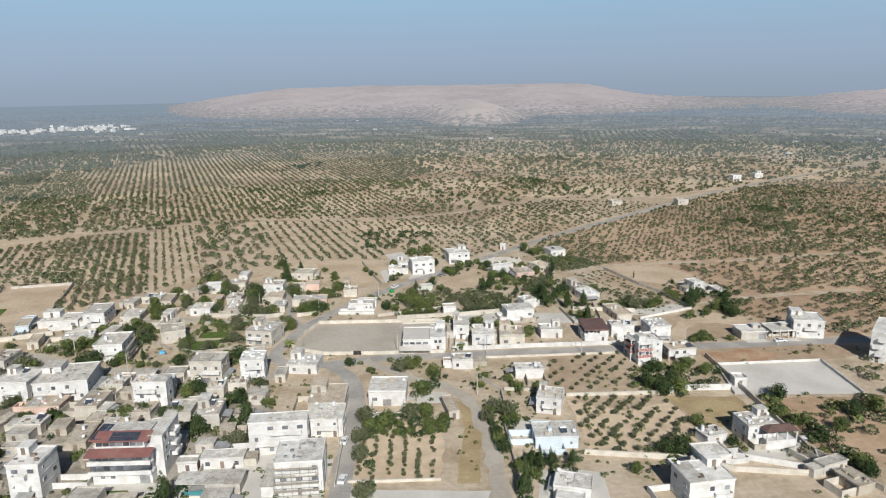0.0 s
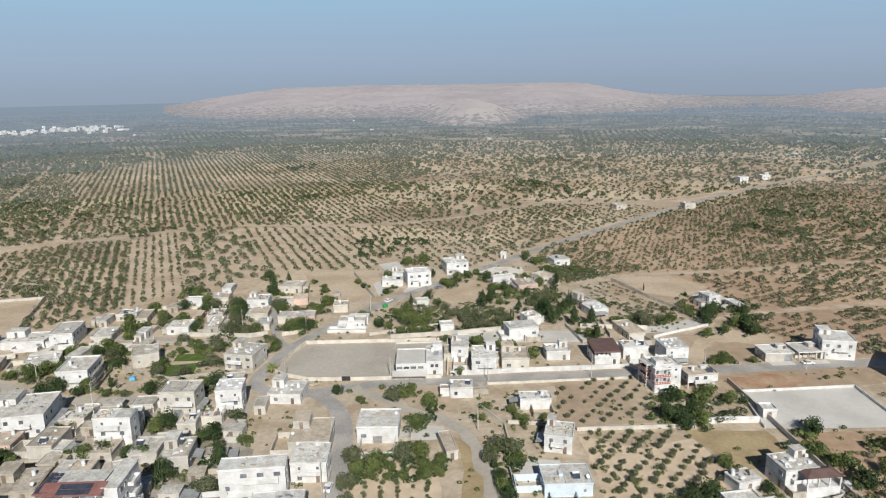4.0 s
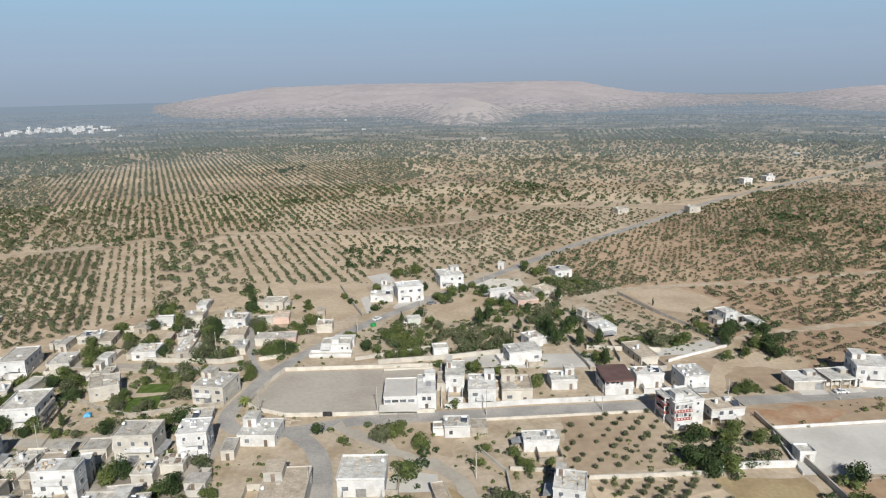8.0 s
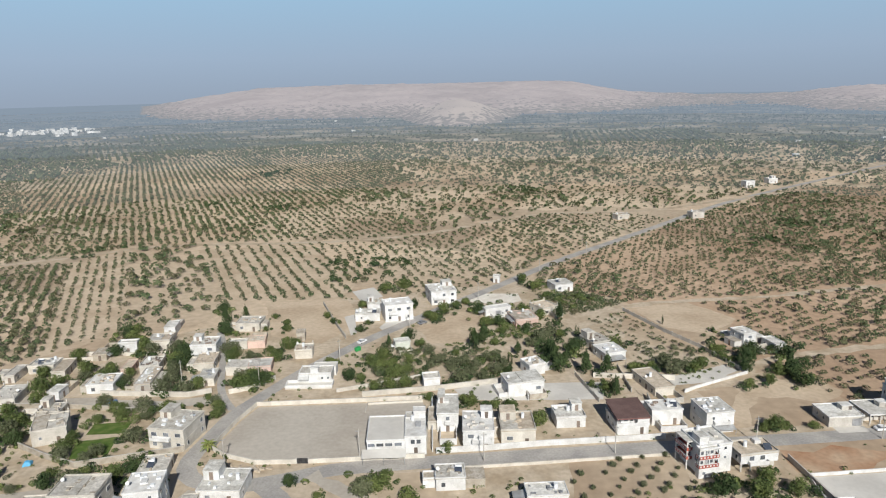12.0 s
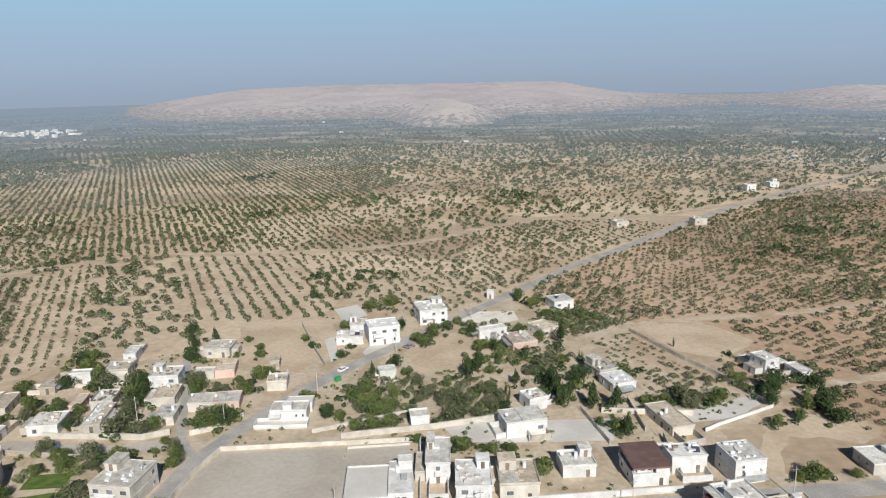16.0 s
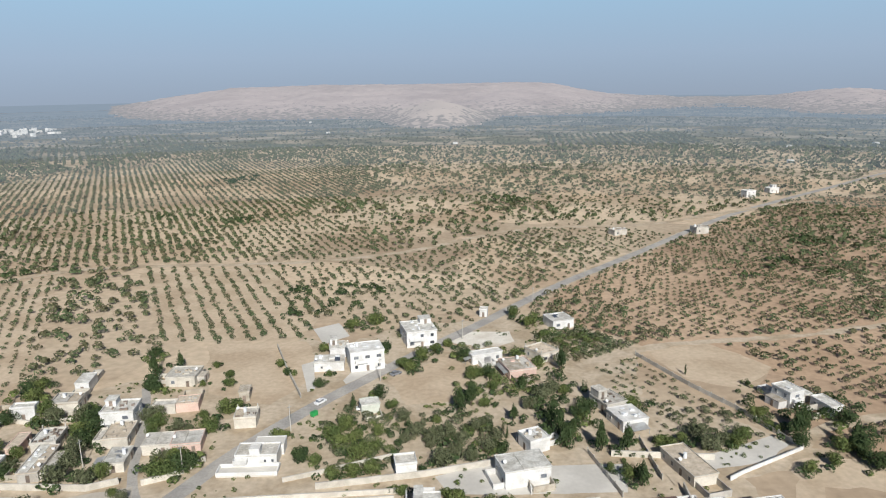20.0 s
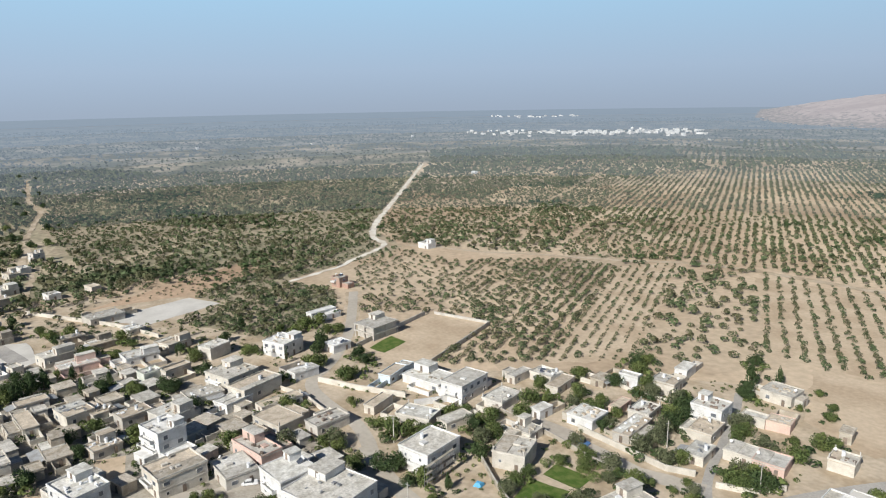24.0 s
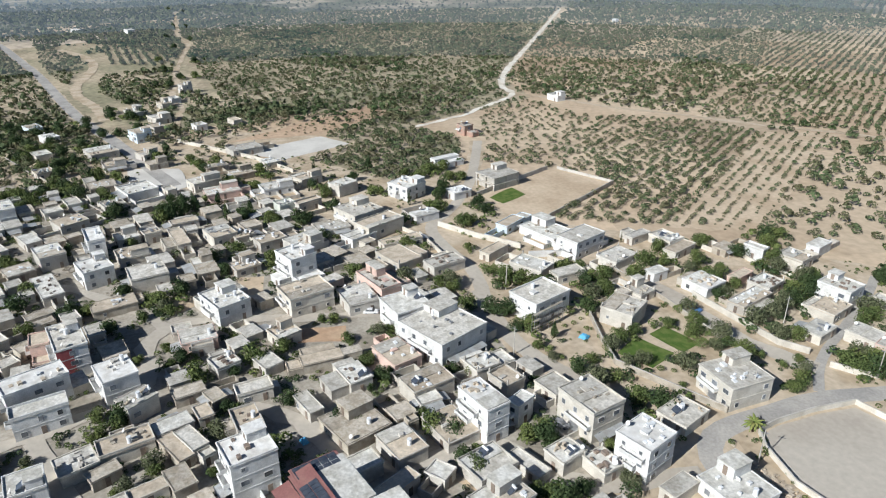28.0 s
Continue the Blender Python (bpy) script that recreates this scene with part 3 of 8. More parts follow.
patch("pavement", [(-76, 172), (-56, 172), (-48, 150), (-60, 140), (-72, 150)], M["slab"], 0.075, "pale concrete courtyard", 0.2, 45)
patch("pavement", [(-60, 174), (-36, 172), (-35, 150), (-48, 148)], M["slab"], 0.065, "pale concrete building yard", 0.2, 46)
patch("pavement", [(78, 178), (94, 190), (96, 172), (76, 174)], M["slab"], 0.075, "pale concrete villa forecourt", 0.2, 47)
patch("pavement", [(-24, 206), (-8, 206), (-4, 196), (-6, 214), (-16, 216)], M["slab"], 0.07, "concrete yard by a white house", 0.2, 48)
patch("ground", [(-3, 208), (1, 205), (5, 190), (4, 160), (-2, 160), (0, 190)], M["drygrass"], 0.055, "strip of dry yellow grass along the street", 0.4, 49)
patch("pavement", [(14, 196), (26, 195), (27, 185), (15, 184)], M["slab"], 0.07, "grey concrete yard", 0.2, 50)
patch("pavement", [(26, 168), (36, 166), (36, 150), (18, 150), (20, 166)], M["slab"], 0.07, "grey concrete yard", 0.2, 51)


# ---- houses ----
FRAME = {}
PANE = {}


def window_meshes(w, h):
    key = (w, h)
    if key not in FRAME:
        me = ring_box("window", w + 0.12, h + 0.12, -0.05, 0.06, 0.10, M["frame"])
        me.transform(Matrix.Rotation(radians(90), 4, 'X'))
        FRAME[key] = me
        PANE[key] = boxes("pane", [(0, 0.01, -h / 2, w, 0.07, h)], M["glass"])
    return FRAME[key], PANE[key]


def on_face(house, w, d, face, u, z, out=0.03):
    """A place on a face (0 south, 1 east, 2 north, 3 west of the house's own axes) and its turn."""
    return ((u, -d / 2 - out, z), (w / 2 + out, u, z), (-u, d / 2 + out, z), (-w / 2 - out, -u, z))[face], radians((0, 90, 180, 270)[face])


DOOR = boxes("door", [(0, 0, 0, 1.0, 0.10, 2.1)], M["door"], 0.02)
SHUTTER = boxes("garage_door", [(0, 0, 0, 2.6, 0.08, 2.3)], M["steel"], 0.02)
TANK = cylinder("water_tank", 0.5, 1.5, M["tank"], 12)
DRUM = cylinder("boiler", 0.28, 1.7, M["tank"], 10, axis='X')
COLUMN = boxes("column_stub", [(0, 0, 0, 0.3, 0.3, 1.1)], M["g"], 0.02)
_bm = bmesh.new()
bmesh.ops.create_cube(_bm, size=1.0)
bmesh.ops.scale(_bm, verts=_bm.verts, vec=(1.9, 1.9, 0.07))
bmesh.ops.rotate(_bm, verts=_bm.verts, matrix=Matrix.Rotation(radians(35), 3, 'X'), cent=(0, 0, 0))
bmesh.ops.translate(_bm, verts=_bm.verts, vec=(0, 0, 0.62))
COLLECTOR = bpy.data.meshes.new("solar_collector")
_bm.to_mesh(COLLECTOR)
_bm.free()
COLLECTOR.materials.append(M["solar"])
STAND = bpy.data.meshes.new("solar_water_heater")
STAND.from_pydata([(-0.8, -0.75, 0), (0.8, -0.75, 0), (0.8, 0.7, 0), (-0.8, 0.7, 0), (0.8, 0.7, 1.1), (-0.8, 0.7, 1.1)], [], [(0, 3, 2, 1), (0, 1, 4, 5), (1, 2, 4), (2, 3, 5, 4), (3, 0, 5)])
STAND.materials.append(M["steel"])
KIND = {"w": ("white-rendered", "roof_pale"), "b": ("cream-rendered", "roof_grey"), "g": ("bare concrete", "roof_grey"), "o": ("old stone and mud", "roof_earth"), "p": ("faded pink", "roof_grey"),
        "r": ("white and dark red", "roof_pale"), "a": ("pale blue", "roof_pale"), "n": ("pale green", "roof_grey"), "y": ("pale yellow", "roof_grey"),
        "k": ("unfinished concrete frame", "roof_grey"), "h": ("raw red brick", "roof_earth")}
DISH_POST = cylinder("satellite_dish", 0.04, 1.0, M["steel"], 6)
DISH = cylinder("dish", 0.12, 0.18, M["frame"], 12, 0.5)
DISH.transform(Matrix.Rotation(radians(50), 4, 'X'))
rng_h = random.Random(11)
BUILT = []


def house(x, y, w, d, rot, h, kind, base=0.0):
    """A flat-roofed village house: walls, slab, parapet, bands, windows, door and what stands on its roof."""
    words, roof_key = KIND[kind]
    storeys = max(1, round(h / 3.1))
    name = "apartment_block" if storeys >= 3 else "house"
    ob = thing(name, x, y, rot)
    tagged(ob, "%s %s-storey flat-roofed village house" % (words, ("one", "two", "three", "four")[min(storeys, 4) - 1]), "house", group="village houses")
    wall = M[{"k": "g", "r": "w", "h": "brick_wall"}.get(kind, kind)]
    rg = rng_h
    if kind not in "kh":
        roof_key = rg.choice({"w": ("roof_white", "roof_pale", "roof_grey", "roof_pale"), "o": ("roof_earth", "roof_tan", "roof_earth"), "b": ("roof_grey", "roof_tan", "roof_pale", "roof_tan")}.get(kind, ("roof_grey", "roof_pale", "roof_tan")))
    if kind == "w" and h >= 7:
        roof_key = "roof_white"
    BUILT.append((ob, x, y, w, d, rot, h, kind, wall, roof_key))
    sh = h / storeys
    toward = Vector((-x, 75 - y)).normalized()
    axes = [Vector((math.sin(radians(rot)), -math.cos(radians(rot)))), Vector((math.cos(radians(rot)), math.sin(radians(rot))))]
    normals = [axes[0], axes[1], -axes[0], -axes[1]]
    front = [i for i in range(4) if normals[i].dot(toward) > 0.2]
    if kind == "k":
        part("floor_slab", boxes("floor_slab", [(0, 0, s * sh + sh - 0.3, w, d, 0.3) for s in range(storeys)], wall), ob)
        for cx in (-1, 0, 1):
            for cy in (-1, 0, 1):
                part("column", boxes("column", [(cx * (w / 2 - 0.3), cy * (d / 2 - 0.3), 0, 0.45, 0.45, h)], wall), ob)
        part("wall", boxes("wall", [(0.3, 0.3, 0, w - 1.4, d - 1.4, h - 0.3)], M["g"]), ob)
    else:
        part("wall", boxes("wall", [(0, 0, -0.3, w, d, h + 0.3)], wall), ob)
    e = 0.18 if kind not in "o" else 0.25
    part("roof", boxes("roof", [(0, 0, h, w + 2 * e, d + 2 * e, 0.22)], M[roof_key], 0.03), ob)
    ph = rg.choice((0.15, 0.3, 0.3, 0.55)) if kind not in "ok" else 0.15
    t = 0.2
    W, D = w + 2 * e - 0.04, d + 2 * e - 0.04
    part("parapet", ring_box("parapet", W, D, h + 0.22, t, ph, wall), ob)
    for s in range(1, storeys):
        part("floor_band", boxes("floor_band", [(0, 0, s * sh - 0.12, w + 0.14, d + 0.14, 0.24)], wall), ob)
    old = kind == "o"
    for f in range(4):
        length = w if f in (0, 2) else d
        if kind == "k":
            break
        n = max(1, int(length / (3.6 if not old else 5.0)))
        if f not in front:
            n = min(n, 1) if rg.random() < 0.5 else 0
        for s in range(storeys):
            size = rg.choice(((1.2, 1.2), (1.0, 1.2), (1.6, 1.1), (0.7, 0.8))) if not old else (0.8, 0.9)
            fm, pm = window_meshes(*size)
            for i in range(n):
                u = (i + 0.5) / n * length - length / 2
                if rg.random() < (0.2 if storeys > 1 else 0.4):
                    continue
                if s == 0 and f in front and i == n // 2:
                    loc, rz = on_face(ob, w, d, f, u, 0.02, 0.04)
                    part("door" if rg.random() < 0.7 or n < 3 else "garage_door", DOOR if rg.random() < 0.7 or n < 3 else SHUTTER, ob, loc, rz)
                    continue
                loc, rz = on_face(ob, w, d, f, u, s * sh + sh * 0.52)
                win = part("window", fm, ob, loc, rz)
                part("pane", pm, win)
    # balconies on the upper floors
    if storeys >= 2 and kind != "k" and front:
        f = front[0]
        length = w if f in (0, 2) else d
        for s in range(1, storeys):
            bl = length * rg.uniform(0.35, 0.7)
            u = rg.uniform(-1, 1) * (length - bl) / 2
            loc, rz = on_face(ob, w, d, f, u, s * sh - 0.1, 0.0)
            rail_mat = M["w"]
            bal = part("balcony", boxes("balcony", [(0, -0.65, 0, bl, 1.3, 0.16)], wall), ob, loc, rz)
            part("railing", ring_box("railing", bl, 1.3, 0.16, 0.08, 0.85, rail_mat), bal, (0, -0.66, 0))
    if kind == "r":
        f = front[-1]
        length = w if f in (0, 2) else d
        loc, rz = on_face(ob, w, d, f, -length * 0.24, 0.1, 0.02)
        part("painted_panel", boxes("painted_panel", [(0, 0, 0, length * 0.5, 0.06, h - 0.2)], M["r"]), ob, loc, rz, "dark red painted half of the front")
    top = h + 0.22
    if storeys == 1 and kind not in "k" and min(w, d) > 6 and rg.random() < 0.3:
        uw, ud = w * rg.uniform(0.35, 0.5), d * rg.uniform(0.4, 0.6)
        ux, uy = rg.choice((-1, 1)) * (w / 2 - uw / 2 - 0.2), d / 2 - ud / 2 - 0.2
        up = part("upper_room", boxes("upper_room", [(ux, uy, top, uw, ud, 2.5)], wall), ob)
        part("upper_roof", boxes("upper_roof", [(ux, uy, top + 2.5, uw + 0.3, ud + 0.3, 0.16)], M[roof_key], 0.03), up)
        part("door", DOOR, up, (ux, uy - ud / 2 - 0.04, top + 0.02))
    # the stair head, tanks, collectors and column stubs on the roof
    if storeys >= 2 and min(w, d) > 6 and rg.random() < 0.6:
        sw, sd = w * rg.uniform(0.28, 0.4), d * rg.uniform(0.3, 0.45)
        sx, sy = rg.choice((-1, 1)) * (w / 2 - sw / 2 - 0.3), (d / 2 - sd / 2 - 0.3)
        head = part("stair_head", boxes("stair_head", [(sx, sy, top, sw, sd, 2.0)], wall), ob)
        part("stair_roof", boxes("stair_roof", [(sx, sy, top + 2.0, sw + 0.4, sd + 0.4, 0.16)], M[roof_key]), head)
        part("stair_door", DOOR, head, (sx, sy - sd / 2 - 0.04, top + 0.02))
    if kind not in "k" and w > 5 and d > 5:
        if rg.random() < (0.24 if not old else 0.08):
            cx, cy = rg.uniform(-0.33, 0.33) * w, rg.uniform(-0.33, 0.33) * d
            col = part("solar_water_heater", STAND, ob, (cx, cy, top), radians(-rot) + rg.uniform(-0.15, 0.15))
            part("collector", COLLECTOR, col)
            part("boiler", DRUM, col, (0, 0.75, 1.2 - 0.85))
        if rg.random() < 0.42:
            part("water_tank", TANK, ob, (rg.uniform(-0.35, 0.35) * w, rg.uniform(0.0, 0.35) * d, top))
        if rg.random() < 0.25 and kind in "gb":
            for cx in (-1, 1):
                for cy in (-1, 1):
                    part("column_stub", COLUMN, ob, (cx * (w / 2 - 0.25), cy * (d / 2 - 0.25), top + ph))
        bits = [(rg.uniform(-0.4, 0.4) * w, rg.uniform(-0.4, 0.4) * d, top, rg.uniform(0.25, 1.4), rg.uniform(0.25, 1.1), rg.uniform(0.1, 0.7)) for _ in range(rg.randrange(4, 13))]
        if rg.random() < 0.8:
            junk = part("roof_clutter", boxes("roof_clutter", bits, M[rg.choice(("o", "g", "steel", "tank", "door", "block"))]), ob)
            tagged(junk, "scattered blocks and junk on the roof", kind="stuff")
        if rg.random() < 0.4:
            dish = part("satellite_dish", DISH_POST, ob, (rg.choice((-0.42, 0.42)) * w, rg.uniform(-0.4, 0.4) * d, top + ph * 0.0))
            part("dish", DISH, dish, (0, 0, 1.0))
        if rg.random() < 0.45 and kind not in "r":
            rw, rd = w * rg.uniform(0.35, 0.6), d - 2 * t
            part("raised_roof", boxes("raised_roof", [(rg.choice((-1, 1)) * (w / 2 - rw / 2 - t), 0, top, rw, rd, rg.uniform(0.18, 0.3))], M[rg.choice(("roof_grey", "roof_pale", "roof_earth")) if kind != "w" else "roof_pale"]), ob)
        if rg.random() < 0.5:
            part("roof_step", boxes("roof_step", [(rg.uniform(-0.2, 0.2) * w, rg.uniform(-0.2, 0.2) * d, top, rg.uniform(0.8, 2.2), rg.uniform(0.8, 1.8), rg.uniform(0.3, 0.7))], wall), ob)
    return ob


def hip_roof(w, d, rise):
    a, b = w / 2, d / 2
    r = max(0.0, a - b) if a > b else 0.0
    q = max(0.0, b - a) if b > a else 0.0
    v = [(-a, -b, 0), (a, -b, 0), (a, b, 0), (-a, b, 0), (-r, -q, rise), (r, q, rise)]
    f = [(0, 3, 2, 1), (0, 1, 5, 4), (1, 2, 5), (2, 3, 4, 5), (3, 0, 4)] if a > b else [(0, 3, 2, 1), (0, 1, 4), (1, 2, 5, 4), (2, 3, 5), (3, 0, 4, 5)]
    me = bpy.data.meshes.new("pitched_roof")
    me.from_pydata(v, [], f)
    me.materials.append(M["brown_sheet"])
    return me


def put_windows(ob, spots, size, rz=0.0):
    fm, pm = window_meshes(*size)
    for loc in spots:
        part("pane", pm, part("window", fm, ob, loc, rz))


def roofed_block(ob, cx, cy, w, d, h, roof="roof_grey", rim=0.35, wall="w"):
    """A plain block with a slab and a low rim."""
    b = part("wall", boxes("wall", [(cx, cy, -0.3, w, d, h + 0.3)], M[wall]), ob)
    part("roof", boxes("roof", [(cx, cy, h, w + 0.3, d + 0.3, 0.2)], M[roof], 0.03), b)
    part("parapet", ring_box("parapet", w + 0.26, d + 0.26, h + 0.2, 0.25, rim, M[wall]), b, (cx, cy, 0))
    return b


SQUARE = boxes("tile", [(0, 0, 0, 0.42, 0.05, 0.42)], M["w"])


def patterned_rail(ob, cx, cy, w, d, z, sides):
    """A balcony slab whose red rail is set with white square tiles."""
    b = part("balcony", boxes("balcony", [(cx, cy, z - 0.2, w, d, 0.2)], M["w"]), ob)
    rail = part("railing", ring_box("railing", w, d, z, 0.12, 0.95, M["brick"]), b, (cx, cy, 0), label="dark red balcony rail with white squares")
    part("coping", ring_box("coping", w + 0.06, d + 0.06, z + 0.95, 0.18, 0.1, M["w"]), b, (cx, cy, 0))
    for f in sides:
        length = w if f == 0 else d
        n = int(length / 0.85)
        for k in range(n):
            u = (k - (n - 1) / 2) * length / n
            part("tile", SQUARE, rail, (u, -d / 2 - 0.02, z + 0.3) if f == 0 else (-w / 2 - 0.02, -u, z + 0.3), radians(0 if f == 0 else 270))


def balcony_house(x, y, rot):
    ob = tagged(thing("apartment_block", x, y, rot), "white three-storey house with red and white patterned balconies", "house", group="village houses")
    roofed_block(ob, 1.0, 0.6, 9.0, 9.2, 7.7, "roof_pale", 0.55)
    part("ground_floor", boxes("ground_floor", [(-1.8, -4.7, -0.3, 5.6, 1.6, 2.9)], M["w"]), ob)
    part("bay_roof", boxes("bay_roof", [(-1.8, -4.6, 7.72, 5.8, 1.9, 0.26)], M["roof_pale"], 0.03), ob)
    part("bay_parapet", ring_box("bay_parapet", 5.8, 1.9, 7.98, 0.2, 0.5, M["w"]), ob, (-1.8, -4.6, 0))
    for z in (2.8, 5.3):
        patterned_rail(ob, -1.8, -4.65, 5.6, 1.7, z, (0, 3))
        patterned_rail(ob, -4.45, 2.2, 1.6, 5.6, z, (0, 3))
    part("bay_roof", boxes("bay_roof", [(-4.4, 2.2, 7.72, 1.9, 5.8, 0.26)], M["roof_pale"], 0.03), ob)
    for u in (-4.45, -1.8, 0.85):
        part("pillar", boxes("pillar", [(u, -5.3, 2.6, 0.3, 0.3, 5.1)], M["w"]), ob)
    for u in (-0.4, 4.8):
        part("pillar", boxes("pillar", [(-5.05, u, 0, 0.3, 0.3, 7.7)], M["w"]), ob)
    put_windows(ob, [(-3.4, -4.03, 4.0), (-0.6, -4.03, 4.0), (-3.4, -4.03, 6.6), (-0.6, -4.03, 6.6)], (1.5, 1.5))
    put_windows(ob, [(3.6, -4.03, 4.3), (3.6, -4.03, 6.9)], (0.7, 0.7))
    put_windows(ob, [(-3.53, 3.6, 4.1), (-3.53, 0.9, 4.1), (-3.53, 3.6, 6.6), (-3.53, 0.9, 6.6), (-3.53, -2.4, 4.2)], (1.3, 1.6), radians(270))
    put_windows(ob, [(-3.2, -5.53, 1.5)], (0.8, 0.7))
    roofed_block(ob, -1.9, -1.2, 2.6, 3.4, 9.9, "roof_pale", 0.12)
    part("roof_door", DOOR, ob, (-0.55, -0.9, 7.92), radians(90))
    part("roof_step", boxes("roof_step", [(3.2, 1.0, 7.9, 1.2, 2.2, 0.6)], M["slab"]), ob)
    part("roof_wall", boxes("roof_wall", [(1.4, -3.0, 7.9, 4.2, 0.2, 0.9)], M["w"]), ob)
    part("water_tank", TANK, ob, (0.6, 4.0, 7.92))
    BUILT.append((ob, x, y, 11.4, 11.0, rot, 7.9, "m", M["w"], "roof_pale"))


def pillar_house(x, y, rot):
    ob = tagged(thing("house", x, y, rot), "pale house raised on pillars over an open ground floor", "house", group="village houses")
    part("upper_storey", boxes("upper_storey", [(0, 0, 2.3, 10.6, 7.0, 2.3)], M["w"]), ob)
    part("roof", boxes("roof", [(0, 0, 4.6, 10.8, 7.2, 0.2)], M["roof_tan"], 0.03), ob)
    part("parapet", ring_box("parapet", 10.8, 7.2, 4.8, 0.2, 0.45, M["b"]), ob)
    part("ground_room", boxes("ground_room", [(3.2, 0.6, -0.3, 4.0, 5.6, 2.6)], M["g"]), ob)
    for u in (-5.0, -2.2, 0.6):
        for v in (-3.2, 3.2):
            part("pillar", boxes("pillar", [(u, v, 0, 0.35, 0.35, 2.3)], M["g"]), ob)
    b = part("balcony", boxes("balcony", [(-0.6, -4.1, 2.2, 5.4, 1.3, 0.2)], M["w"]), ob)
    part("railing", ring_box("railing", 5.4, 1.3, 2.4, 0.1, 0.8, M["w"]), b, (-0.6, -4.1, 0))
    put_windows(ob, [(-2.2, -3.53, 3.7), (0.8, -3.53, 3.7)], (1.3, 1.2))
    put_windows(ob, [(-5.33, 1.6, 3.6), (-5.33, -1.6, 3.6)], (0.9, 1.1), radians(270))
    part("water_tank", TANK, ob, (-1.6, 0.8, 4.8))
    part("roof_room", boxes("roof_room", [(2.4, 2.0, 4.8, 1.8, 1.6, 1.0)], M["w"]), ob)
    part("solar_water_heater", STAND, ob, (3.4, -1.4, 4.8), radians(-rot))
    part("solar_collector", COLLECTOR, ob, (3.4, -1.4, 4.8), radians(-rot))
    BUILT.append((ob, x, y, 10.9, 8.4, rot, 4.8, "m", M["w"], "roof_tan"))


def garage_house(x, y, w, d, rot, porch):
    """A low block with an overhanging pale slab, blank walls and, where porch is above zero, an open front on columns."""
    ob = tagged(thing("house", x, y, rot), "low grey concrete house with %s" % ("an open columned porch" if porch else "blank walls and a side door"), "house", group="village houses")
    part("wall", boxes("wall", [(0, porch / 2, -0.3, w - 0.6, d - 0.6 - porch, 3.3)], M["g"]), ob)
    part("roof", boxes("roof", [(0, 0, 3.0, w, d, 0.22)], M["roof_pale"], 0.03), ob)
    part("parapet", ring_box("parapet", w, d, 3.22, 0.22, 0.25, M["w"]), ob)
    part("stair_room", boxes("stair_room", [(w * 0.24, d * 0.12, 3.2, 3.0, 2.4, 1.3)], M["g"]), ob)
    part("stair_roof", boxes("stair_roof", [(w * 0.24, d * 0.12, 4.5, 3.4, 2.8, 0.16)], M["roof_white"], 0.02), ob)
    part("roof_door", DOOR, ob, (w * 0.24 + 1.0, d * 0.12 - 1.22, 2.5))
    part("apron", boxes("apron", [(0.6, -d / 2 - 1.6, -0.1, w - 1.6, 3.4, 0.22)], M["slab"]), ob)
    front = -(d - 0.6) / 2 + porch
    if porch:
        for k in range(4):
            part("column", boxes("column", [(-w / 2 + 0.4 + k * (w - 0.8) / 3, -d / 2 + 0.4, 0, 0.35, 0.35, 3.0)], M["g"]), ob)
        put_windows(ob, [(-2.6, front - 0.03, 1.7), (2.8, front - 0.03, 1.7)], (1.4, 1.3))
        part("door", DOOR, ob, (0.2, front - 0.04, 0.1))
    else:
        part("garage_door", SHUTTER, ob, (w / 2 - 2.2, front - 0.03, 0.12))
    put_windows(ob, [(-w / 2 + 0.27, 1.6, 1.8), (-w / 2 + 0.27, -1.4, 1.8)], (0.9, 0.9), radians(270))
    BUILT.append((ob, x, y, w, d, rot, 3.2, "m", M["g"], "roof_pale"))


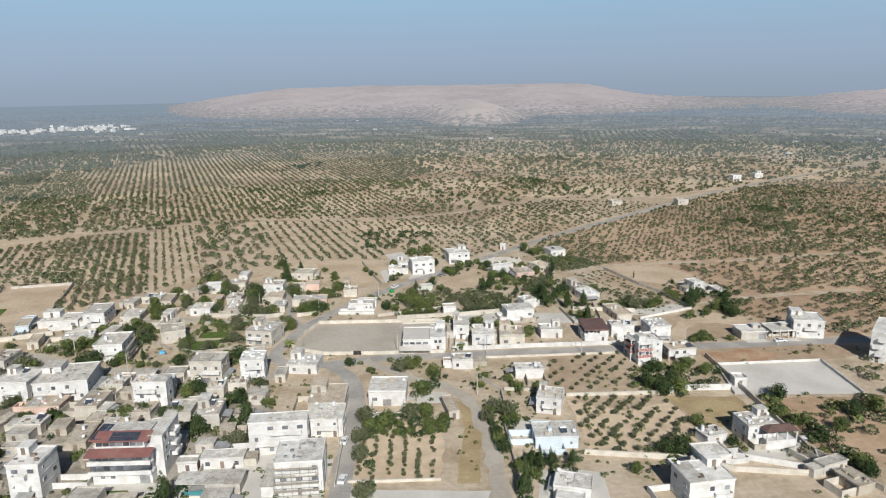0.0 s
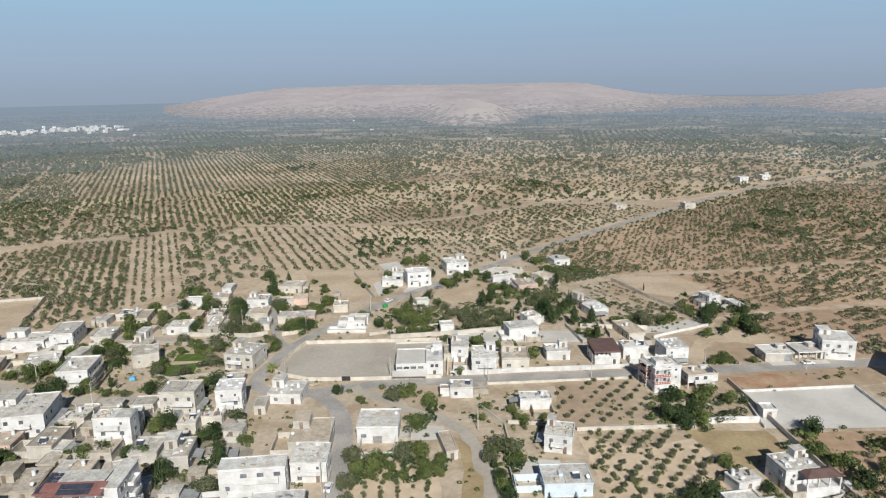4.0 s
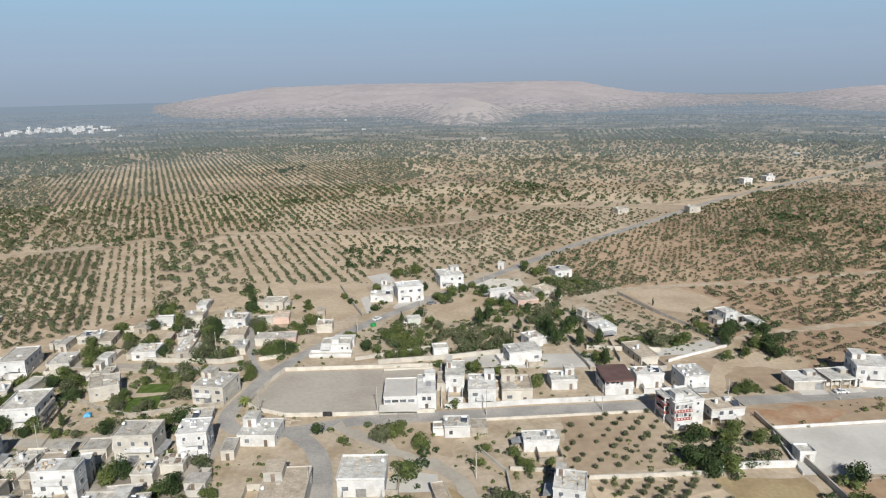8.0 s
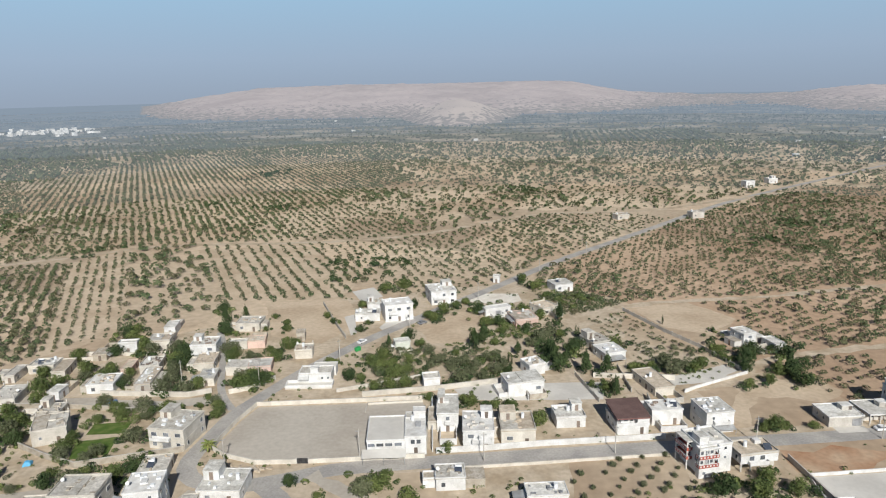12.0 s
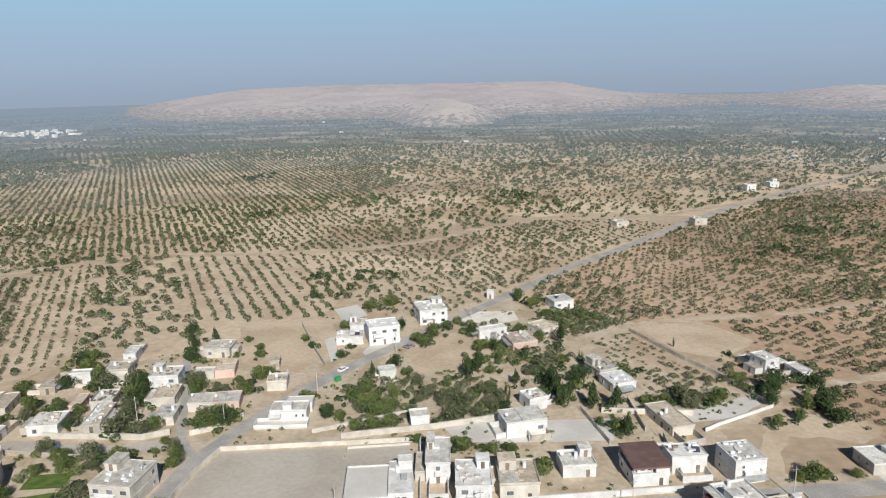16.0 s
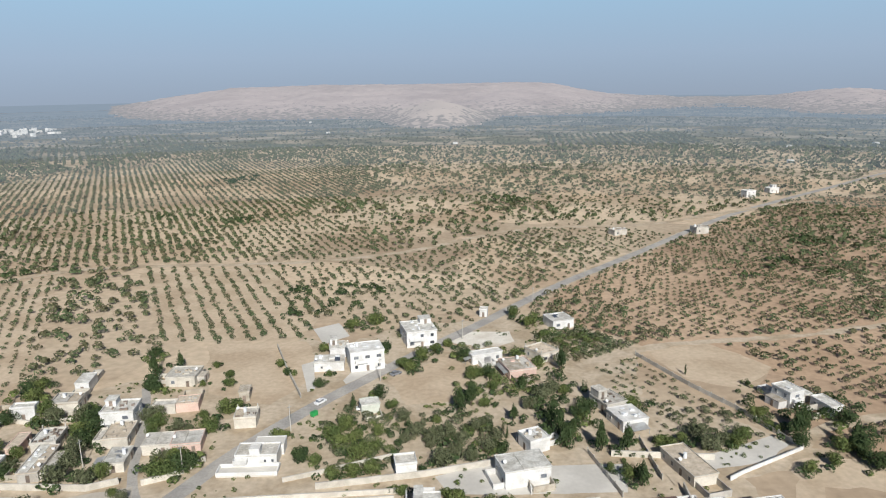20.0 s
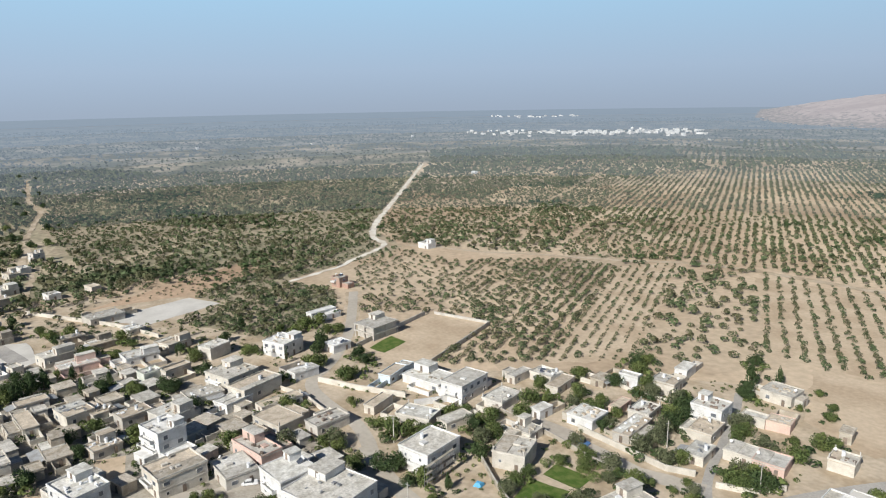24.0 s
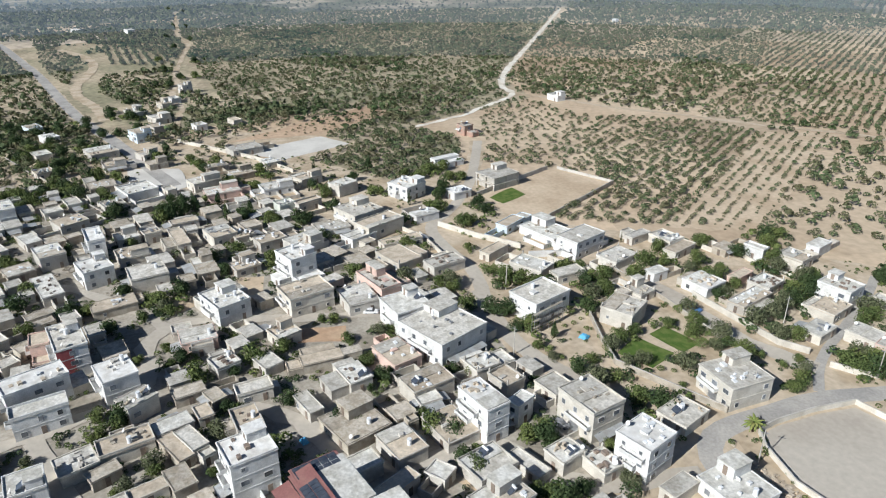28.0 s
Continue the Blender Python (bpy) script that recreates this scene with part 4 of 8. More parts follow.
def brown_roofed_house(x, y, rot):
    ob = tagged(thing("house", x, y, rot), "white house with a brown sheet roof over a wraparound balcony", "house", group="village houses")
    part("ground_floor", boxes("ground_floor", [(0, 0, -0.3, 9.2, 10.6, 3.0)], M["w"]), ob)
    part("upper_floor", boxes("upper_floor", [(0.7, 0.8, 2.7, 7.4, 8.6, 2.7)], M["w"]), ob)
    part("corner_room", boxes("corner_room", [(2.9, -4.3, 2.7, 3.4, 2.0, 1.9)], M["w"]), ob)
    b = part("balcony", boxes("balcony", [(0, 0, 2.7, 9.6, 11.0, 0.2)], M["w"]), ob)
    part("railing", ring_box("railing", 9.6, 11.0, 2.9, 0.12, 0.8, M["w"]), b)
    part("valance", ring_box("valance", 9.5, 10.9, 4.85, 0.08, 0.45, M["maroon"]), ob, label="dark red valance under the eaves")
    me = bpy.data.meshes.new("roof")
    v = [(-5.0, -5.7, 5.3), (5.0, -5.7, 5.3), (5.0, 5.7, 6.0), (-5.0, 5.7, 6.0)]
    v += [(px, py, pz + 0.16) for px, py, pz in v]
    me.from_pydata(v, [], [(3, 2, 1, 0), (4, 5, 6, 7), (0, 1, 5, 4), (1, 2, 6, 5), (2, 3, 7, 6), (3, 0, 4, 7)])
    me.materials.append(M["brown_sheet"])
    part("roof", me, ob, label="flat-pitched brown sheet roof")
    for u, w in ((-4.6, -5.3), (0, -5.3), (4.6, -5.3), (-4.6, 0), (-4.6, 5.2), (4.6, 5.2)):
        part("post", boxes("post", [(u, w, 2.9, 0.16, 0.16, 2.5 + (w + 5.7) * 0.055)], M["w"]), ob)
    put_windows(ob, [(-1.6, -3.53, 4.1), (0.3, -3.53, 4.1)], (1.2, 1.5))
    put_windows(ob, [(-3.03, 3.4, 4.1), (-3.03, 0.6, 4.1), (-3.03, -2.0, 4.1)], (1.6, 1.5), radians(270))
    put_windows(ob, [(-4.63, 3.0, 1.5), (-4.63, -1.5, 1.5)], (0.9, 1.0), radians(270))
    part("door", DOOR, ob, (2.6, -5.34, 0.05))
    BUILT.append((ob, x, y, 9.8, 11.2, rot, 5.6, "m", M["w"], "brown_sheet"))


house(-297.0, 165.1, 12.5, 12.5, 12, 2.9, "w")
house(-293.6, 117.8, 11.1, 5.4, 8, 5.5, "w")
house(-271.7, 137.7, 9.0, 10.2, 19, 3.3, "g")
house(-261.3, 124.2, 9.8, 5.0, 16, 2.9, "g")
house(-242.2, 129.3, 10.8, 7.8, 10, 4.6, "g")
house(-242.5, 143.2, 12.5, 5.2, 2, 7.0, "w")
house(-221.0, 140.6, 10.1, 8.8, 10, 5.5, "w")
house(-210.1, 154.2, 9.8, 10.7, 1, 4.6, "b")
house(-231.1, 152.8, 9.0, 9.6, 3, 2.6, "b")
house(-245.5, 153.4, 6.4, 7.3, 8, 3.3, "g")
house(-245.6, 161.1, 6.4, 5.6, 8, 3.3, "b")
house(-235.8, 169.0, 13.9, 4.5, 1, 2.9, "b")
house(-231.8, 181.8, 9.9, 8.5, 9, 3.7, "b")
house(-209.8, 171.1, 12.8, 6.4, -1, 2.5, "o")
house(-179.1, 169.6, 12.1, 9.5, 12, 5.5, "w")
house(-236.1, 120.0, 8.0, 8.0, 14, 2.6, "o")
house(-218.7, 127.1, 16.1, 5.9, 9, 2.9, "g")
house(-201.5, 124.1, 3.8, 7.2, 14, 2.5, "o")
house(-197.5, 142.6, 6.3, 11.8, 2, 2.6, "o")
house(-292.2, 190.8, 8.2, 11.9, 11, 3.7, "b")
house(-277.4, 194.6, 7.0, 13.9, 1, 2.5, "p")
house(-271.1, 215.3, 8.1, 12.6, 0, 2.6, "w")
house(-248.0, 210.9, 5.5, 6.7, 8, 3.3, "n")
house(-218.0, 195.3, 6.3, 9.7, 7, 3.3, "g")
house(-311.3, 153.3, 9.2, 10.2, 3, 2.5, "o")
house(-363.7, 159.2, 13.3, 12.9, 10, 3.3, "g")
house(-348.9, 177.5, 9.0, 7.4, 19, 2.9, "g")
house(-332.3, 178.8, 7.0, 8.3, 8, 2.5, "o")
house(-339.4, 161.7, 8.9, 9.4, 3, 2.5, "g")
house(-334.4, 220.4, 10.0, 15.4, 7, 2.9, "g")
house(-306.8, 224.3, 7.2, 7.3, 9, 2.5, "b")
house(-312.9, 201.0, 5.3, 10.2, 5, 2.5, "o")
house(-297.0, 208.8, 6.1, 9.5, 8, 2.5, "o")
house(-344.4, 133.2, 7.6, 7.5, 14, 2.5, "b")
house(-284.5, 153.9, 6.3, 8.0, 10, 2.5, "b")
house(-251.6, 173.8, 4.8, 9.5, 3, 2.5, "g")
house(-228.1, 188.8, 5.3, 7.3, 9, 2.5, "g")
house(-203.5, 182.2, 6.3, 8.2, 8, 2.5, "g")
house(-191.7, 195.3, 9.7, 8.7, 11, 8.0, "w")
house(-172.2, 190.9, 9.9, 13.2, 4, 5.5, "b")
house(-230.3, 299.1, 11.6, 14.3, 8, 5.5, "k")
house(-188.2, 275.3, 4.9, 11.3, 20, 2.9, "a")
house(-160.3, 284.2, 8.8, 14.5, 10, 6.0, "w")
house(-175.9, 282.5, 16.4, 11.1, 9, 2.6, "w")
house(-238.9, 259.8, 10.9, 11.1, 19, 5.5, "w")
house(-255.5, 238.7, 7.1, 9.8, 17, 4.6, "g")
house(-274.8, 230.6, 6.3, 10.7, 16, 2.9, "b")
house(-268.6, 295.9, 4.0, 13.9, 5, 2.9, "w")
house(-226.6, 277.0, 6.6, 8.6, 5, 2.9, "w")
house(-222.9, 230.8, 13.0, 13.0, 13, 5.5, "b")
house(-209.9, 232.9, 8.6, 16.2, 14, 4.6, "b")
house(-245.4, 219.4, 3.8, 10.3, 12, 3.3, "g")
house(-218.3, 218.2, 7.5, 11.7, -3, 2.6, "b")
house(-206.2, 223.2, 6.6, 10.5, 14, 2.6, "w")
house(-212.1, 252.9, 5.1, 10.0, 2, 2.9, "w")
house(-195.0, 233.9, 4.4, 14.6, -1, 2.6, "b")
house(-183.8, 227.2, 13.1, 9.3, 9, 2.9, "b")
house(-171.8, 237.4, 6.4, 11.8, 3, 2.9, "g")
house(-172.0, 256.9, 4.0, 10.5, 18, 2.6, "b")
house(-156.4, 260.6, 11.7, 8.0, 21, 2.7, "b")
house(-146.1, 266.6, 4.6, 10.2, -3, 2.7, "b")
house(-168.5, 212.4, 14.4, 6.6, 6, 4.6, "p")
house(-164.8, 203.9, 11.3, 9.0, -4, 3.3, "g")
house(-133.8, 213.9, 16.6, 15.9, 13, 6.6, "w")
house(-148.4, 211.0, 10.7, 10.7, 1, 6.6, "w")
house(-134.5, 246.4, 10.3, 13.7, 9, 6.2, "w")
house(-207.7, 203.5, 9.9, 9.7, 14, 4.6, "g")
house(-155.9, 306.6, 3.4, 9.5, 5, 2.6, "g")
house(-149.1, 313.3, 9.1, 7.1, 3, 2.6, "b")
house(-140.9, 310.8, 4.7, 12.1, 10, 2.6, "b")
house(-146.9, 288.3, 8.0, 11.0, 8, 2.7, "g")
house(-131.9, 290.5, 3.8, 6.0, -0, 2.9, "w")
house(-119.4, 297.2, 8.8, 9.0, 5, 2.9, "w")
house(-117.0, 310.8, 3.2, 9.1, 7, 2.6, "p")
house(-109.5, 312.9, 6.7, 8.7, 7, 2.6, "g")
house(-105.7, 300.6, 5.3, 14.2, 6, 2.6, "g")
house(-126.3, 277.3, 6.8, 6.3, 5, 2.5, "b")
house(-118.9, 263.7, 9.2, 10.4, 23, 4.6, "b")
house(-133.5, 324.3, 5.0, 6.5, 6, 2.5, "o")
house(-174.1, 129.7, 13.6, 7.0, 5, 8.2, "r")
house(-181.1, 123.5, 6.5, 4.4, -2, 5.5, "p")
house(-160.1, 121.5, 6.8, 13.3, 12, 7.0, "w")
house(-150.1, 121.8, 4.7, 11.1, 3, 5.5, "w")
house(-154.4, 138.0, 8.9, 7.7, 8, 7.0, "w")
house(-144.1, 140.7, 5.2, 7.3, 22, 4.6, "b")
house(-166.6, 159.0, 7.3, 9.0, -5, 3.3, "p")
house(-157.2, 179.1, 6.5, 6.6, 12, 2.7, "b")
house(-151.4, 161.8, 5.9, 5.9, 10, 2.6, "g")
house(-143.8, 151.5, 3.9, 6.9, 2, 2.6, "o")
house(-139.0, 156.3, 4.9, 3.2, 14, 2.5, "o")
house(-136.8, 164.7, 4.3, 8.0, -3, 2.9, "b")
house(-125.7, 159.9, 8.2, 5.5, -2, 3.3, "g")
house(-109.3, 155.8, 7.9, 9.1, 3, 9.5, "w")
house(-131.9, 136.2, 5.5, 10.6, 3, 2.9, "b")
house(-130.8, 126.8, 6.4, 7.3, 10, 2.7, "b")
house(-133.5, 145.9, 4.6, 7.7, 8, 2.5, "g")
house(-126.0, 148.2, 8.0, 3.5, 16, 2.9, "b")
house(-125.3, 144.9, 9.7, 3.2, 15, 2.5, "o")
house(-115.8, 143.7, 6.7, 4.3, 8, 2.5, "o")
house(-126.0, 118.2, 6.7, 6.7, 2, 5.5, "w")
house(-125.2, 131.2, 3.2, 5.8, 15, 2.5, "o")
house(-115.7, 137.8, 3.2, 6.8, 6, 2.5, "b")
house(-134.2, 152.6, 4.9, 3.2, 4, 2.5, "g")
house(-184.6, 119.5, 4.7, 3.5, 22, 2.5, "o")
house(-140.9, 183.1, 4.2, 10.1, -8, 2.6, "o")
house(-129.5, 186.9, 7.7, 5.7, 3, 3.3, "g")
house(-133.0, 200.0, 10.8, 7.9, 6, 2.9, "p")
house(-117.9, 200.2, 6.9, 11.0, 3, 3.7, "b")
house(-117.4, 215.4, 5.8, 6.9, 2, 3.3, "b")
house(-109.4, 216.9, 6.8, 5.5, 7, 3.3, "g")
house(-100.1, 204.0, 10.5, 5.8, 4, 9.0, "w")
house(-98.4, 212.7, 3.2, 5.4, 16, 5.5, "w")
house(-113.6, 179.8, 11.6, 11.0, 9, 2.6, "o")
house(-102.0, 185.1, 9.2, 7.0, 5, 3.3, "g")
house(-111.7, 190.2, 4.7, 5.1, 4, 2.5, "o")
house(-100.5, 175.4, 4.9, 7.0, 6, 3.3, "b")
house(-91.7, 178.2, 3.5, 10.0, 15, 3.3, "g")
house(-91.2, 188.0, 4.6, 4.1, 27, 2.5, "g")
house(-84.5, 204.4, 8.8, 3.4, 11, 2.0, "g")
house(-82.3, 212.1, 5.4, 6.5, 6, 3.3, "b")
house(-89.3, 224.8, 10.9, 8.9, 2, 7.6, "b")
house(-102.4, 168.7, 3.2, 4.9, 11, 2.5, "o")
house(-125.2, 173.6, 8.1, 3.3, 7, 2.6, "g")
house(-113.4, 197.6, 5.0, 5.3, -4, 2.5, "g")
house(-80.4, 261.2, 10.9, 11.9, -9, 6.0, "b")
house(-73.8, 225.2, 8.0, 8.7, 9, 8.2, "w")
house(-79.4, 243.1, 7.3, 9.0, 9, 2.5, "b")
house(-76.6, 217.1, 6.2, 5.2, 1, 2.7, "b")
house(-64.2, 225.0, 3.6, 7.2, 5, 2.7, "b")
house(-77.6, 193.0, 7.3, 10.3, 8, 4.6, "g")
house(-88.1, 197.1, 7.7, 9.1, 5, 2.7, "g")
house(-102.1, 197.0, 10.5, 8.1, 3, 2.7, "g")
house(-73.8, 166.1, 5.1, 3.2, 7, 2.5, "r")
house(-65.2, 168.9, 11.4, 4.7, 6, 2.9, "w")
house(-51.9, 177.0, 16.0, 5.6, 8, 9.5, "w")
house(-41.7, 160.0, 11.7, 11.1, 7, 9.0, "w")
house(-40.4, 188.8, 9.3, 10.0, 4, 5.5, "w")
house(-43.2, 202.9, 11.1, 13.8, 4, 4.6, "g")
house(-24.9, 209.6, 11.8, 11.1, 1, 4.6, "w")
house(-4.6, 200.6, 3.2, 11.3, 14, 2.5, "g")
house(-58.0, 233.9, 10.7, 10.1, -1, 3.3, "w")
house(-1.8, 269.8, 6.2, 12.7, -0, 5.5, "w")
house(6.9, 258.6, 8.6, 11.8, -1, 5.6, "w")
house(18.0, 260.4, 9.6, 10.8, 1, 4.4, "b")
house(-1.1, 236.5, 7.4, 6.4, 3, 3.3, "w")
house(22.2, 228.0, 9.8, 5.4, 3, 3.3, "w")
house(26.7, 203.1, 7.6, 8.6, -12, 4.9, "w")
house(25.6, 182.6, 12.0, 9.0, 3, 3.3, "a")
house(52.5, 404.0, 9.5, 9.0, 18, 3.6, "w")
brown_roofed_house(51.0, 265.6, 5)
house(34.2, 268.6, 8.6, 7.6, 4, 3.0, "w")
house(62.6, 269.0, 9.3, 6.4, 5, 4.6, "w")
balcony_house(65.4, 243.4, 13)
house(75.6, 265.2, 8.4, 9.3, 9, 6.3, "w")
pillar_house(78.4, 244.2, 10)
garage_house(113.5, 267.4, 10.8, 8.8, 4, 0.0)
garage_house(125.5, 269.0, 10.5, 9.6, 6, 2.6)
house(136.3, 270.2, 11.3, 11.0, -10, 7.0, "w")
house(153.7, 248.0, 5.0, 19.2, -36, 11.0, "w")
house(83.0, 185.5, 9.0, 8.0, 11, 5.6, "w")
house(70.1, 183.4, 6.6, 5.3, 20, 2.7, "w")
house(65.9, 171.8, 8.2, 6.8, 12, 3.2, "w")
house(58.2, 155.1, 11.5, 9.3, 11, 7.0, "w")
house(95.7, 168.0, 8.1, 3.2, 23, 2.7, "g")
house(97.8, 160.2, 5.2, 7.0, 20, 2.7, "o")
house(27.2, 156.6, 9.1, 6.7, -13, 3.3, "w")
house(92.0, 221.6, 4.1, 4.2, 2, 2.5, "w")
house(54.6, 329.7, 7.5, 9.1, 23, 2.8, "g")
house(57.4, 318.3, 8.4, 9.2, 17, 3.2, "w")
house(66.1, 292.4, 6.9, 15.4, 14, 2.8, "b")
house(110.9, 329.5, 5.7, 7.3, 19, 5.0, "w")
house(120.0, 323.7, 4.3, 8.2, 13, 3.0, "w")
house(22.7, 290.7, 12.2, 8.5, 13, 4.6, "w")
house(27.9, 305.8, 6.2, 6.5, 23, 3.5, "w")
house(-7.5, 293.7, 5.4, 4.8, 9, 4.0, "w")
house(-24.2, 365.7, 12.1, 9.5, 15, 7.0, "w")
house(-37.0, 364.6, 10.5, 7.0, 5, 3.2, "w")
house(-35.2, 377.6, 7.0, 7.4, 8, 3.4, "w")
house(-5.5, 389.3, 11.9, 13.0, 14, 6.0, "w")
house(29.5, 357.2, 9.8, 11.2, 15, 3.0, "p")
house(19.2, 368.0, 11.9, 4.0, 20, 3.3, "w")
house(40.1, 370.3, 8.3, 9.4, 33, 3.0, "b")
house(-19.8, 330.2, 5.8, 4.5, 14, 3.0, "n")
house(-85.5, 355.2, 9.9, 9.1, -1, 3.3, "b")
house(-83.8, 332.5, 6.9, 3.9, 4, 2.6, "b")
house(-77.3, 334.7, 6.7, 5.8, 9, 2.8, "p")
house(-77.1, 309.7, 7.6, 7.2, 5, 2.8, "b")
house(-69.2, 310.2, 8.0, 7.7, 8, 2.8, "p")
house(-56.2, 323.6, 6.4, 6.4, 5, 3.0, "b")
house(-61.1, 340.8, 3.2, 5.1, 7, 3.3, "o")
house(-93.8, 324.6, 9.4, 8.4, 5, 5.6, "w")
house(-90.4, 315.1, 7.0, 10.0, 6, 2.8, "b")
house(-85.2, 301.7, 5.5, 8.7, 6, 2.6, "b")
house(-125.7, 329.8, 6.8, 3.2, 7, 4.0, "w")
house(-117.6, 351.9, 4.4, 8.4, 7, 3.2, "w")
house(-116.1, 337.0, 8.4, 7.4, 6, 2.8, "b")
house(-385.0, 180.5, 11.0, 8.0, 13, 5.0, "a")
house(-441.0, 187.0, 12.0, 9.0, 15, 3.2, "g")
house(-494.0, 227.0, 7.0, 7.0, 14, 5.6, "g")
house(-468.0, 214.0, 8.0, 6.0, 14, 3.0, "w")
house(-456.0, 206.0, 9.0, 6.5, 14, 3.0, "b")
house(-421.0, 196.5, 12.0, 9.0, 14, 2.8, "b")
house(-400.0, 191.0, 9.0, 6.0, 14, 3.0, "g")
house(-391.0, 212.0, 7.0, 6.0, 12, 3.0, "w")
house(-393.0, 232.0, 8.0, 5.0, 12, 2.8, "b")
house(-431.0, 133.0, 10.0, 7.0, 17, 3.4, "a")
house(-374.0, 134.0, 9.0, 7.0, 14, 3.0, "b")
house(-842.0, 244.0, 10.0, 8.0, 15, 4.0, "w")
house(-884.0, 195.0, 16.0, 5.0, 15, 3.0, "w")
house(-346.1, 426.6, 9.5, 7.0, 4, 3.0, "w")
house(272.7, 715.0, 9.5, 7.0, 16, 5.5, "w")
house(303.2, 736.4, 9.5, 7.0, 13, 4.0, "w")
house(123.4, 576.7, 9.5, 7.0, 19, 3.0, "g")
house(177.5, 576.4, 9.5, 7.0, 15, 4.0, "g")
house(-306.8, 331.5, 6.5, 6.0, 8, 5.0, "h")
house(22.5, 418.0, 3.2, 3.3, -12, 3.0, "w")
house(-406.7, 139.4, 9.5, 7.0, 17, 3.0, "w")


# ---- the school and the white road house ----
def school(x, y, rot):
    ob = tagged(thing("school", x, y, rot), "long white school with a grey flat roof and a taller wing", "school")
    roofed_block(ob, -3.0, 0, 10.4, 14.1, 4.4, "slab", 0.4)
    roofed_block(ob, 5.2, -1.4, 5.8, 11.0, 5.2, "roof_white", 0.3)
    roofed_block(ob, 6.4, 5.6, 3.4, 3.0, 7.2, "roof_white", 0.15)
    roofed_block(ob, 3.6, 5.3, 2.2, 3.4, 5.6, "roof_grey", 0.15)
    put_windows(ob, [(-7.0, -7.08, 3.4), (-4.6, -7.08, 3.4), (-2.2, -7.08, 3.4), (0.4, -7.08, 3.4)], (1.9, 0.9))
    put_windows(ob, [(4.4, -6.94, 3.9), (6.0, -6.94, 3.9)], (1.1, 1.2))
    put_windows(ob, [(-8.23, -4.0, 3.0), (-8.23, 0.0, 3.0), (-8.23, 4.0, 3.0)], (1.2, 1.2), radians(270))
    part("door", DOOR, ob, (5.2, -6.95, 0.02))
    part("water_tank", TANK, ob, (4.4, 2.6, 5.4))
    part("solar_water_heater", STAND, ob, (6.0, -0.5, 5.4), radians(-rot))
    BUILT.append((ob, x, y, 16.4, 14.1, rot, 5.0, "m", M["w"], "slab"))


def road_house(x, y, rot):
    ob = tagged(thing("house", x, y, rot), "bright white stepped house with a walled front terrace", "house")
    roofed_block(ob, 0, 0, 11.0, 6.4, 3.4, "roof_grey", 0.4)
    roofed_block(ob, -0.2, -1.9, 2.6, 2.8, 5.3, "roof_white", 0.15)
    b = part("balcony", boxes("balcony", [(-3.9, -4.0, 2.0, 3.6, 1.7, 0.2)], M["w"]), ob)
    part("railing", ring_box("railing", 3.6, 1.7, 2.2, 0.12, 0.9, M["w"]), b, (-3.9, -4.0, 0))
    roofed_block(ob, 2.2, 5.4, 8.0, 4.4, 3.0, "slab", 0.2)
    part("terrace", boxes("terrace", [(-1.6, -5.4, -0.2, 15.8, 4.4, 0.7)], M["slab"]), ob)
    part("terrace_wall", ring_box("terrace_wall", 16.0, 4.6, 0.5, 0.25, 0.95, M["w"]), ob, (-1.6, -5.4, 0))
    put_windows(ob, [(2.4, -3.23, 2.0), (4.4, -3.23, 2.0)], (0.6, 0.8))
    part("door", DOOR, ob, (0.2, -3.24, 0.5))
    BUILT.append((ob, x, y, 14.0, 14.0, rot, 4.0, "m", M["w"], "roof_grey"))


school(-16.1, 257.5, 3)
road_house(-47.4, 301.5, 1)


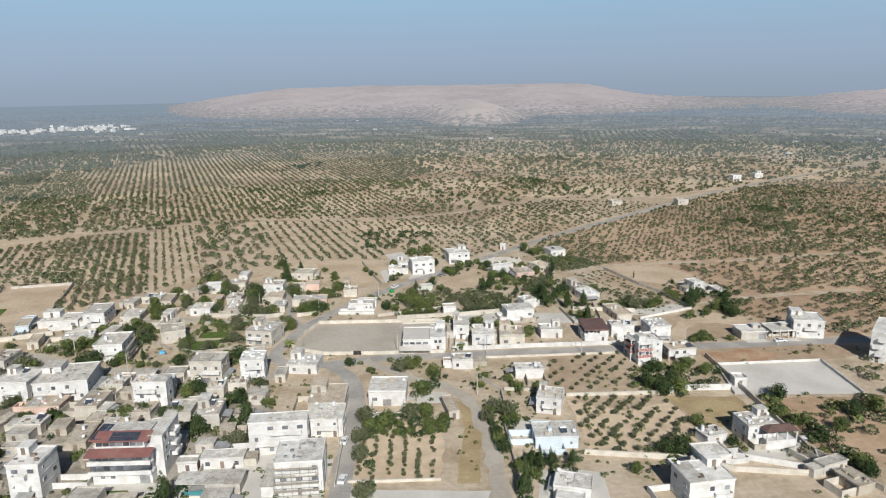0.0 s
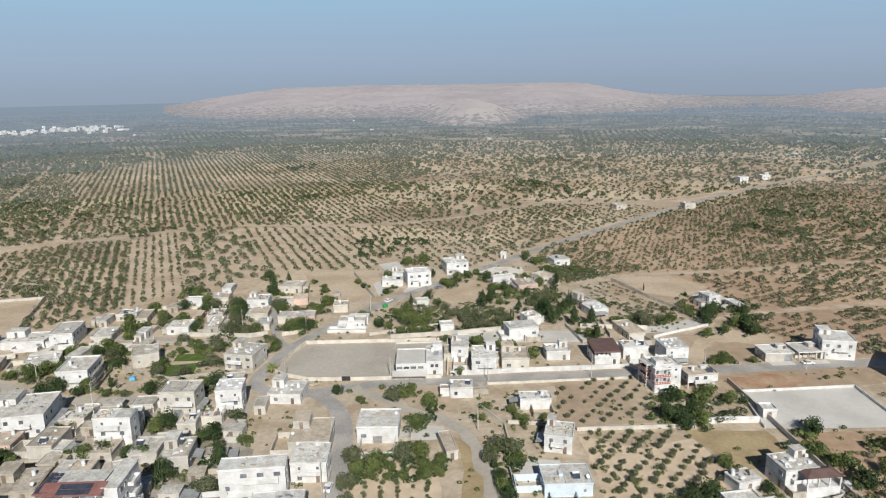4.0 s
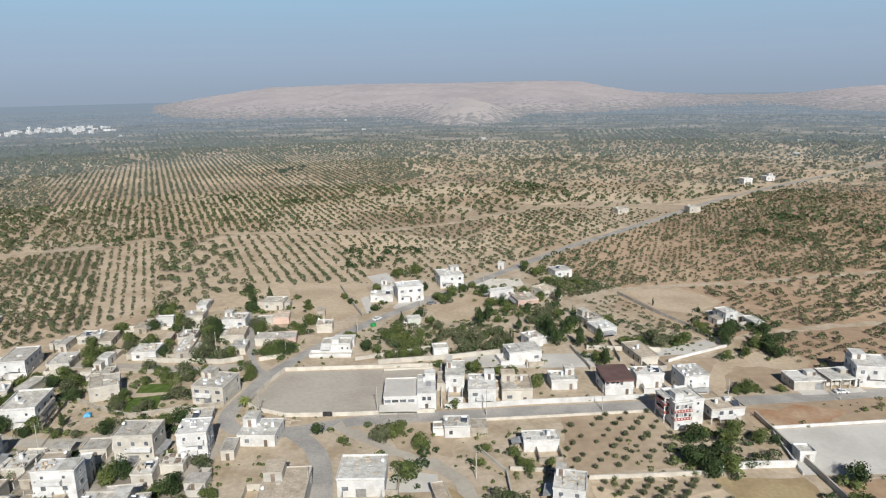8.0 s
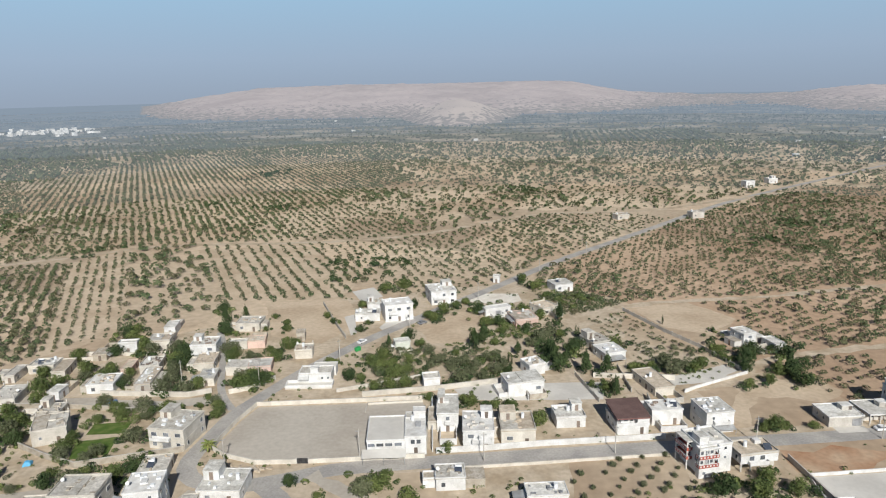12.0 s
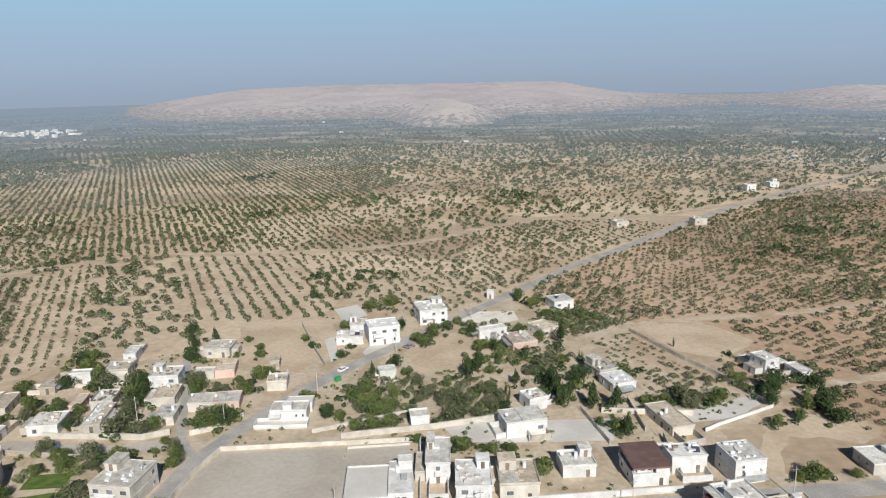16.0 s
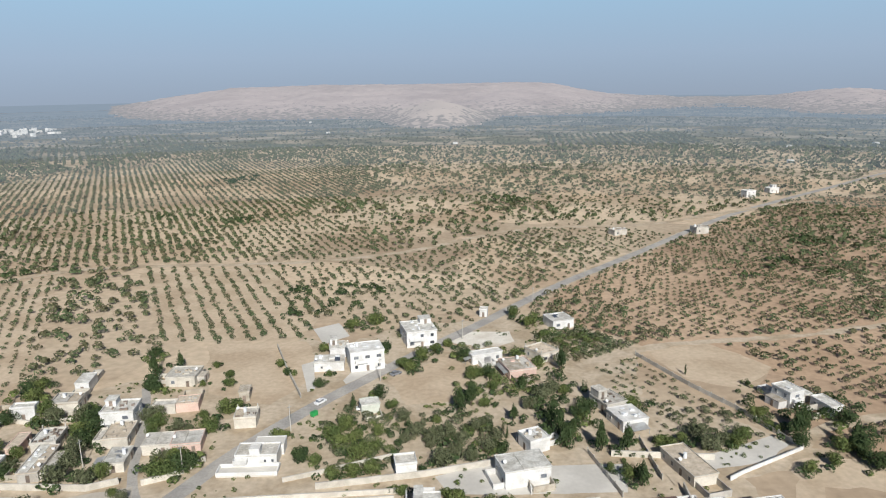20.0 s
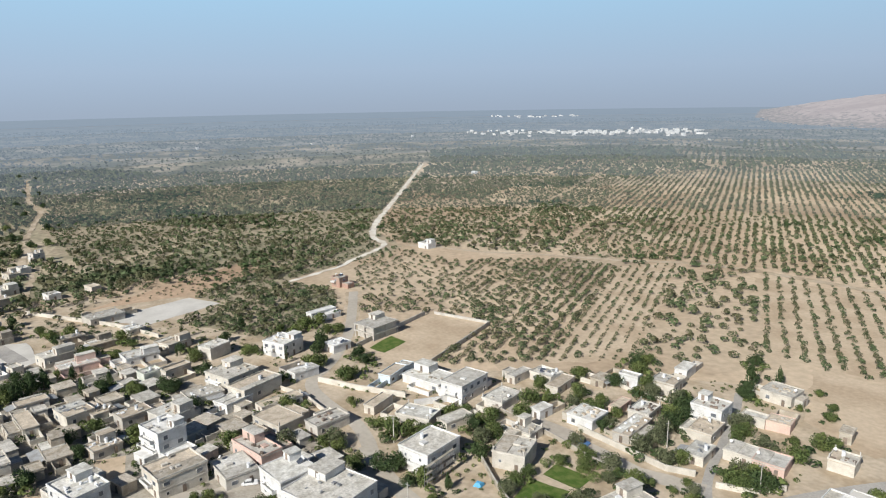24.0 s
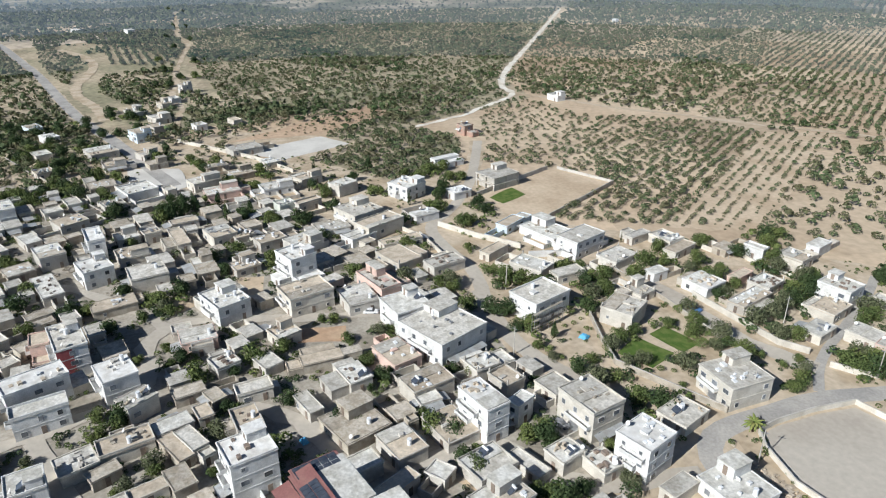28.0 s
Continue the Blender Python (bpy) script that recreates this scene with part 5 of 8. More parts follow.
# ---- the large maroon-roofed block ----
def maroon_block(x, y, rot):
    """Four floors: a plain ground floor, two glazed balcony floors and a set-back top floor with sheet roofs and solar panels."""
    ob = tagged(thing("apartment_block", x, y, rot), "white four-storey block with maroon roofs and glazed balconies", "house")
    W, D = 15.2, 13.0
    part("ground_floor", boxes("ground_floor", [(0, D / 2, -0.3, W, D, 3.7)], M["w"]), ob)
    part("middle_storey", boxes("middle_storey", [(0, D / 2 + 0.6, 3.4, W - 0.6, D - 1.2, 5.9)], M["w"]), ob)
    part("garage_door", SHUTTER, ob, (5.6, -0.04, 0.02))
    for u in (-5.0, -2.4):
        fm, pm = window_meshes(1.1, 1.3)
        part("pane", pm, part("window", fm, ob, (u, -0.03, 2.4)))
    for i, z in enumerate((3.4, 6.4)):
        b = part("balcony", boxes("balcony", [(0, -0.2, z, W + 0.8, 2.6, 0.25)], M["w"]), ob)
        part("railing", boxes("railing", [(0, -1.42, z + 0.25, W + 0.8, 0.12, 0.95)], M["w"]), b)
        for k in range(9):
            part("glazing", boxes("glazing", [(-W / 2 + 0.85 + k * 1.69, -0.9, z + 1.25, 1.6, 0.06, 1.35)], M["glass"]), b)
    def canopy(name, w, y0, y1, z0, z1):
        me = bpy.data.meshes.new(name)
        v = [(-w / 2, y0, z0), (w / 2, y0, z0), (w / 2, y1, z1), (-w / 2, y1, z1)]
        v += [(a, b, c - 0.14) for a, b, c in v]
        me.from_pydata(v, [], [(0, 1, 2, 3), (7, 6, 5, 4), (0, 4, 5, 1), (1, 5, 6, 2), (2, 6, 7, 3), (3, 7, 4, 0)])
        me.materials.append(M["maroon"])
        return part(name, me, ob, label="maroon sheet-metal canopy")
    canopy("canopy", W + 1.6, -2.0, 1.4, 9.1, 9.9)
    part("top_floor", boxes("top_floor", [(-0.6, 6.6, 9.3, W - 2.6, 9.6, 2.8)], M["w"]), ob)
    for k in range(7):
        part("glazing", boxes("glazing", [(-5.8 + k * 1.72, 1.74, 10.3, 1.6, 0.08, 1.4)], M["glass"]), ob)
    roof = canopy("top_canopy", W - 1.0, 0.9, 5.2, 12.0, 13.0)
    tilt = math.atan2(1.0, 4.3)
    for i in range(7):
        for j in range(2):
            p = part("solar_panel", boxes("solar_panel", [(0, 0, 0, 1.0, 1.6, 0.05)], M["solar"]), roof, (-2.6 + i * 1.06, 2.0 + j * 1.7, 12.0 + (1.1 + j * 1.7) / 4.3 + 0.06))
            p.rotation_euler = (tilt, 0, 0)
    part("roof", boxes("roof", [(-0.6, 8.4, 12.1, W - 2.6, 6.2, 0.2)], M["roof_pale"]), ob)
    part("stair_block", boxes("stair_block", [(W / 2 + 0.6, 9.2, -0.3, 3.4, 12.4, 12.6)], M["w"]), ob)
    part("stair_roof", boxes("stair_roof", [(W / 2 + 0.6, 9.2, 12.3, 3.8, 12.8, 0.25)], M["roof_pale"]), ob)
    for z in (3.3, 6.3, 9.3):
        b = part("balcony", boxes("balcony", [(W / 2 + 3.0, 10.5, z, 1.5, 4.2, 0.2)], M["w"]), ob)
        part("railing", ring_box("railing", 1.5, 4.2, z + 0.2, 0.1, 0.9, M["w"]), b, (W / 2 + 3.0, 10.5, 0))
        fm, pm = window_meshes(1.3, 1.3)
        for yy in (5.0, 7.4):
            part("pane", pm, part("window", fm, ob, (W / 2 + 2.34, yy, z + 1.5), radians(90)))
    ob.scale = (1, 1, 0.96)
    side = part("side_canopy", boxes("side_canopy", [(-W / 2 + 1.0, 6.2, 11.9, 3.6, 9.4, 0.3)], M["maroon"]), ob, label="maroon sheet roof along the side")
    for i in range(3):
        for j in range(5):
            part("solar_panel", boxes("solar_panel", [(0, 0, 0, 1.0, 1.6, 0.05)], M["solar"]), side, (-W / 2 - 0.05 + i * 1.06, 2.8 + j * 1.68, 12.26))
    part("planter", boxes("planter", [(-2.0, -4.2, 0, 9, 0.9, 0.5)], M["cropland"]), ob)
    return ob


maroon_block(-88.2, 158.8, 4.0)


def pool_shelter(x, y, rot, w, d):
    ob = tagged(thing("shelter", x, y, rot), "flat white sheet shelter over a turquoise basin", "shelter")
    part("sheet_roof", boxes("sheet_roof", [(0, 0, 2.7, w, d, 0.2)], M["roof_pale"], 0.02), ob)
    part("back_wall", boxes("back_wall", [(0, d / 2 - 0.2, 0, w - 0.4, 0.3, 2.7)], M["w"]), ob)
    for u in (-1, 1):
        part("post", boxes("post", [(u * (w / 2 - 0.3), -d / 2 + 0.3, 0, 0.25, 0.25, 2.7)], M["w"]), ob)
    part("basin", ring_box("basin", w - 3.0, 3.2, 0, 0.25, 0.7, M["slab"]), ob, (0.4, -d / 2 - 0.2, 0))
    part("water", boxes("water", [(0.4, -d / 2 - 0.2, 0, w - 3.5, 2.7, 0.55)], mat("basin_water", (0.10, 0.36, 0.40), (0.14, 0.42, 0.45), 1.0, 4.0, 0.1, spec=0.5)), ob, label="turquoise water")


pool_shelter(-67.6, 157.4, 1, 11.0, 6.0)


def villa_canopy(x, y, rot, w, d, z):
    ob = tagged(thing("veranda", x, y, rot), "maroon-roofed veranda before a white villa", "veranda")
    part("roof", hip_roof(w, d, 1.0), ob, (0, 0, z))
    for u in (-0.45, -0.15, 0.15, 0.45):
        part("post", boxes("post", [(u * w, -d / 2 + 0.5, 0, 0.3, 0.3, z)], M["w"]), ob)
    part("terrace", boxes("terrace", [(0, 0, 0, w - 0.8, d - 0.8, 2.7)], M["w"]), ob)


villa_canopy(87.5, 180.8, 8, 9.5, 5.0, 5.4)
# a sheet-metal lean-to before the school
ob = tagged(thing("lean_to", -19, 246.9, 2), "grey corrugated lean-to roof along the school front", "shelter")
_m = bpy.data.meshes.new("lean_to_roof")
_m.from_pydata([(-6, -1.6, 2.3), (6, -1.6, 2.3), (6, 1.6, 3.1), (-6, 1.6, 3.1), (-6, -1.6, 2.22), (6, -1.6, 2.22), (6, 1.6, 3.02), (-6, 1.6, 3.02)], [], [(0, 1, 2, 3), (7, 6, 5, 4), (0, 4, 5, 1), (1, 5, 6, 2), (2, 6, 7, 3), (3, 7, 4, 0)])
_m.materials.append(M["slab"])
part("lean_to_roof", _m, ob)
for u in (-5.6, 0, 5.6):
    part("post", boxes("post", [(u, -1.4, 0, 0.12, 0.12, 2.3)], M["steel"]), ob)


def scaffold(x, y, rot, w, h):
    """Tube scaffolding along a front."""
    ob = tagged(thing("scaffold", x, y, rot), "grey tube scaffolding along an unfinished white front", "scaffold", group="scaffolds")
    n = int(w / 2)
    up = boxes("upright", [(0, 0, 0, 0.09, 0.09, h)], M["steel"])
    bar = boxes("ledger", [(0, 0, 0, w, 0.08, 0.08)], M["steel"])
    plank = boxes("plank", [(0, 0.4, 0, w, 0.7, 0.06)], M["o"])
    for i in range(n + 1):
        for yy in (0, 0.9):
            part("upright", up, ob, (-w / 2 + i * w / n, yy, 0))
    for k in range(1, int(h / 2) + 1):
        part("ledger", bar, ob, (0, 0, k * 2.0))
        part("ledger", bar, ob, (0, 0, k * 2.0 - 1.0))
        part("plank", plank, ob, (0, 0.02, k * 2.0 + 0.1))


scaffold(-41.5, 152.8, 7, 11.0, 8.5)
scaffold(-125.8, 243.0, 101, 12.0, 6.0)


# ---- trees ----
def crown_arrays(rng, lumps, leaves, leaf, flat=0.75, spread=0.62):
    """Leaf clumps round a few lobes of a crown of radius 1, as quads."""
    cent = rng.normal(0, 1, (lumps, 3))
    cent /= np.linalg.norm(cent, axis=1)[:, None]
    cent *= rng.uniform(0.2, spread, (lumps, 1))
    cent[:, 2] *= flat
    rad = rng.uniform(0.32, 0.55, lumps)
    k = rng.integers(0, lumps, leaves)
    dirs = rng.normal(0, 1, (leaves, 3))
    dirs /= np.linalg.norm(dirs, axis=1)[:, None]
    pos = cent[k] + dirs * (rad[k] * rng.uniform(0.7, 1.05, leaves))[:, None]
    nrm = dirs + rng.normal(0, 0.45, (leaves, 3))
    nrm /= np.linalg.norm(nrm, axis=1)[:, None]
    t = np.cross(nrm, rng.normal(0, 1, (leaves, 3)))
    t /= np.linalg.norm(t, axis=1)[:, None]
    b = np.cross(nrm, t)
    s = leaf * rng.uniform(0.6, 1.3, (leaves, 1))
    q = rng.uniform(0.6, 1.2, (leaves, 4, 1))
    v = np.stack([pos - t * s * q[:, 0], pos - b * s * q[:, 1], pos + t * s * q[:, 2], pos + b * s * q[:, 3]], 1)
    v += nrm[:, None, :] * rng.normal(0, 0.25, (leaves, 4, 1)) * s[:, None, :]
    v[..., 2] = (v[..., 2] + 0.75)
    return v.reshape(-1, 3), np.arange(leaves * 4).reshape(-1, 4)


def trunk_mesh(seed):
    rg = random.Random(seed)
    bm = bmesh.new()
    def limb(a, b, r0, r1):
        a, b = Vector(a), Vector(b)
        g = bmesh.ops.create_cone(bm, cap_ends=True, segments=6, radius1=r0, radius2=r1, depth=(b - a).length)
        m = Matrix.Translation((a + b) / 2) @ (b - a).to_track_quat("Z", "Y").to_matrix().to_4x4()
        bmesh.ops.transform(bm, matrix=m, verts=g["verts"])
    limb((0, 0, -0.1), (0.03, 0.02, 0.55), 0.075, 0.05)
    for i in range(4):
        a = i * 1.57 + rg.uniform(-0.5, 0.5)
        limb((0.03, 0.02, 0.45), (0.4 * math.cos(a), 0.4 * math.sin(a), rg.uniform(0.8, 1.1)), 0.04, 0.015)
    me = bpy.data.meshes.new("trunk")
    bm.to_mesh(me)
    bm.free()
    me.materials.append(M["bark"])
    return me


rng_t = np.random.default_rng(5)
TRUNKS = [trunk_mesh(i) for i in range(3)]
CROWNS = {}
for key, material in (("broad", "leaf"), ("dark", "leaf_dark"), ("olive", "leaf_grey")):
    CROWNS[key] = []
    for i in range(4):
        v, f = crown_arrays(rng_t, 15, 1350, 0.064)
        CROWNS[key].append(arrays_mesh("crown", v, f, M[material]))
CROWNS["pine"], CROWNS["cypress"] = [], []
for i in range(3):
    v, f = crown_arrays(rng_t, 16, 1100, 0.07, 1.0)
    k = np.clip((v[:, 2] + 0.3) / 2.1, 0, 1)
    v[:, :2] *= (1.15 - 0.95 * k)[:, None]
    CROWNS["pine"].append(arrays_mesh("crown", v * (1, 1, 1.25), f, M["leaf_dark"]))
    v, f = crown_arrays(rng_t, 12, 300, 0.10, 1.0)
    k = np.clip((v[:, 2] + 0.3) / 2.1, 0, 1)
    CROWNS["cypress"].append(arrays_mesh("crown", v * np.c_[0.55 * (1.1 - 0.9 * k), 0.55 * (1.1 - 0.9 * k), np.ones(len(v))], f, M["leaf_dark"]))
TREE_WORDS = {"broad": ("tree", "leafy green garden tree"), "dark": ("shade_tree", "dense dark green garden tree"), "olive": ("olive_tree", "grey-green olive tree"),
              "pine": ("pine_tree", "dark green conical pine tree"), "cypress": ("cypress", "slender dark cypress")}
rng_p = random.Random(3)
TREE_AT = []


def tree(x, y, r, kind="broad", tall=1.0):
    name, words = TREE_WORDS[kind]
    ob = thing(name, x, y, rng_p.uniform(0, 360))
    tagged(ob, words + (" beside village houses" if r > 2 else " in a village garden"), "tree", group="village trees")
    r *= 1.18
    z = r * tall
    TREE_AT.append((x, y, r, kind))
    t = part("trunk", rng_p.choice(TRUNKS), ob)
    t.scale = (r, r, z)
    c = part("crown", rng_p.choice(CROWNS[kind]), ob)
    c.scale = (r * rng_p.uniform(0.9, 1.1), r * rng_p.uniform(0.9, 1.1), z)
    return ob


def trees(kind, spots, tall=1.0):
    for x, y, r in spots:
        tree(x, y, r, kind, tall)


trees("dark", [(-1070, 329, 3.3), (-1023, 338, 3.3), (-866, 294, 3.3), (-850, 305, 3.3), (-776, 269, 3.3), (-747, 286, 3.3), (-699, 261, 3.3), (-613, 260, 3.3), (-580, 230, 3.3), (-546, 234, 3.3), (-524, 213, 3.3), (-521, 222, 3.3), (-502, 202, 3.3), (-475, 188, 3.3), (-455, 174, 3.3), (-441, 173, 3.3), (-440, 122, 3.3), (-439, 191, 3.3), (-437, 130, 3.3), (-436, 183, 3.3), (-434, 160, 3.3), (-432, 184, 3.3), (-426, 145, 3.3), (-420, 134, 3.3), (-418, 145, 3.3), (-418, 159, 3.3), (-412, 124, 3.3), (-405, 124, 3.3), (-404, 183, 3.3), (-400, 164, 3.3), (-399, 172, 3.0), (-397, 140, 3.3)])
trees("dark", [(-395, 199, 3.0), (-393, 129, 3.3), (-383, 153, 3.3), (-376, 125, 3.3), (-376, 143, 3.3), (-375, 159, 3.2), (-355, 146, 3.3), (-355, 142, 3.3), (-354, 187, 3.3), (-351, 138, 3.3), (-344, 180, 2.9), (-339, 139, 3.3), (-329, 150, 3.3), (-319, 139, 3.3), (-316, 131, 3.2), (-313, 196, 2.7), (-306, 143, 3.3), (-289, 199, 3.3), (-280, 175, 2.5), (-280, 154, 2.8), (-274, 153, 3.1), (-273, 178, 3.3), (-269, 169, 2.8), (-268, 173, 3.3), (-268, 230, 2.4), (-267, 249, 2.6), (-248, 195, 3.1), (-246, 135, 2.5), (-238, 227, 3.3), (-237, 276, 3.3), (-234, 215, 2.5), (-234, 211, 3.3)])
trees("dark", [(-231, 212, 2.6), (-228, 269, 3.3), (-215, 175, 3.3), (-214, 213, 2.6), (-213, 245, 2.5), (-212, 277, 3.1), (-212, 119, 3.3), (-206, 276, 2.6), (-205, 176, 2.6), (-205, 146, 2.6), (-200, 131, 3.0), (-197, 161, 3.3), (-184, 140, 2.8), (-160, 153, 2.9), (-148, 163, 1.7), (-143, 137, 3.3), (-140, 234, 3.3), (-140, 268, 2.9), (-137, 237, 3.3), (-135, 158, 1.9), (-132, 343, 3.3), (-130, 171, 2.5), (-129, 234, 2.2), (-129, 326, 2.9), (-127, 193, 2.6), (-127, 258, 3.1), (-125, 189, 1.3), (-121, 209, 2.0), (-118, 178, 2.4), (-113, 296, 2.1), (-105, 236, 2.7), (-104, 377, 2.8)])
trees("dark", [(-103, 324, 3.3), (-101, 197, 2.6), (-100, 311, 3.3), (-99, 318, 3.3), (-95, 348, 2.4), (-93, 347, 3.0), (-93, 195, 2.5), (-89, 213, 3.2), (-85, 243, 3.3), (-74, 205, 3.2), (-74, 210, 2.2), (-67, 297, 3.3), (-65, 298, 2.8), (-51, 358, 1.8), (-42, 236, 2.2), (-38, 348, 2.1), (-36, 301, 2.8), (-18, 380, 2.4), (-17, 339, 2.8), (-3, 294, 1.4), (8, 191, 1.4), (9, 187, 1.4), (9, 185, 2.0), (9, 183, 1.3), (10, 179, 1.5), (11, 176, 2.3), (11, 368, 3.3), (19, 354, 2.9), (19, 302, 2.4), (30, 344, 2.6), (41, 314, 2.5), (44, 323, 3.1)])
trees("dark", [(47, 325, 3.1), (55, 175, 2.7), (59, 177, 3.3), (59, 174, 2.7), (61, 218, 3.3), (61, 221, 2.8), (64, 217, 3.3), (65, 213, 3.3), (66, 230, 3.3), (69, 220, 3.3), (75, 180, 2.1), (100, 210, 3.3), (101, 182, 3.3), (101, 303, 2.7), (104, 165, 2.9), (104, 342, 1.4), (115, 297, 3.3), (115, 290, 3.1), (118, 199, 3.3), (120, 314, 3.3)])
trees("broad", [(-631, 235, 3.3), (-546, 245, 3.2), (-386, 130, 3.3), (-385, 137, 3.3), (-375, 128, 3.3), (-353, 133, 3.3), (-339, 181, 3.3), (-331, 194, 2.7), (-328, 154, 3.3), (-325, 136, 3.2), (-320, 196, 3.2), (-320, 160, 3.2), (-319, 203, 3.3), (-318, 118, 3.3), (-316, 122, 3.3), (-313, 142, 3.3), (-308, 127, 3.1), (-304, 123, 2.2), (-299, 152, 3.3), (-297, 217, 3.3), (-288, 218, 2.2), (-287, 201, 3.0), (-280, 209, 2.6), (-275, 188, 2.0), (-262, 271, 2.1), (-261, 168, 3.2), (-259, 289, 3.3), (-258, 281, 3.3), (-255, 275, 2.9), (-254, 230, 3.1), (-249, 249, 2.2), (-246, 251, 2.7)])
trees("broad", [(-245, 117, 3.0), (-245, 119, 2.0), (-245, 284, 2.9), (-244, 289, 2.9), (-241, 154, 2.5), (-241, 202, 2.9), (-238, 204, 2.2), (-221, 260, 2.6), (-221, 122, 2.8), (-218, 184, 2.8), (-216, 261, 3.3), (-215, 173, 2.7), (-207, 147, 1.9), (-203, 191, 3.1), (-200, 137, 2.1), (-199, 265, 2.9), (-199, 136, 2.1), (-199, 262, 3.3), (-198, 152, 2.1), (-197, 234, 1.8), (-196, 120, 2.5), (-195, 230, 2.3), (-195, 154, 2.9), (-192, 235, 3.2), (-188, 149, 2.0), (-187, 156, 2.0), (-184, 203, 1.7), (-181, 210, 3.3), (-180, 252, 1.8), (-168, 151, 1.5), (-166, 144, 1.5), (-164, 168, 1.3)])
trees("broad", [(-162, 230, 2.4), (-161, 248, 2.5), (-161, 191, 1.5), (-159, 150, 1.6), (-159, 194, 1.9), (-158, 232, 2.4), (-155, 249, 3.3), (-153, 269, 2.1), (-152, 272, 2.2), (-152, 177, 2.5), (-151, 169, 3.3), (-150, 155, 3.1), (-150, 252, 3.3), (-149, 274, 2.1), (-148, 193, 1.8), (-147, 256, 2.8), (-146, 205, 1.8), (-146, 132, 2.3), (-146, 306, 2.8), (-146, 230, 3.0), (-142, 322, 3.3), (-141, 273, 1.7), (-141, 136, 2.3), (-140, 132, 1.6), (-140, 294, 3.3), (-140, 276, 3.0), (-140, 204, 1.9), (-139, 131, 1.9), (-137, 299, 2.3), (-136, 193, 2.0), (-135, 285, 3.3), (-135, 182, 1.3)])
trees("broad", [(-135, 193, 1.8), (-133, 160, 1.6), (-133, 270, 3.3), (-132, 309, 3.3), (-132, 351, 2.6), (-129, 340, 3.3), (-129, 197, 1.6), (-128, 238, 2.9), (-123, 309, 2.7), (-122, 140, 1.8), (-121, 303, 3.3), (-121, 332, 3.3), (-120, 132, 1.2), (-119, 234, 1.7), (-119, 324, 2.3), (-118, 213, 2.0), (-116, 162, 2.6), (-116, 150, 1.4), (-115, 306, 2.3), (-111, 255, 2.2), (-111, 260, 2.2), (-109, 194, 2.1), (-109, 271, 1.9), (-108, 280, 2.0), (-107, 332, 2.4), (-107, 242, 1.7), (-106, 170, 2.3), (-105, 194, 2.9), (-105, 279, 2.0), (-104, 197, 1.8), (-103, 274, 2.3), (-103, 272, 1.5)])
trees("broad", [(-102, 316, 3.3), (-101, 325, 2.3), (-100, 199, 2.0), (-98, 241, 2.0), (-96, 261, 1.8), (-95, 278, 1.5), (-94, 198, 1.7), (-93, 215, 2.1), (-92, 210, 2.6), (-89, 195, 2.5), (-89, 276, 3.0), (-89, 239, 3.2), (-88, 253, 1.0), (-87, 280, 1.4), (-87, 295, 2.8), (-83, 320, 2.6), (-82, 323, 2.7), (-82, 317, 2.2), (-81, 223, 1.5), (-81, 281, 1.3), (-80, 286, 1.6), (-78, 351, 1.5), (-78, 201, 2.1), (-78, 366, 1.6), (-76, 204, 2.2), (-74, 278, 2.5), (-74, 296, 2.0), (-73, 274, 2.1), (-72, 295, 3.3), (-71, 358, 1.8), (-70, 327, 1.8), (-70, 298, 2.7)])
trees("broad", [(-69, 295, 2.4), (-69, 350, 2.0), (-69, 301, 3.1), (-66, 318, 3.0), (-64, 204, 1.6), (-64, 330, 3.2), (-62, 204, 1.6), (-62, 333, 2.3), (-55, 366, 1.8), (-45, 313, 2.1), (-43, 314, 1.7), (-41, 380, 2.2), (-36, 357, 1.5), (-34, 230, 1.4), (-33, 404, 2.9), (-32, 299, 2.0), (-29, 313, 2.9), (-26, 306, 3.2), (-26, 292, 2.3), (-26, 318, 3.0), (-24, 409, 3.3), (-23, 190, 3.3), (-22, 310, 2.5), (-21, 293, 2.3), (-20, 301, 3.3), (-20, 234, 3.0), (-18, 236, 2.4), (-16, 304, 2.8), (-16, 294, 2.7), (-16, 314, 2.3), (-14, 212, 3.3), (-13, 331, 2.2)])
trees("broad", [(-12, 196, 3.1), (-11, 227, 2.9), (-11, 395, 1.7), (-11, 364, 2.5), (-10, 186, 2.0), (-8, 284, 1.8), (-8, 360, 3.0), (-6, 187, 1.2), (-4, 370, 3.1), (-2, 252, 1.9), (1, 321, 1.7), (1, 377, 2.6), (3, 282, 1.8), (5, 280, 2.8), (5, 218, 1.7), (6, 382, 2.2), (6, 282, 1.4), (7, 225, 1.7), (8, 198, 2.2), (10, 181, 2.1), (12, 200, 2.5), (13, 278, 2.1), (13, 193, 2.0), (14, 352, 2.9), (15, 223, 2.0), (15, 166, 2.2), (15, 194, 2.5), (16, 331, 2.0), (16, 218, 1.5), (16, 170, 1.6), (18, 217, 1.7), (18, 278, 2.1)])
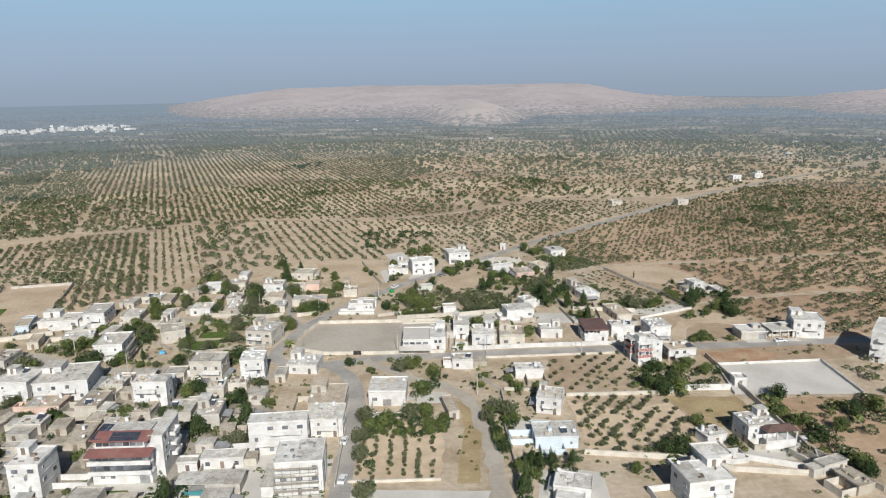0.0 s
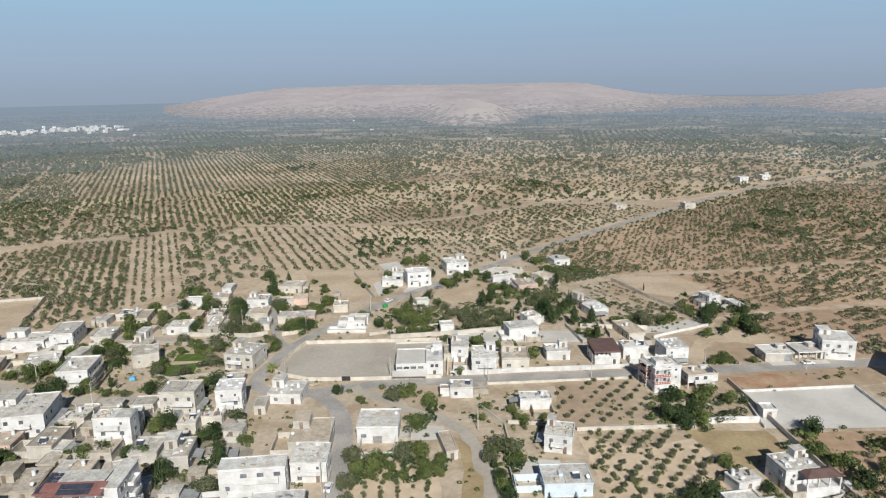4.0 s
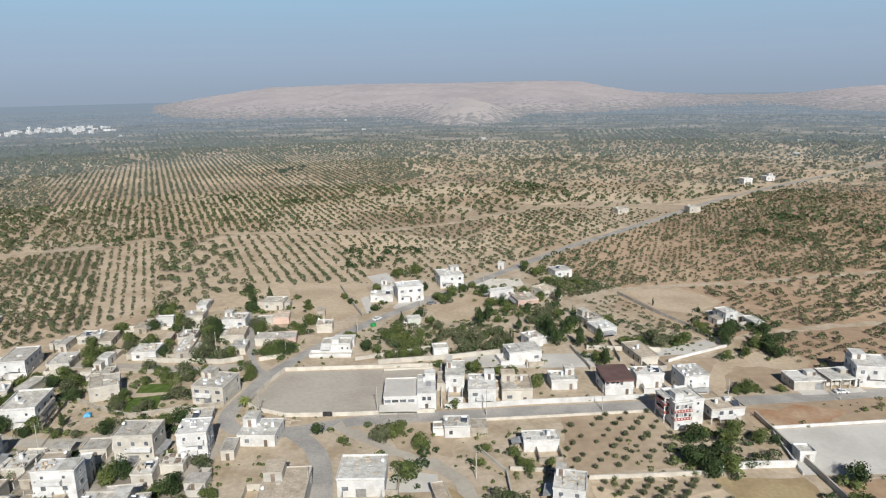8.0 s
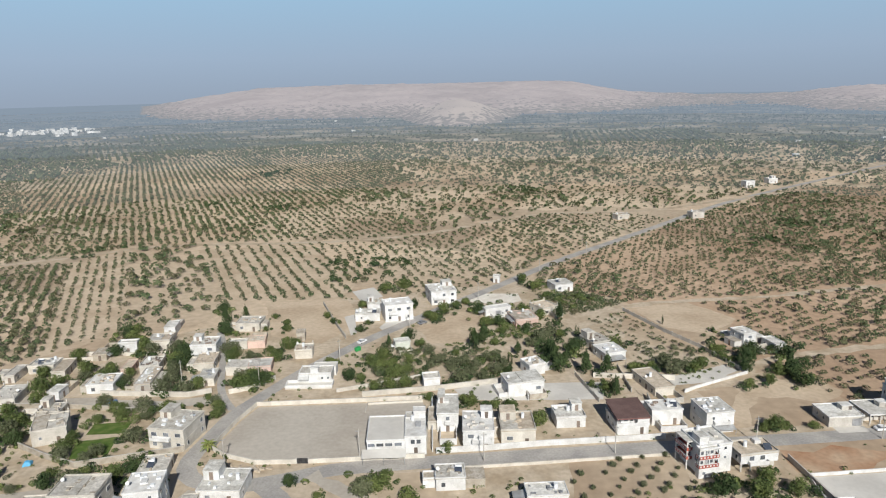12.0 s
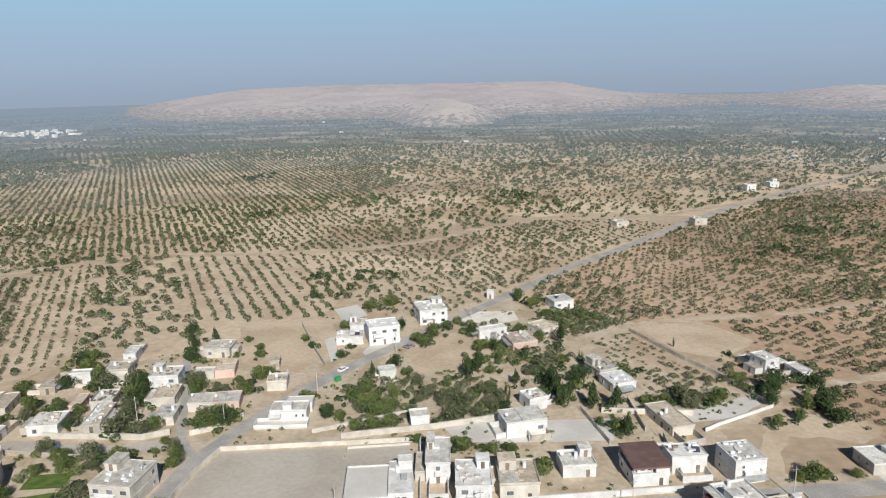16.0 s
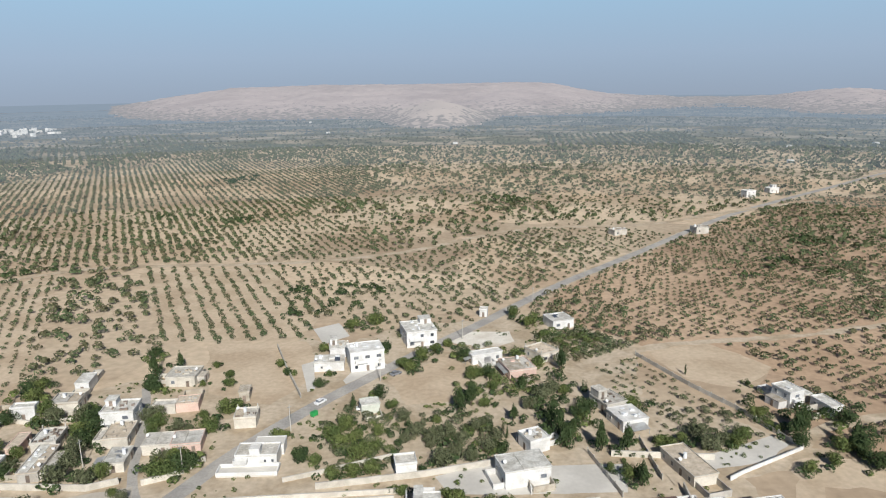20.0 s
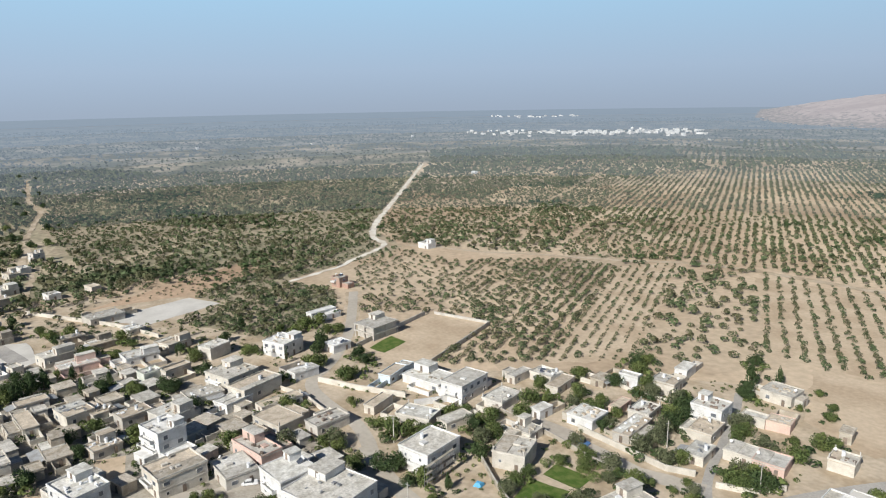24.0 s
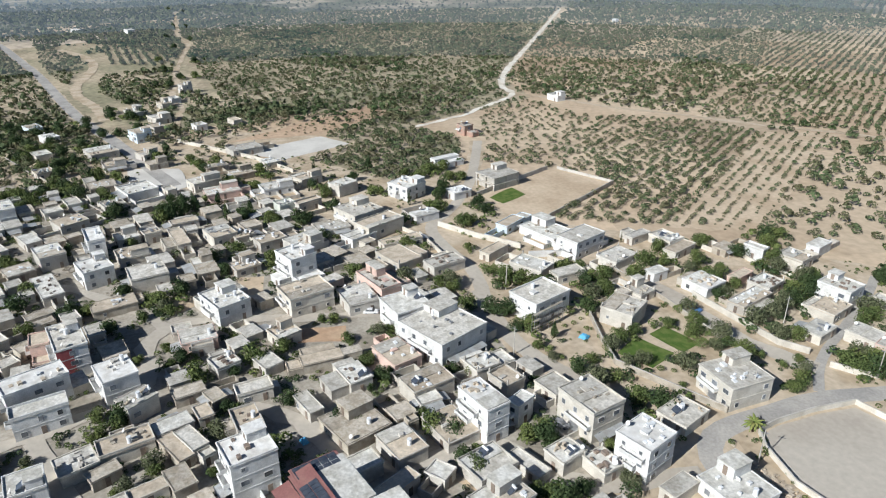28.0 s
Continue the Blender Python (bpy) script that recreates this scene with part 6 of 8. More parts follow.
trees("broad", [(18, 215, 1.5), (19, 163, 1.9), (19, 171, 1.8), (20, 343, 2.6), (24, 218, 1.5), (25, 267, 3.3), (31, 368, 3.3), (35, 416, 3.0), (37, 361, 3.0), (40, 404, 3.3), (42, 339, 2.3), (44, 390, 2.2), (45, 166, 1.9), (46, 293, 1.4), (50, 289, 2.2), (62, 327, 2.8), (63, 306, 2.1), (66, 305, 2.1), (69, 192, 2.4), (70, 215, 3.3), (70, 307, 1.7), (74, 228, 3.1), (79, 235, 2.8), (84, 304, 2.2), (84, 230, 2.5), (87, 307, 2.6), (89, 261, 1.5), (91, 262, 1.9), (93, 262, 2.7), (95, 198, 3.3), (96, 262, 1.7), (96, 320, 2.4)])
trees("broad", [(97, 290, 2.1), (98, 314, 1.8), (99, 311, 1.8), (99, 192, 3.1), (99, 321, 1.9), (104, 262, 1.6), (104, 169, 2.9), (105, 293, 2.2), (109, 189, 2.5), (112, 300, 2.7), (126, 202, 3.3)])
trees("pine", [(-278, 261, 2.4), (-266, 190, 2.4), (-263, 180, 3.3), (-262, 176, 3.3), (-261, 171, 3.3), (-254, 199, 1.9), (-251, 189, 2.3), (-121, 241, 1.8), (-97, 359, 3.3), (-91, 367, 2.3), (-78, 183, 3.3), (-73, 149, 3.3), (-66, 191, 3.1), (-25, 330, 2.0), (8, 328, 3.3), (12, 332, 3.3), (15, 154, 2.7), (15, 156, 3.0), (16, 167, 1.8), (18, 169, 1.9), (20, 169, 1.9), (20, 167, 2.0), (23, 169, 1.9), (24, 321, 2.1), (24, 169, 1.6), (29, 169, 2.1), (35, 318, 3.3), (36, 312, 3.3), (37, 305, 3.2), (45, 358, 3.3), (46, 303, 3.3), (52, 286, 2.8)], 1.25)
trees("pine", [(53, 302, 3.1), (102, 307, 3.3), (106, 311, 3.3), (115, 300, 3.3)], 1.25)
trees("olive", [(-190, 155, 2.4), (-170, 222, 3.3), (-161, 233, 3.3), (-147, 202, 2.1), (-138, 118, 1.6), (-132, 264, 3.3), (-130, 303, 2.2), (-127, 154, 2.5), (-124, 140, 2.7), (-120, 134, 2.1), (-115, 326, 3.3), (-115, 181, 2.1), (-113, 283, 2.3), (-113, 234, 1.7), (-113, 300, 2.1), (-109, 250, 2.5), (-106, 327, 3.2), (-101, 248, 2.1), (-100, 252, 2.4), (-99, 306, 3.3), (-99, 236, 3.3), (-98, 293, 3.3), (-98, 279, 3.1), (-97, 300, 3.3), (-95, 273, 1.9), (-93, 259, 2.8), (-92, 201, 1.4), (-90, 292, 2.8), (-85, 325, 3.3), (-77, 284, 1.9), (-76, 320, 2.2), (-73, 300, 3.1)])
trees("olive", [(-72, 318, 1.9), (-72, 219, 1.7), (-70, 219, 2.0), (-65, 179, 2.8), (-30, 193, 3.3), (-30, 181, 2.9), (-28, 171, 2.8), (-25, 152, 3.0), (-23, 231, 3.3), (-17, 195, 3.3), (-9, 323, 2.4), (-8, 310, 2.0), (-5, 314, 2.5), (-1, 306, 1.6), (-0, 308, 3.2), (2, 297, 3.3), (4, 312, 2.9), (6, 302, 2.4), (7, 194, 2.5), (8, 309, 2.3), (10, 299, 2.3), (10, 201, 2.6), (12, 316, 2.3), (13, 197, 3.3), (15, 318, 1.7), (15, 304, 2.4), (18, 310, 2.3), (30, 329, 2.5), (35, 335, 3.2), (38, 339, 3.3), (75, 308, 3.0), (76, 302, 3.0)])
trees("olive", [(81, 306, 2.2)])
trees("cypress", [(-284, 237, 2.4), (-265, 227, 1.4), (-228, 255, 1.9), (-158, 301, 1.1), (20, 314, 1.2), (21, 311, 1.2), (49, 340, 1.5), (50, 340, 1.3), (87, 352, 1.3)], 2.0)



# ---- orchards ----
def small_tree(rng, leaves, leaf, lumps):
    """A low rounded orchard crown: leaf clumps over an uneven dome."""
    d = rng.normal(0, 1, (leaves, 3))
    d[:, 2] = np.abs(d[:, 2]) - 0.25
    d /= np.linalg.norm(d, axis=1)[:, None]
    bulge = rng.normal(0, 1, (lumps, 3))
    bulge /= np.linalg.norm(bulge, axis=1)[:, None]
    r = 0.72 + 0.3 * np.max(d @ bulge.T, axis=1) * rng.uniform(0.7, 1.1, leaves)
    pos = d * (r * rng.uniform(0.75, 1.0, leaves))[:, None] * (1, 1, 0.78)
    nrm = d + rng.normal(0, 0.4, (leaves, 3))
    nrm /= np.linalg.norm(nrm, axis=1)[:, None]
    t = np.cross(nrm, rng.normal(0, 1, (leaves, 3)))
    t /= np.linalg.norm(t, axis=1)[:, None]
    b = np.cross(nrm, t)
    s = leaf * rng.uniform(0.6, 1.3, (leaves, 1))
    q = rng.uniform(0.6, 1.2, (leaves, 4, 1))
    v = np.stack([pos - t * s * q[:, 0], pos - b * s * q[:, 1], pos + t * s * q[:, 2], pos + b * s * q[:, 3]], 1)
    v[..., 2] += 0.5
    return v.reshape(-1, 3), np.arange(leaves * 4).reshape(-1, 4)


rng_o = np.random.default_rng(9)
# tree models, from the finest to the far ones
LUSH = [small_tree(rng_o, 240, 0.105, 9) for _ in range(6)]
FINE = [small_tree(rng_o, 110, 0.15, 8) for _ in range(8)]
NEAR = [small_tree(rng_o, 46, 0.235, 7) for _ in range(8)]
MID = [small_tree(rng_o, 15, 0.42, 4) for _ in range(8)]
FAR = [small_tree(rng_o, 7, 0.64, 3) for _ in range(8)]


def planted(name, xs, ys, rs, base, label, material="leaf_orchard"):
    """Many small trees as one object of stuff."""
    rng = np.random.default_rng(len(xs))
    kinds = rng.integers(0, len(base), len(xs))
    V, Q, n = [], [], 0
    for k, (v, f) in enumerate(base):
        sel = np.nonzero(kinds == k)[0]
        if not len(sel):
            continue
        a = rng.uniform(0, 2 * math.pi, len(sel))
        s = rs[sel]
        ca, sa = np.cos(a)[:, None], np.sin(a)[:, None]
        X = (v[:, 0] * ca - v[:, 1] * sa) * s[:, None] + xs[sel][:, None]
        Y = (v[:, 0] * sa + v[:, 1] * ca) * s[:, None] + ys[sel][:, None]
        Z = (v[:, 2] + 0.15)[None, :] * (s * rng.uniform(0.8, 1.05, len(sel)))[:, None]
        V.append(np.stack([X, Y, Z], -1).reshape(-1, 3))
        Q.append((f[None] + (np.arange(len(sel)) * len(v))[:, None, None] + n).reshape(-1, 4))
        n += len(sel) * len(v)
    me = arrays_mesh(name, np.concatenate(V), np.concatenate(Q), M[material])
    return tagged(new(name, me), label, "trees", kind="stuff")


def rows_of(poly, angle, across, along, jitter, missing, rng):
    """Points in rows over a polygon; angle: degrees by which the rows lean west of north."""
    p = np.array(poly, float)
    c = p.mean(0)
    R = np.hypot(*(p - c).T).max() + 10
    u, v = np.meshgrid(np.arange(-R, R, across), np.arange(-R, R, along))
    u = u.ravel() + rng.normal(0, jitter, u.size)
    v = v.ravel() + rng.normal(0, jitter, v.size)
    a = radians(angle)
    x = c[0] + u * math.cos(a) - v * math.sin(a)
    y = c[1] + u * math.sin(a) + v * math.cos(a)
    keep = inside(x, y, poly) & (rng.random(x.size) > missing)
    return x[keep], y[keep]


def clear_of(x, y, poly_list, road_gap=1.5):
    keep = np.ones(x.shape, bool)
    for p in poly_list:
        keep &= ~inside(x, y, p)
    for key, line in ROADS.items():
        keep &= off_line(x, y, line) > WIDTH[key] / 2 + road_gap
    return keep


FIELDS = [
    # outline, lean, across, along, jitter, missing, radius, spread
    (YOUNG, 24, 4.6, 2.9, 0.3, 0.12, 0.8, 0.2),
    ([(-205, 341), (-188, 291), (-160, 325), (-225, 472), (-270, 455), (-300, 420), (-255, 360)], 24, 4.9, 3.1, 0.66, 0.08, 1.21, 0.23),
    ([(-203, 502), (-165, 512), (-108, 392), (-100, 375), (-138, 350)], 24, 6.4, 4.8, 1.44, 0.25, 1.87, 0.42),
    ([(-165, 512), (-94, 512), (-42, 437), (-51, 394), (-86, 390), (-108, 392)], 24, 6.2, 3.0, 0.50, 0.08, 1.21, 0.23),
    ([(-94, 512), (-41, 523), (-1, 546), (33, 579), (74, 603), (124, 600), (165, 570), (103, 505), (67, 467), (42, 436), (20, 407), (-1, 385), (-38, 400), (-42, 437)], 20, 5.5, 3.6, 0.77, 0.1, 1.09, 0.27),
    ([(60, 455), (103, 500), (190, 597), (250, 560), (200, 400), (106, 385), (60, 375), (42, 425)], 32, 4.7, 3.9, 0.45, 0.08, 1.18, 0.3),
    ([(190, 597), (330, 720), (520, 640), (420, 330), (180, 300), (150, 330), (186, 397), (250, 560)], 30, 5.0, 4.3, 0.6, 0.12, 1.25, 0.4),
    ([(106, 385), (186, 400), (188, 396), (180, 300), (300, 276), (165, 270), (127, 270), (113, 303), (98, 332), (120, 357)], 30, 5.2, 4.6, 0.6, 0.15, 1.25, 0.4),
    ([(-205, 508), (-41, 525), (-10, 545), (-100, 680), (-230, 690), (-330, 600)], 24, 5.3, 3.3, 0.66, 0.15, 1.29, 0.30),
    ([(-10, 545), (33, 581), (74, 606), (124, 603), (167, 613), (228, 652), (330, 722), (250, 830), (-40, 800), (-100, 680)], 24, 6.4, 4.4, 1.76, 0.22, 1.41, 0.52),
    ([(-330, 600), (-230, 690), (-100, 680), (-40, 800), (-90, 1000), (-260, 1080), (-420, 1000), (-470, 820)], 24, 5.9, 3.1, 0.50, 0.1, 1.16, 0.32),
    ([(-205, 508), (-330, 600), (-470, 820), (-760, 780), (-580, 595), (-425, 440), (-360, 420), (-315, 442), (-230, 488)], 24, 4.3, 3.4, 1.04, 0.08, 1.29, 0.41),
    ([(-362, 420), (-425, 436), (-590, 597), (-800, 800), (-950, 500), (-900, 150), (-640, 262), (-440, 240), (-400, 222), (-395, 310), (-372, 320), (-345, 362)], 15, 4.2, 3.3, 1.20, 0.06, 1.29, 0.44),
    ([(-300, 415), (-255, 360), (-205, 341), (-236, 335), (-260, 310), (-295, 335), (-345, 366), (-365, 412)], 24, 5.3, 3.5, 0.99, 0.1, 1.25, 0.31),
    ([(-372, 318), (-348, 360), (-338, 318), (-300, 324), (-262, 300), (-258, 262), (-304, 244), (-318, 268), (-343, 266), (-356, 296)], 24, 3.7, 3.2, 1.0, 0.04, 1.7, 0.4),
    ([(-361, 222), (-391, 305), (-370, 316), (-350, 262)], 16, 5.0, 4.2, 0.70, 0.15, 0.85, 0.20),
    ([(-900, 110), (-640, 138), (-400, 164), (-345, 170), (-300, 120), (-300, 40), (-900, -100)], 15, 4.5, 3.5, 1.28, 0.1, 1.55, 0.44),
    ([(330, 722), (480, 860), (820, 1090), (1000, 700), (620, 330), (420, 330), (520, 640)], 30, 8.0, 6.1, 2.40, 0.2, 1.78, 0.67),
    ([(250, 830), (330, 722), (480, 862), (820, 1092), (600, 1250), (420, 1185), (180, 1195), (-60, 1250), (-90, 1000), (-40, 800)], 24, 7.2, 5.4, 2.00, 0.22, 1.63, 0.67),
    ([(-760, 780), (-470, 820), (-420, 1000), (-500, 1050), (-690, 1320), (-1000, 1000)], 24, 6.0, 4.5, 1.44, 0.15, 1.63, 0.59),
    ([(-500, 1045), (-430, 1045), (-575, 1310), (-680, 1320)], 27, 10.2, 3.8, 0.60, 0.05, 1.60, 0.32),
    ([(-425, 1000), (-260, 1080), (-90, 1000), (-60, 1250), (-300, 1330), (-570, 1300)], 26, 6.4, 4.8, 1.12, 0.12, 1.55, 0.44),
    ([(-570, 1335), (-390, 1312), (-480, 1550), (-655, 1545)], 24, 11.9, 4.5, 0.60, 0.05, 1.84, 0.32),
    ([(185, 1200), (438, 1190), (480, 1440), (198, 1435)], -8, 11.9, 6.0, 0.80, 0.05, 1.92, 0.32),
    ([(-590, 186), (-520, 176), (-450, 196), (-395, 222), (-362, 216), (-392, 300), (-440, 240), (-500, 232), (-600, 240)], 15, 4.2, 3.4, 1.12, 0.12, 1.55, 0.44),
    ([(-830, 190), (-760, 205), (-640, 198), (-600, 240), (-730, 279), (-830, 290)], 86, 7.2, 3.4, 0.50, 0.1, 1.52, 0.32),
    ([(-900, 150), (-640, 150), (-560, 160), (-650, 180), (-690, 180), (-760, 165), (-830, 185)], 80, 4.8, 3.5, 0.96, 0.1, 1.41, 0.37),
    ([(56, 372), (74, 366), (98, 305), (72, 302), (62, 318)], 30, 4.5, 2.3, 0.55, 0.2, 0.78, 0.20),
    ([(-222, 470), (-300, 420), (-255, 362), (-238, 336), (-205, 343), (-160, 325)], 24, 5.2, 2.9, 0.44, 0.5, 0.86, 0.23),
    ([(40, 394), (62, 398), (76, 379), (62, 362), (48, 366)], 30, 2.3, 1.4, 0.20, 0.15, 0.80, 0.15),
    ([(150, 170), (92, 172), (94, 212), (130, 214), (132, 240), (165, 250), (210, 255), (260, 200), (240, 150)], 30, 7.2, 5.4, 1.76, 0.3, 1.48, 0.44),
    ([(-1250, 66), (-830, 124), (-830, 300), (-960, 480), (-1200, 420)], 15, 7.0, 6.0, 1.5, 0.1, 2.1, 0.6),
    ([(-1250, 46), (-830, 106), (-900, 100), (-900, -100), (-1250, -100)], 15, 7.0, 6.0, 1.5, 0.1, 2.1, 0.6),
    ([(-455, 188), (-395, 174), (-345, 186), (-330, 212), (-362, 216), (-395, 222), (-440, 204)], 10, 5.0, 5.0, 1.6, 0.45, 2.0, 0.6),
    ([(-420, 156), (-350, 164), (-318, 150), (-300, 128), (-340, 112), (-430, 112)], 10, 5.2, 5.0, 1.6, 0.45, 2.2, 0.6),
]
# copies of the leaf colours with haze emission mixed in, stronger with distance
M["orchard_haze_12"] = haze_mat("orchard_haze_12", (0.115, 0.128, 0.065), (0.135, 0.125, 0.07), 0.09, HAZE, 0.12)
M["orchard_haze_26"] = haze_mat("orchard_haze_26", (0.115, 0.128, 0.065), (0.13, 0.125, 0.07), 0.09, HAZE, 0.26)
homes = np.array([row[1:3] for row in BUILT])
M["orchard_haze_42"] = haze_mat("orchard_haze_42", (0.115, 0.128, 0.065), (0.13, 0.125, 0.07), 0.05, HAZE, 0.42)
M["grove_haze_12"] = haze_mat("grove_haze_12", (0.05, 0.078, 0.034), (0.035, 0.058, 0.026), 0.09, HAZE, 0.12)
OPEN = [SCHOOL_YARD, WHITE_SLAB, SAND_FIELD, FAR_LOT] + CLEAR
for i, (poly, lean, across, along, jit, miss, r, spread) in enumerate(FIELDS):
    rng = np.random.default_rng(100 + i)
    x, y = rows_of(poly, lean, across, along, jit, miss, rng)
    keep = clear_of(x, y, OPEN)
    keep &= np.min(np.hypot(x[:, None] - homes[None, :, 0], y[:, None] - homes[None, :, 1]), 1) > 7.0
    x, y = x[keep], y[keep]
    # neighbouring plots differ in age and density, with bare strips between
    ca, sa = math.cos(radians(24)), math.sin(radians(24))
    bu, bv = (x * ca + y * sa) / 62.0, (-x * sa + y * ca) / 105.0
    cell = np.floor(bu).astype(int) * 7919 + np.floor(bv).astype(int) * 104729
    dense = ((cell * 2654435761) % 1000) / 1000.0
    old = ((cell * 40503 + 77) % 1000) / 1000.0
    wild = jit > 0.8
    keep = (rng.random(x.size) < (0.76 + 0.34 * dense if wild else 0.9 + 0.2 * dense)) & ((bu % 1 > 0.05) & (bv % 1 > 0.03) if wild else True)
    x, y, old = x[keep], y[keep], old[keep]
    grow = 0.78 + 0.42 * old
    rs = 1.13 * grow * np.clip(rng.normal(r, spread, x.size), 0.4, r * 1.9)
    far = np.hypot(x, y - 130)
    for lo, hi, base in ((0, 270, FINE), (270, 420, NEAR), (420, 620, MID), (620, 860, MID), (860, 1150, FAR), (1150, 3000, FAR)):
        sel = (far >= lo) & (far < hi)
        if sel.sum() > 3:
            planted("orchard", x[sel], y[sel], rs[sel], base, "rows of grey-green pistachio trees on tan soil" if jit < 1 else "scattered grey-green pistachio and olive trees", {620: "orchard_haze_12", 860: "orchard_haze_26", 1150: "orchard_haze_42"}.get(lo, "leaf_orchard"))
rng = np.random.default_rng(612)
x, y = rng.uniform(-900, 420, 30000), rng.uniform(60, 1000, 30000)
clump = np.array([noise.fractal(Vector((px / 85, py / 85, 5.0)), 0.8, 2.0, 3) for px, py in zip(x, y)])
west = (x < -380) & (y < 700)
keep = (clump > np.where(west, 0.36, 0.60)) & ~inside(x, y, VILLAGE) & clear_of(x, y, OPEN + [YOUNG])
x, y = x[keep], y[keep]
far = np.hypot(x, y - 130)
for lo, hi, base, m in ((150, 420, NEAR, "leaf_dark"), (420, 640, MID, "leaf_dark"), (640, 900, MID, "grove_haze_12")):
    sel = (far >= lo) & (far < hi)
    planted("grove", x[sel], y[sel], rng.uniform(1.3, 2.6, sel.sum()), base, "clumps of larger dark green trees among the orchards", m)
# far woods: scrub on the plain, in rings whose leaves take more painted haze glow outwards
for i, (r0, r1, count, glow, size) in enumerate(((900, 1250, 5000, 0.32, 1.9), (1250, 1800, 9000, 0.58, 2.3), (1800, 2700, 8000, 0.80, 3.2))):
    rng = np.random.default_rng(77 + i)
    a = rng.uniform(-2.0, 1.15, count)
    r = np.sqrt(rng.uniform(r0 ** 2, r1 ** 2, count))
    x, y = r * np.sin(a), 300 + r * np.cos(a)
    M["scrub"] = haze_mat("far_scrub_haze", (0.125, 0.13, 0.08), (0.095, 0.10, 0.065), 0.01, HAZE, glow)
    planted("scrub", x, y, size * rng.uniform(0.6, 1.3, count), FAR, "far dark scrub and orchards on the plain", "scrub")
for poly, lean, across, along, rad, kind in ((OLIVE_1, -35, 4.6, 3.4, 1.0, "olive"), (OLIVE_2, -35, 5.0, 4.2, 0.85, "olive"), ([(-30, 183), (-6, 184), (-6, 161), (-29, 160)], 3, 4.0, 1.9, 0.72, "olive"), ([(-31, 193), (-6, 193), (-6, 185), (-30, 184)], 0, 4.4, 4.0, 1.9, "broad")):
    rng = np.random.default_rng(int(rad * 100))
    x, y = rows_of(poly, lean, across, along, 0.25, 0.12, rng)
    for px, py in zip(x, y):
        tree(float(px), float(py), rad * rng_p.uniform(0.75, 1.25), kind)

# gardens and small groves between the houses
GARDENS = [
    # outline, material, spacing, radius, missing
    ([(-32, 318), (-23, 338), (-12, 325), (2, 328), (18, 327), (18, 307), (-1, 298), (-12, 297), (-26, 294)], "leaf_grey", 4.2, 1.5, 0.2),
    ([(-32, 318), (-23, 338), (-12, 325), (2, 328), (18, 327), (18, 307), (-1, 298), (-12, 297), (-26, 294)], "leaf", 6.0, 1.5, 0.3),
    ([(7, 379), (23, 384), (28, 362), (25, 339), (13, 333), (6, 344)], "leaf", 5.0, 1.9, 0.25),
    ([(37, 395), (47, 425), (60, 415), (65, 385), (48, 366), (38, 366)], "leaf", 5.0, 1.6, 0.25),
    ([(25, 343), (38, 356), (54, 346), (48, 315), (38, 312), (26, 323)], "leaf_dark", 5.2, 2.1, 0.3),
    ([(67, 329), (87, 330), (93, 311), (75, 306), (69, 312)], "leaf_grey", 3.6, 1.2, 0.3),
    ([(109, 327), (124, 334), (131, 318), (124, 302), (111, 303), (100, 306)], "leaf_dark", 5.5, 2.3, 0.35),
    ([(97, 340), (110, 335), (107, 319), (96, 320)], "leaf_dark", 4.5, 1.6, 0.3),
    ([(-143, 351), (-128, 360), (-113, 337), (-124, 330)], "leaf_dark", 5.0, 1.9, 0.35),
    ([(-111, 322), (-105, 337), (-96, 318), (-91, 294), (-100, 295)], "leaf_dark", 4.2, 1.9, 0.3),
    ([(-79, 308), (-67, 310), (-61, 296), (-73, 295)], "leaf", 4.2, 1.6, 0.3),
    ([(-105, 368), (-106, 385), (-89, 349), (-94, 345)], "leaf", 4.5, 1.4, 0.4),
    ([(62, 234), (78, 237), (77, 225), (90, 218), (65, 214)], "leaf_dark", 3.8, 1.9, 0.2),
    ([(-125, 292), (-107, 300), (-88, 264), (-102, 240), (-122, 262)], "leaf", 4.4, 1.2, 0.5),
    ([(-168, 264), (-150, 270), (-130, 240), (-152, 240)], "leaf_dark", 5.0, 1.8, 0.4),
    ([(-81, 216), (-70, 225), (-66, 203), (-76, 207)], "leaf_dark", 4.0, 1.6, 0.3),
    ([(-97, 194), (-83, 207), (-72, 217), (-73, 209), (-89, 192)], "leaf", 3.6, 1.7, 0.2),
    ([(-153, 237), (-147, 247), (-125, 234), (-134, 230)], "leaf_dark", 4.5, 2.0, 0.3),
    ([(-219, 230), (-188, 241), (-168, 242), (-158, 228), (-175, 221)], "leaf", 5.0, 1.5, 0.4),
    ([(-28, 240), (-11, 240), (-8, 217), (-19, 213)], "leaf", 4.2, 1.3, 0.25),
    ([(-13, 362), (-1, 377), (6, 382), (3, 384), (-4, 380), (-14, 366)], "leaf", 3.2, 1.6, 0.1),
    ([(-350, 205), (-300, 228), (-262, 250), (-258, 236), (-310, 212), (-345, 196)], "leaf_dark", 5.5, 1.8, 0.4),
    ([(-330, 125), (-280, 150), (-262, 140), (-300, 112)], "leaf", 6.0, 1.6, 0.4),
]
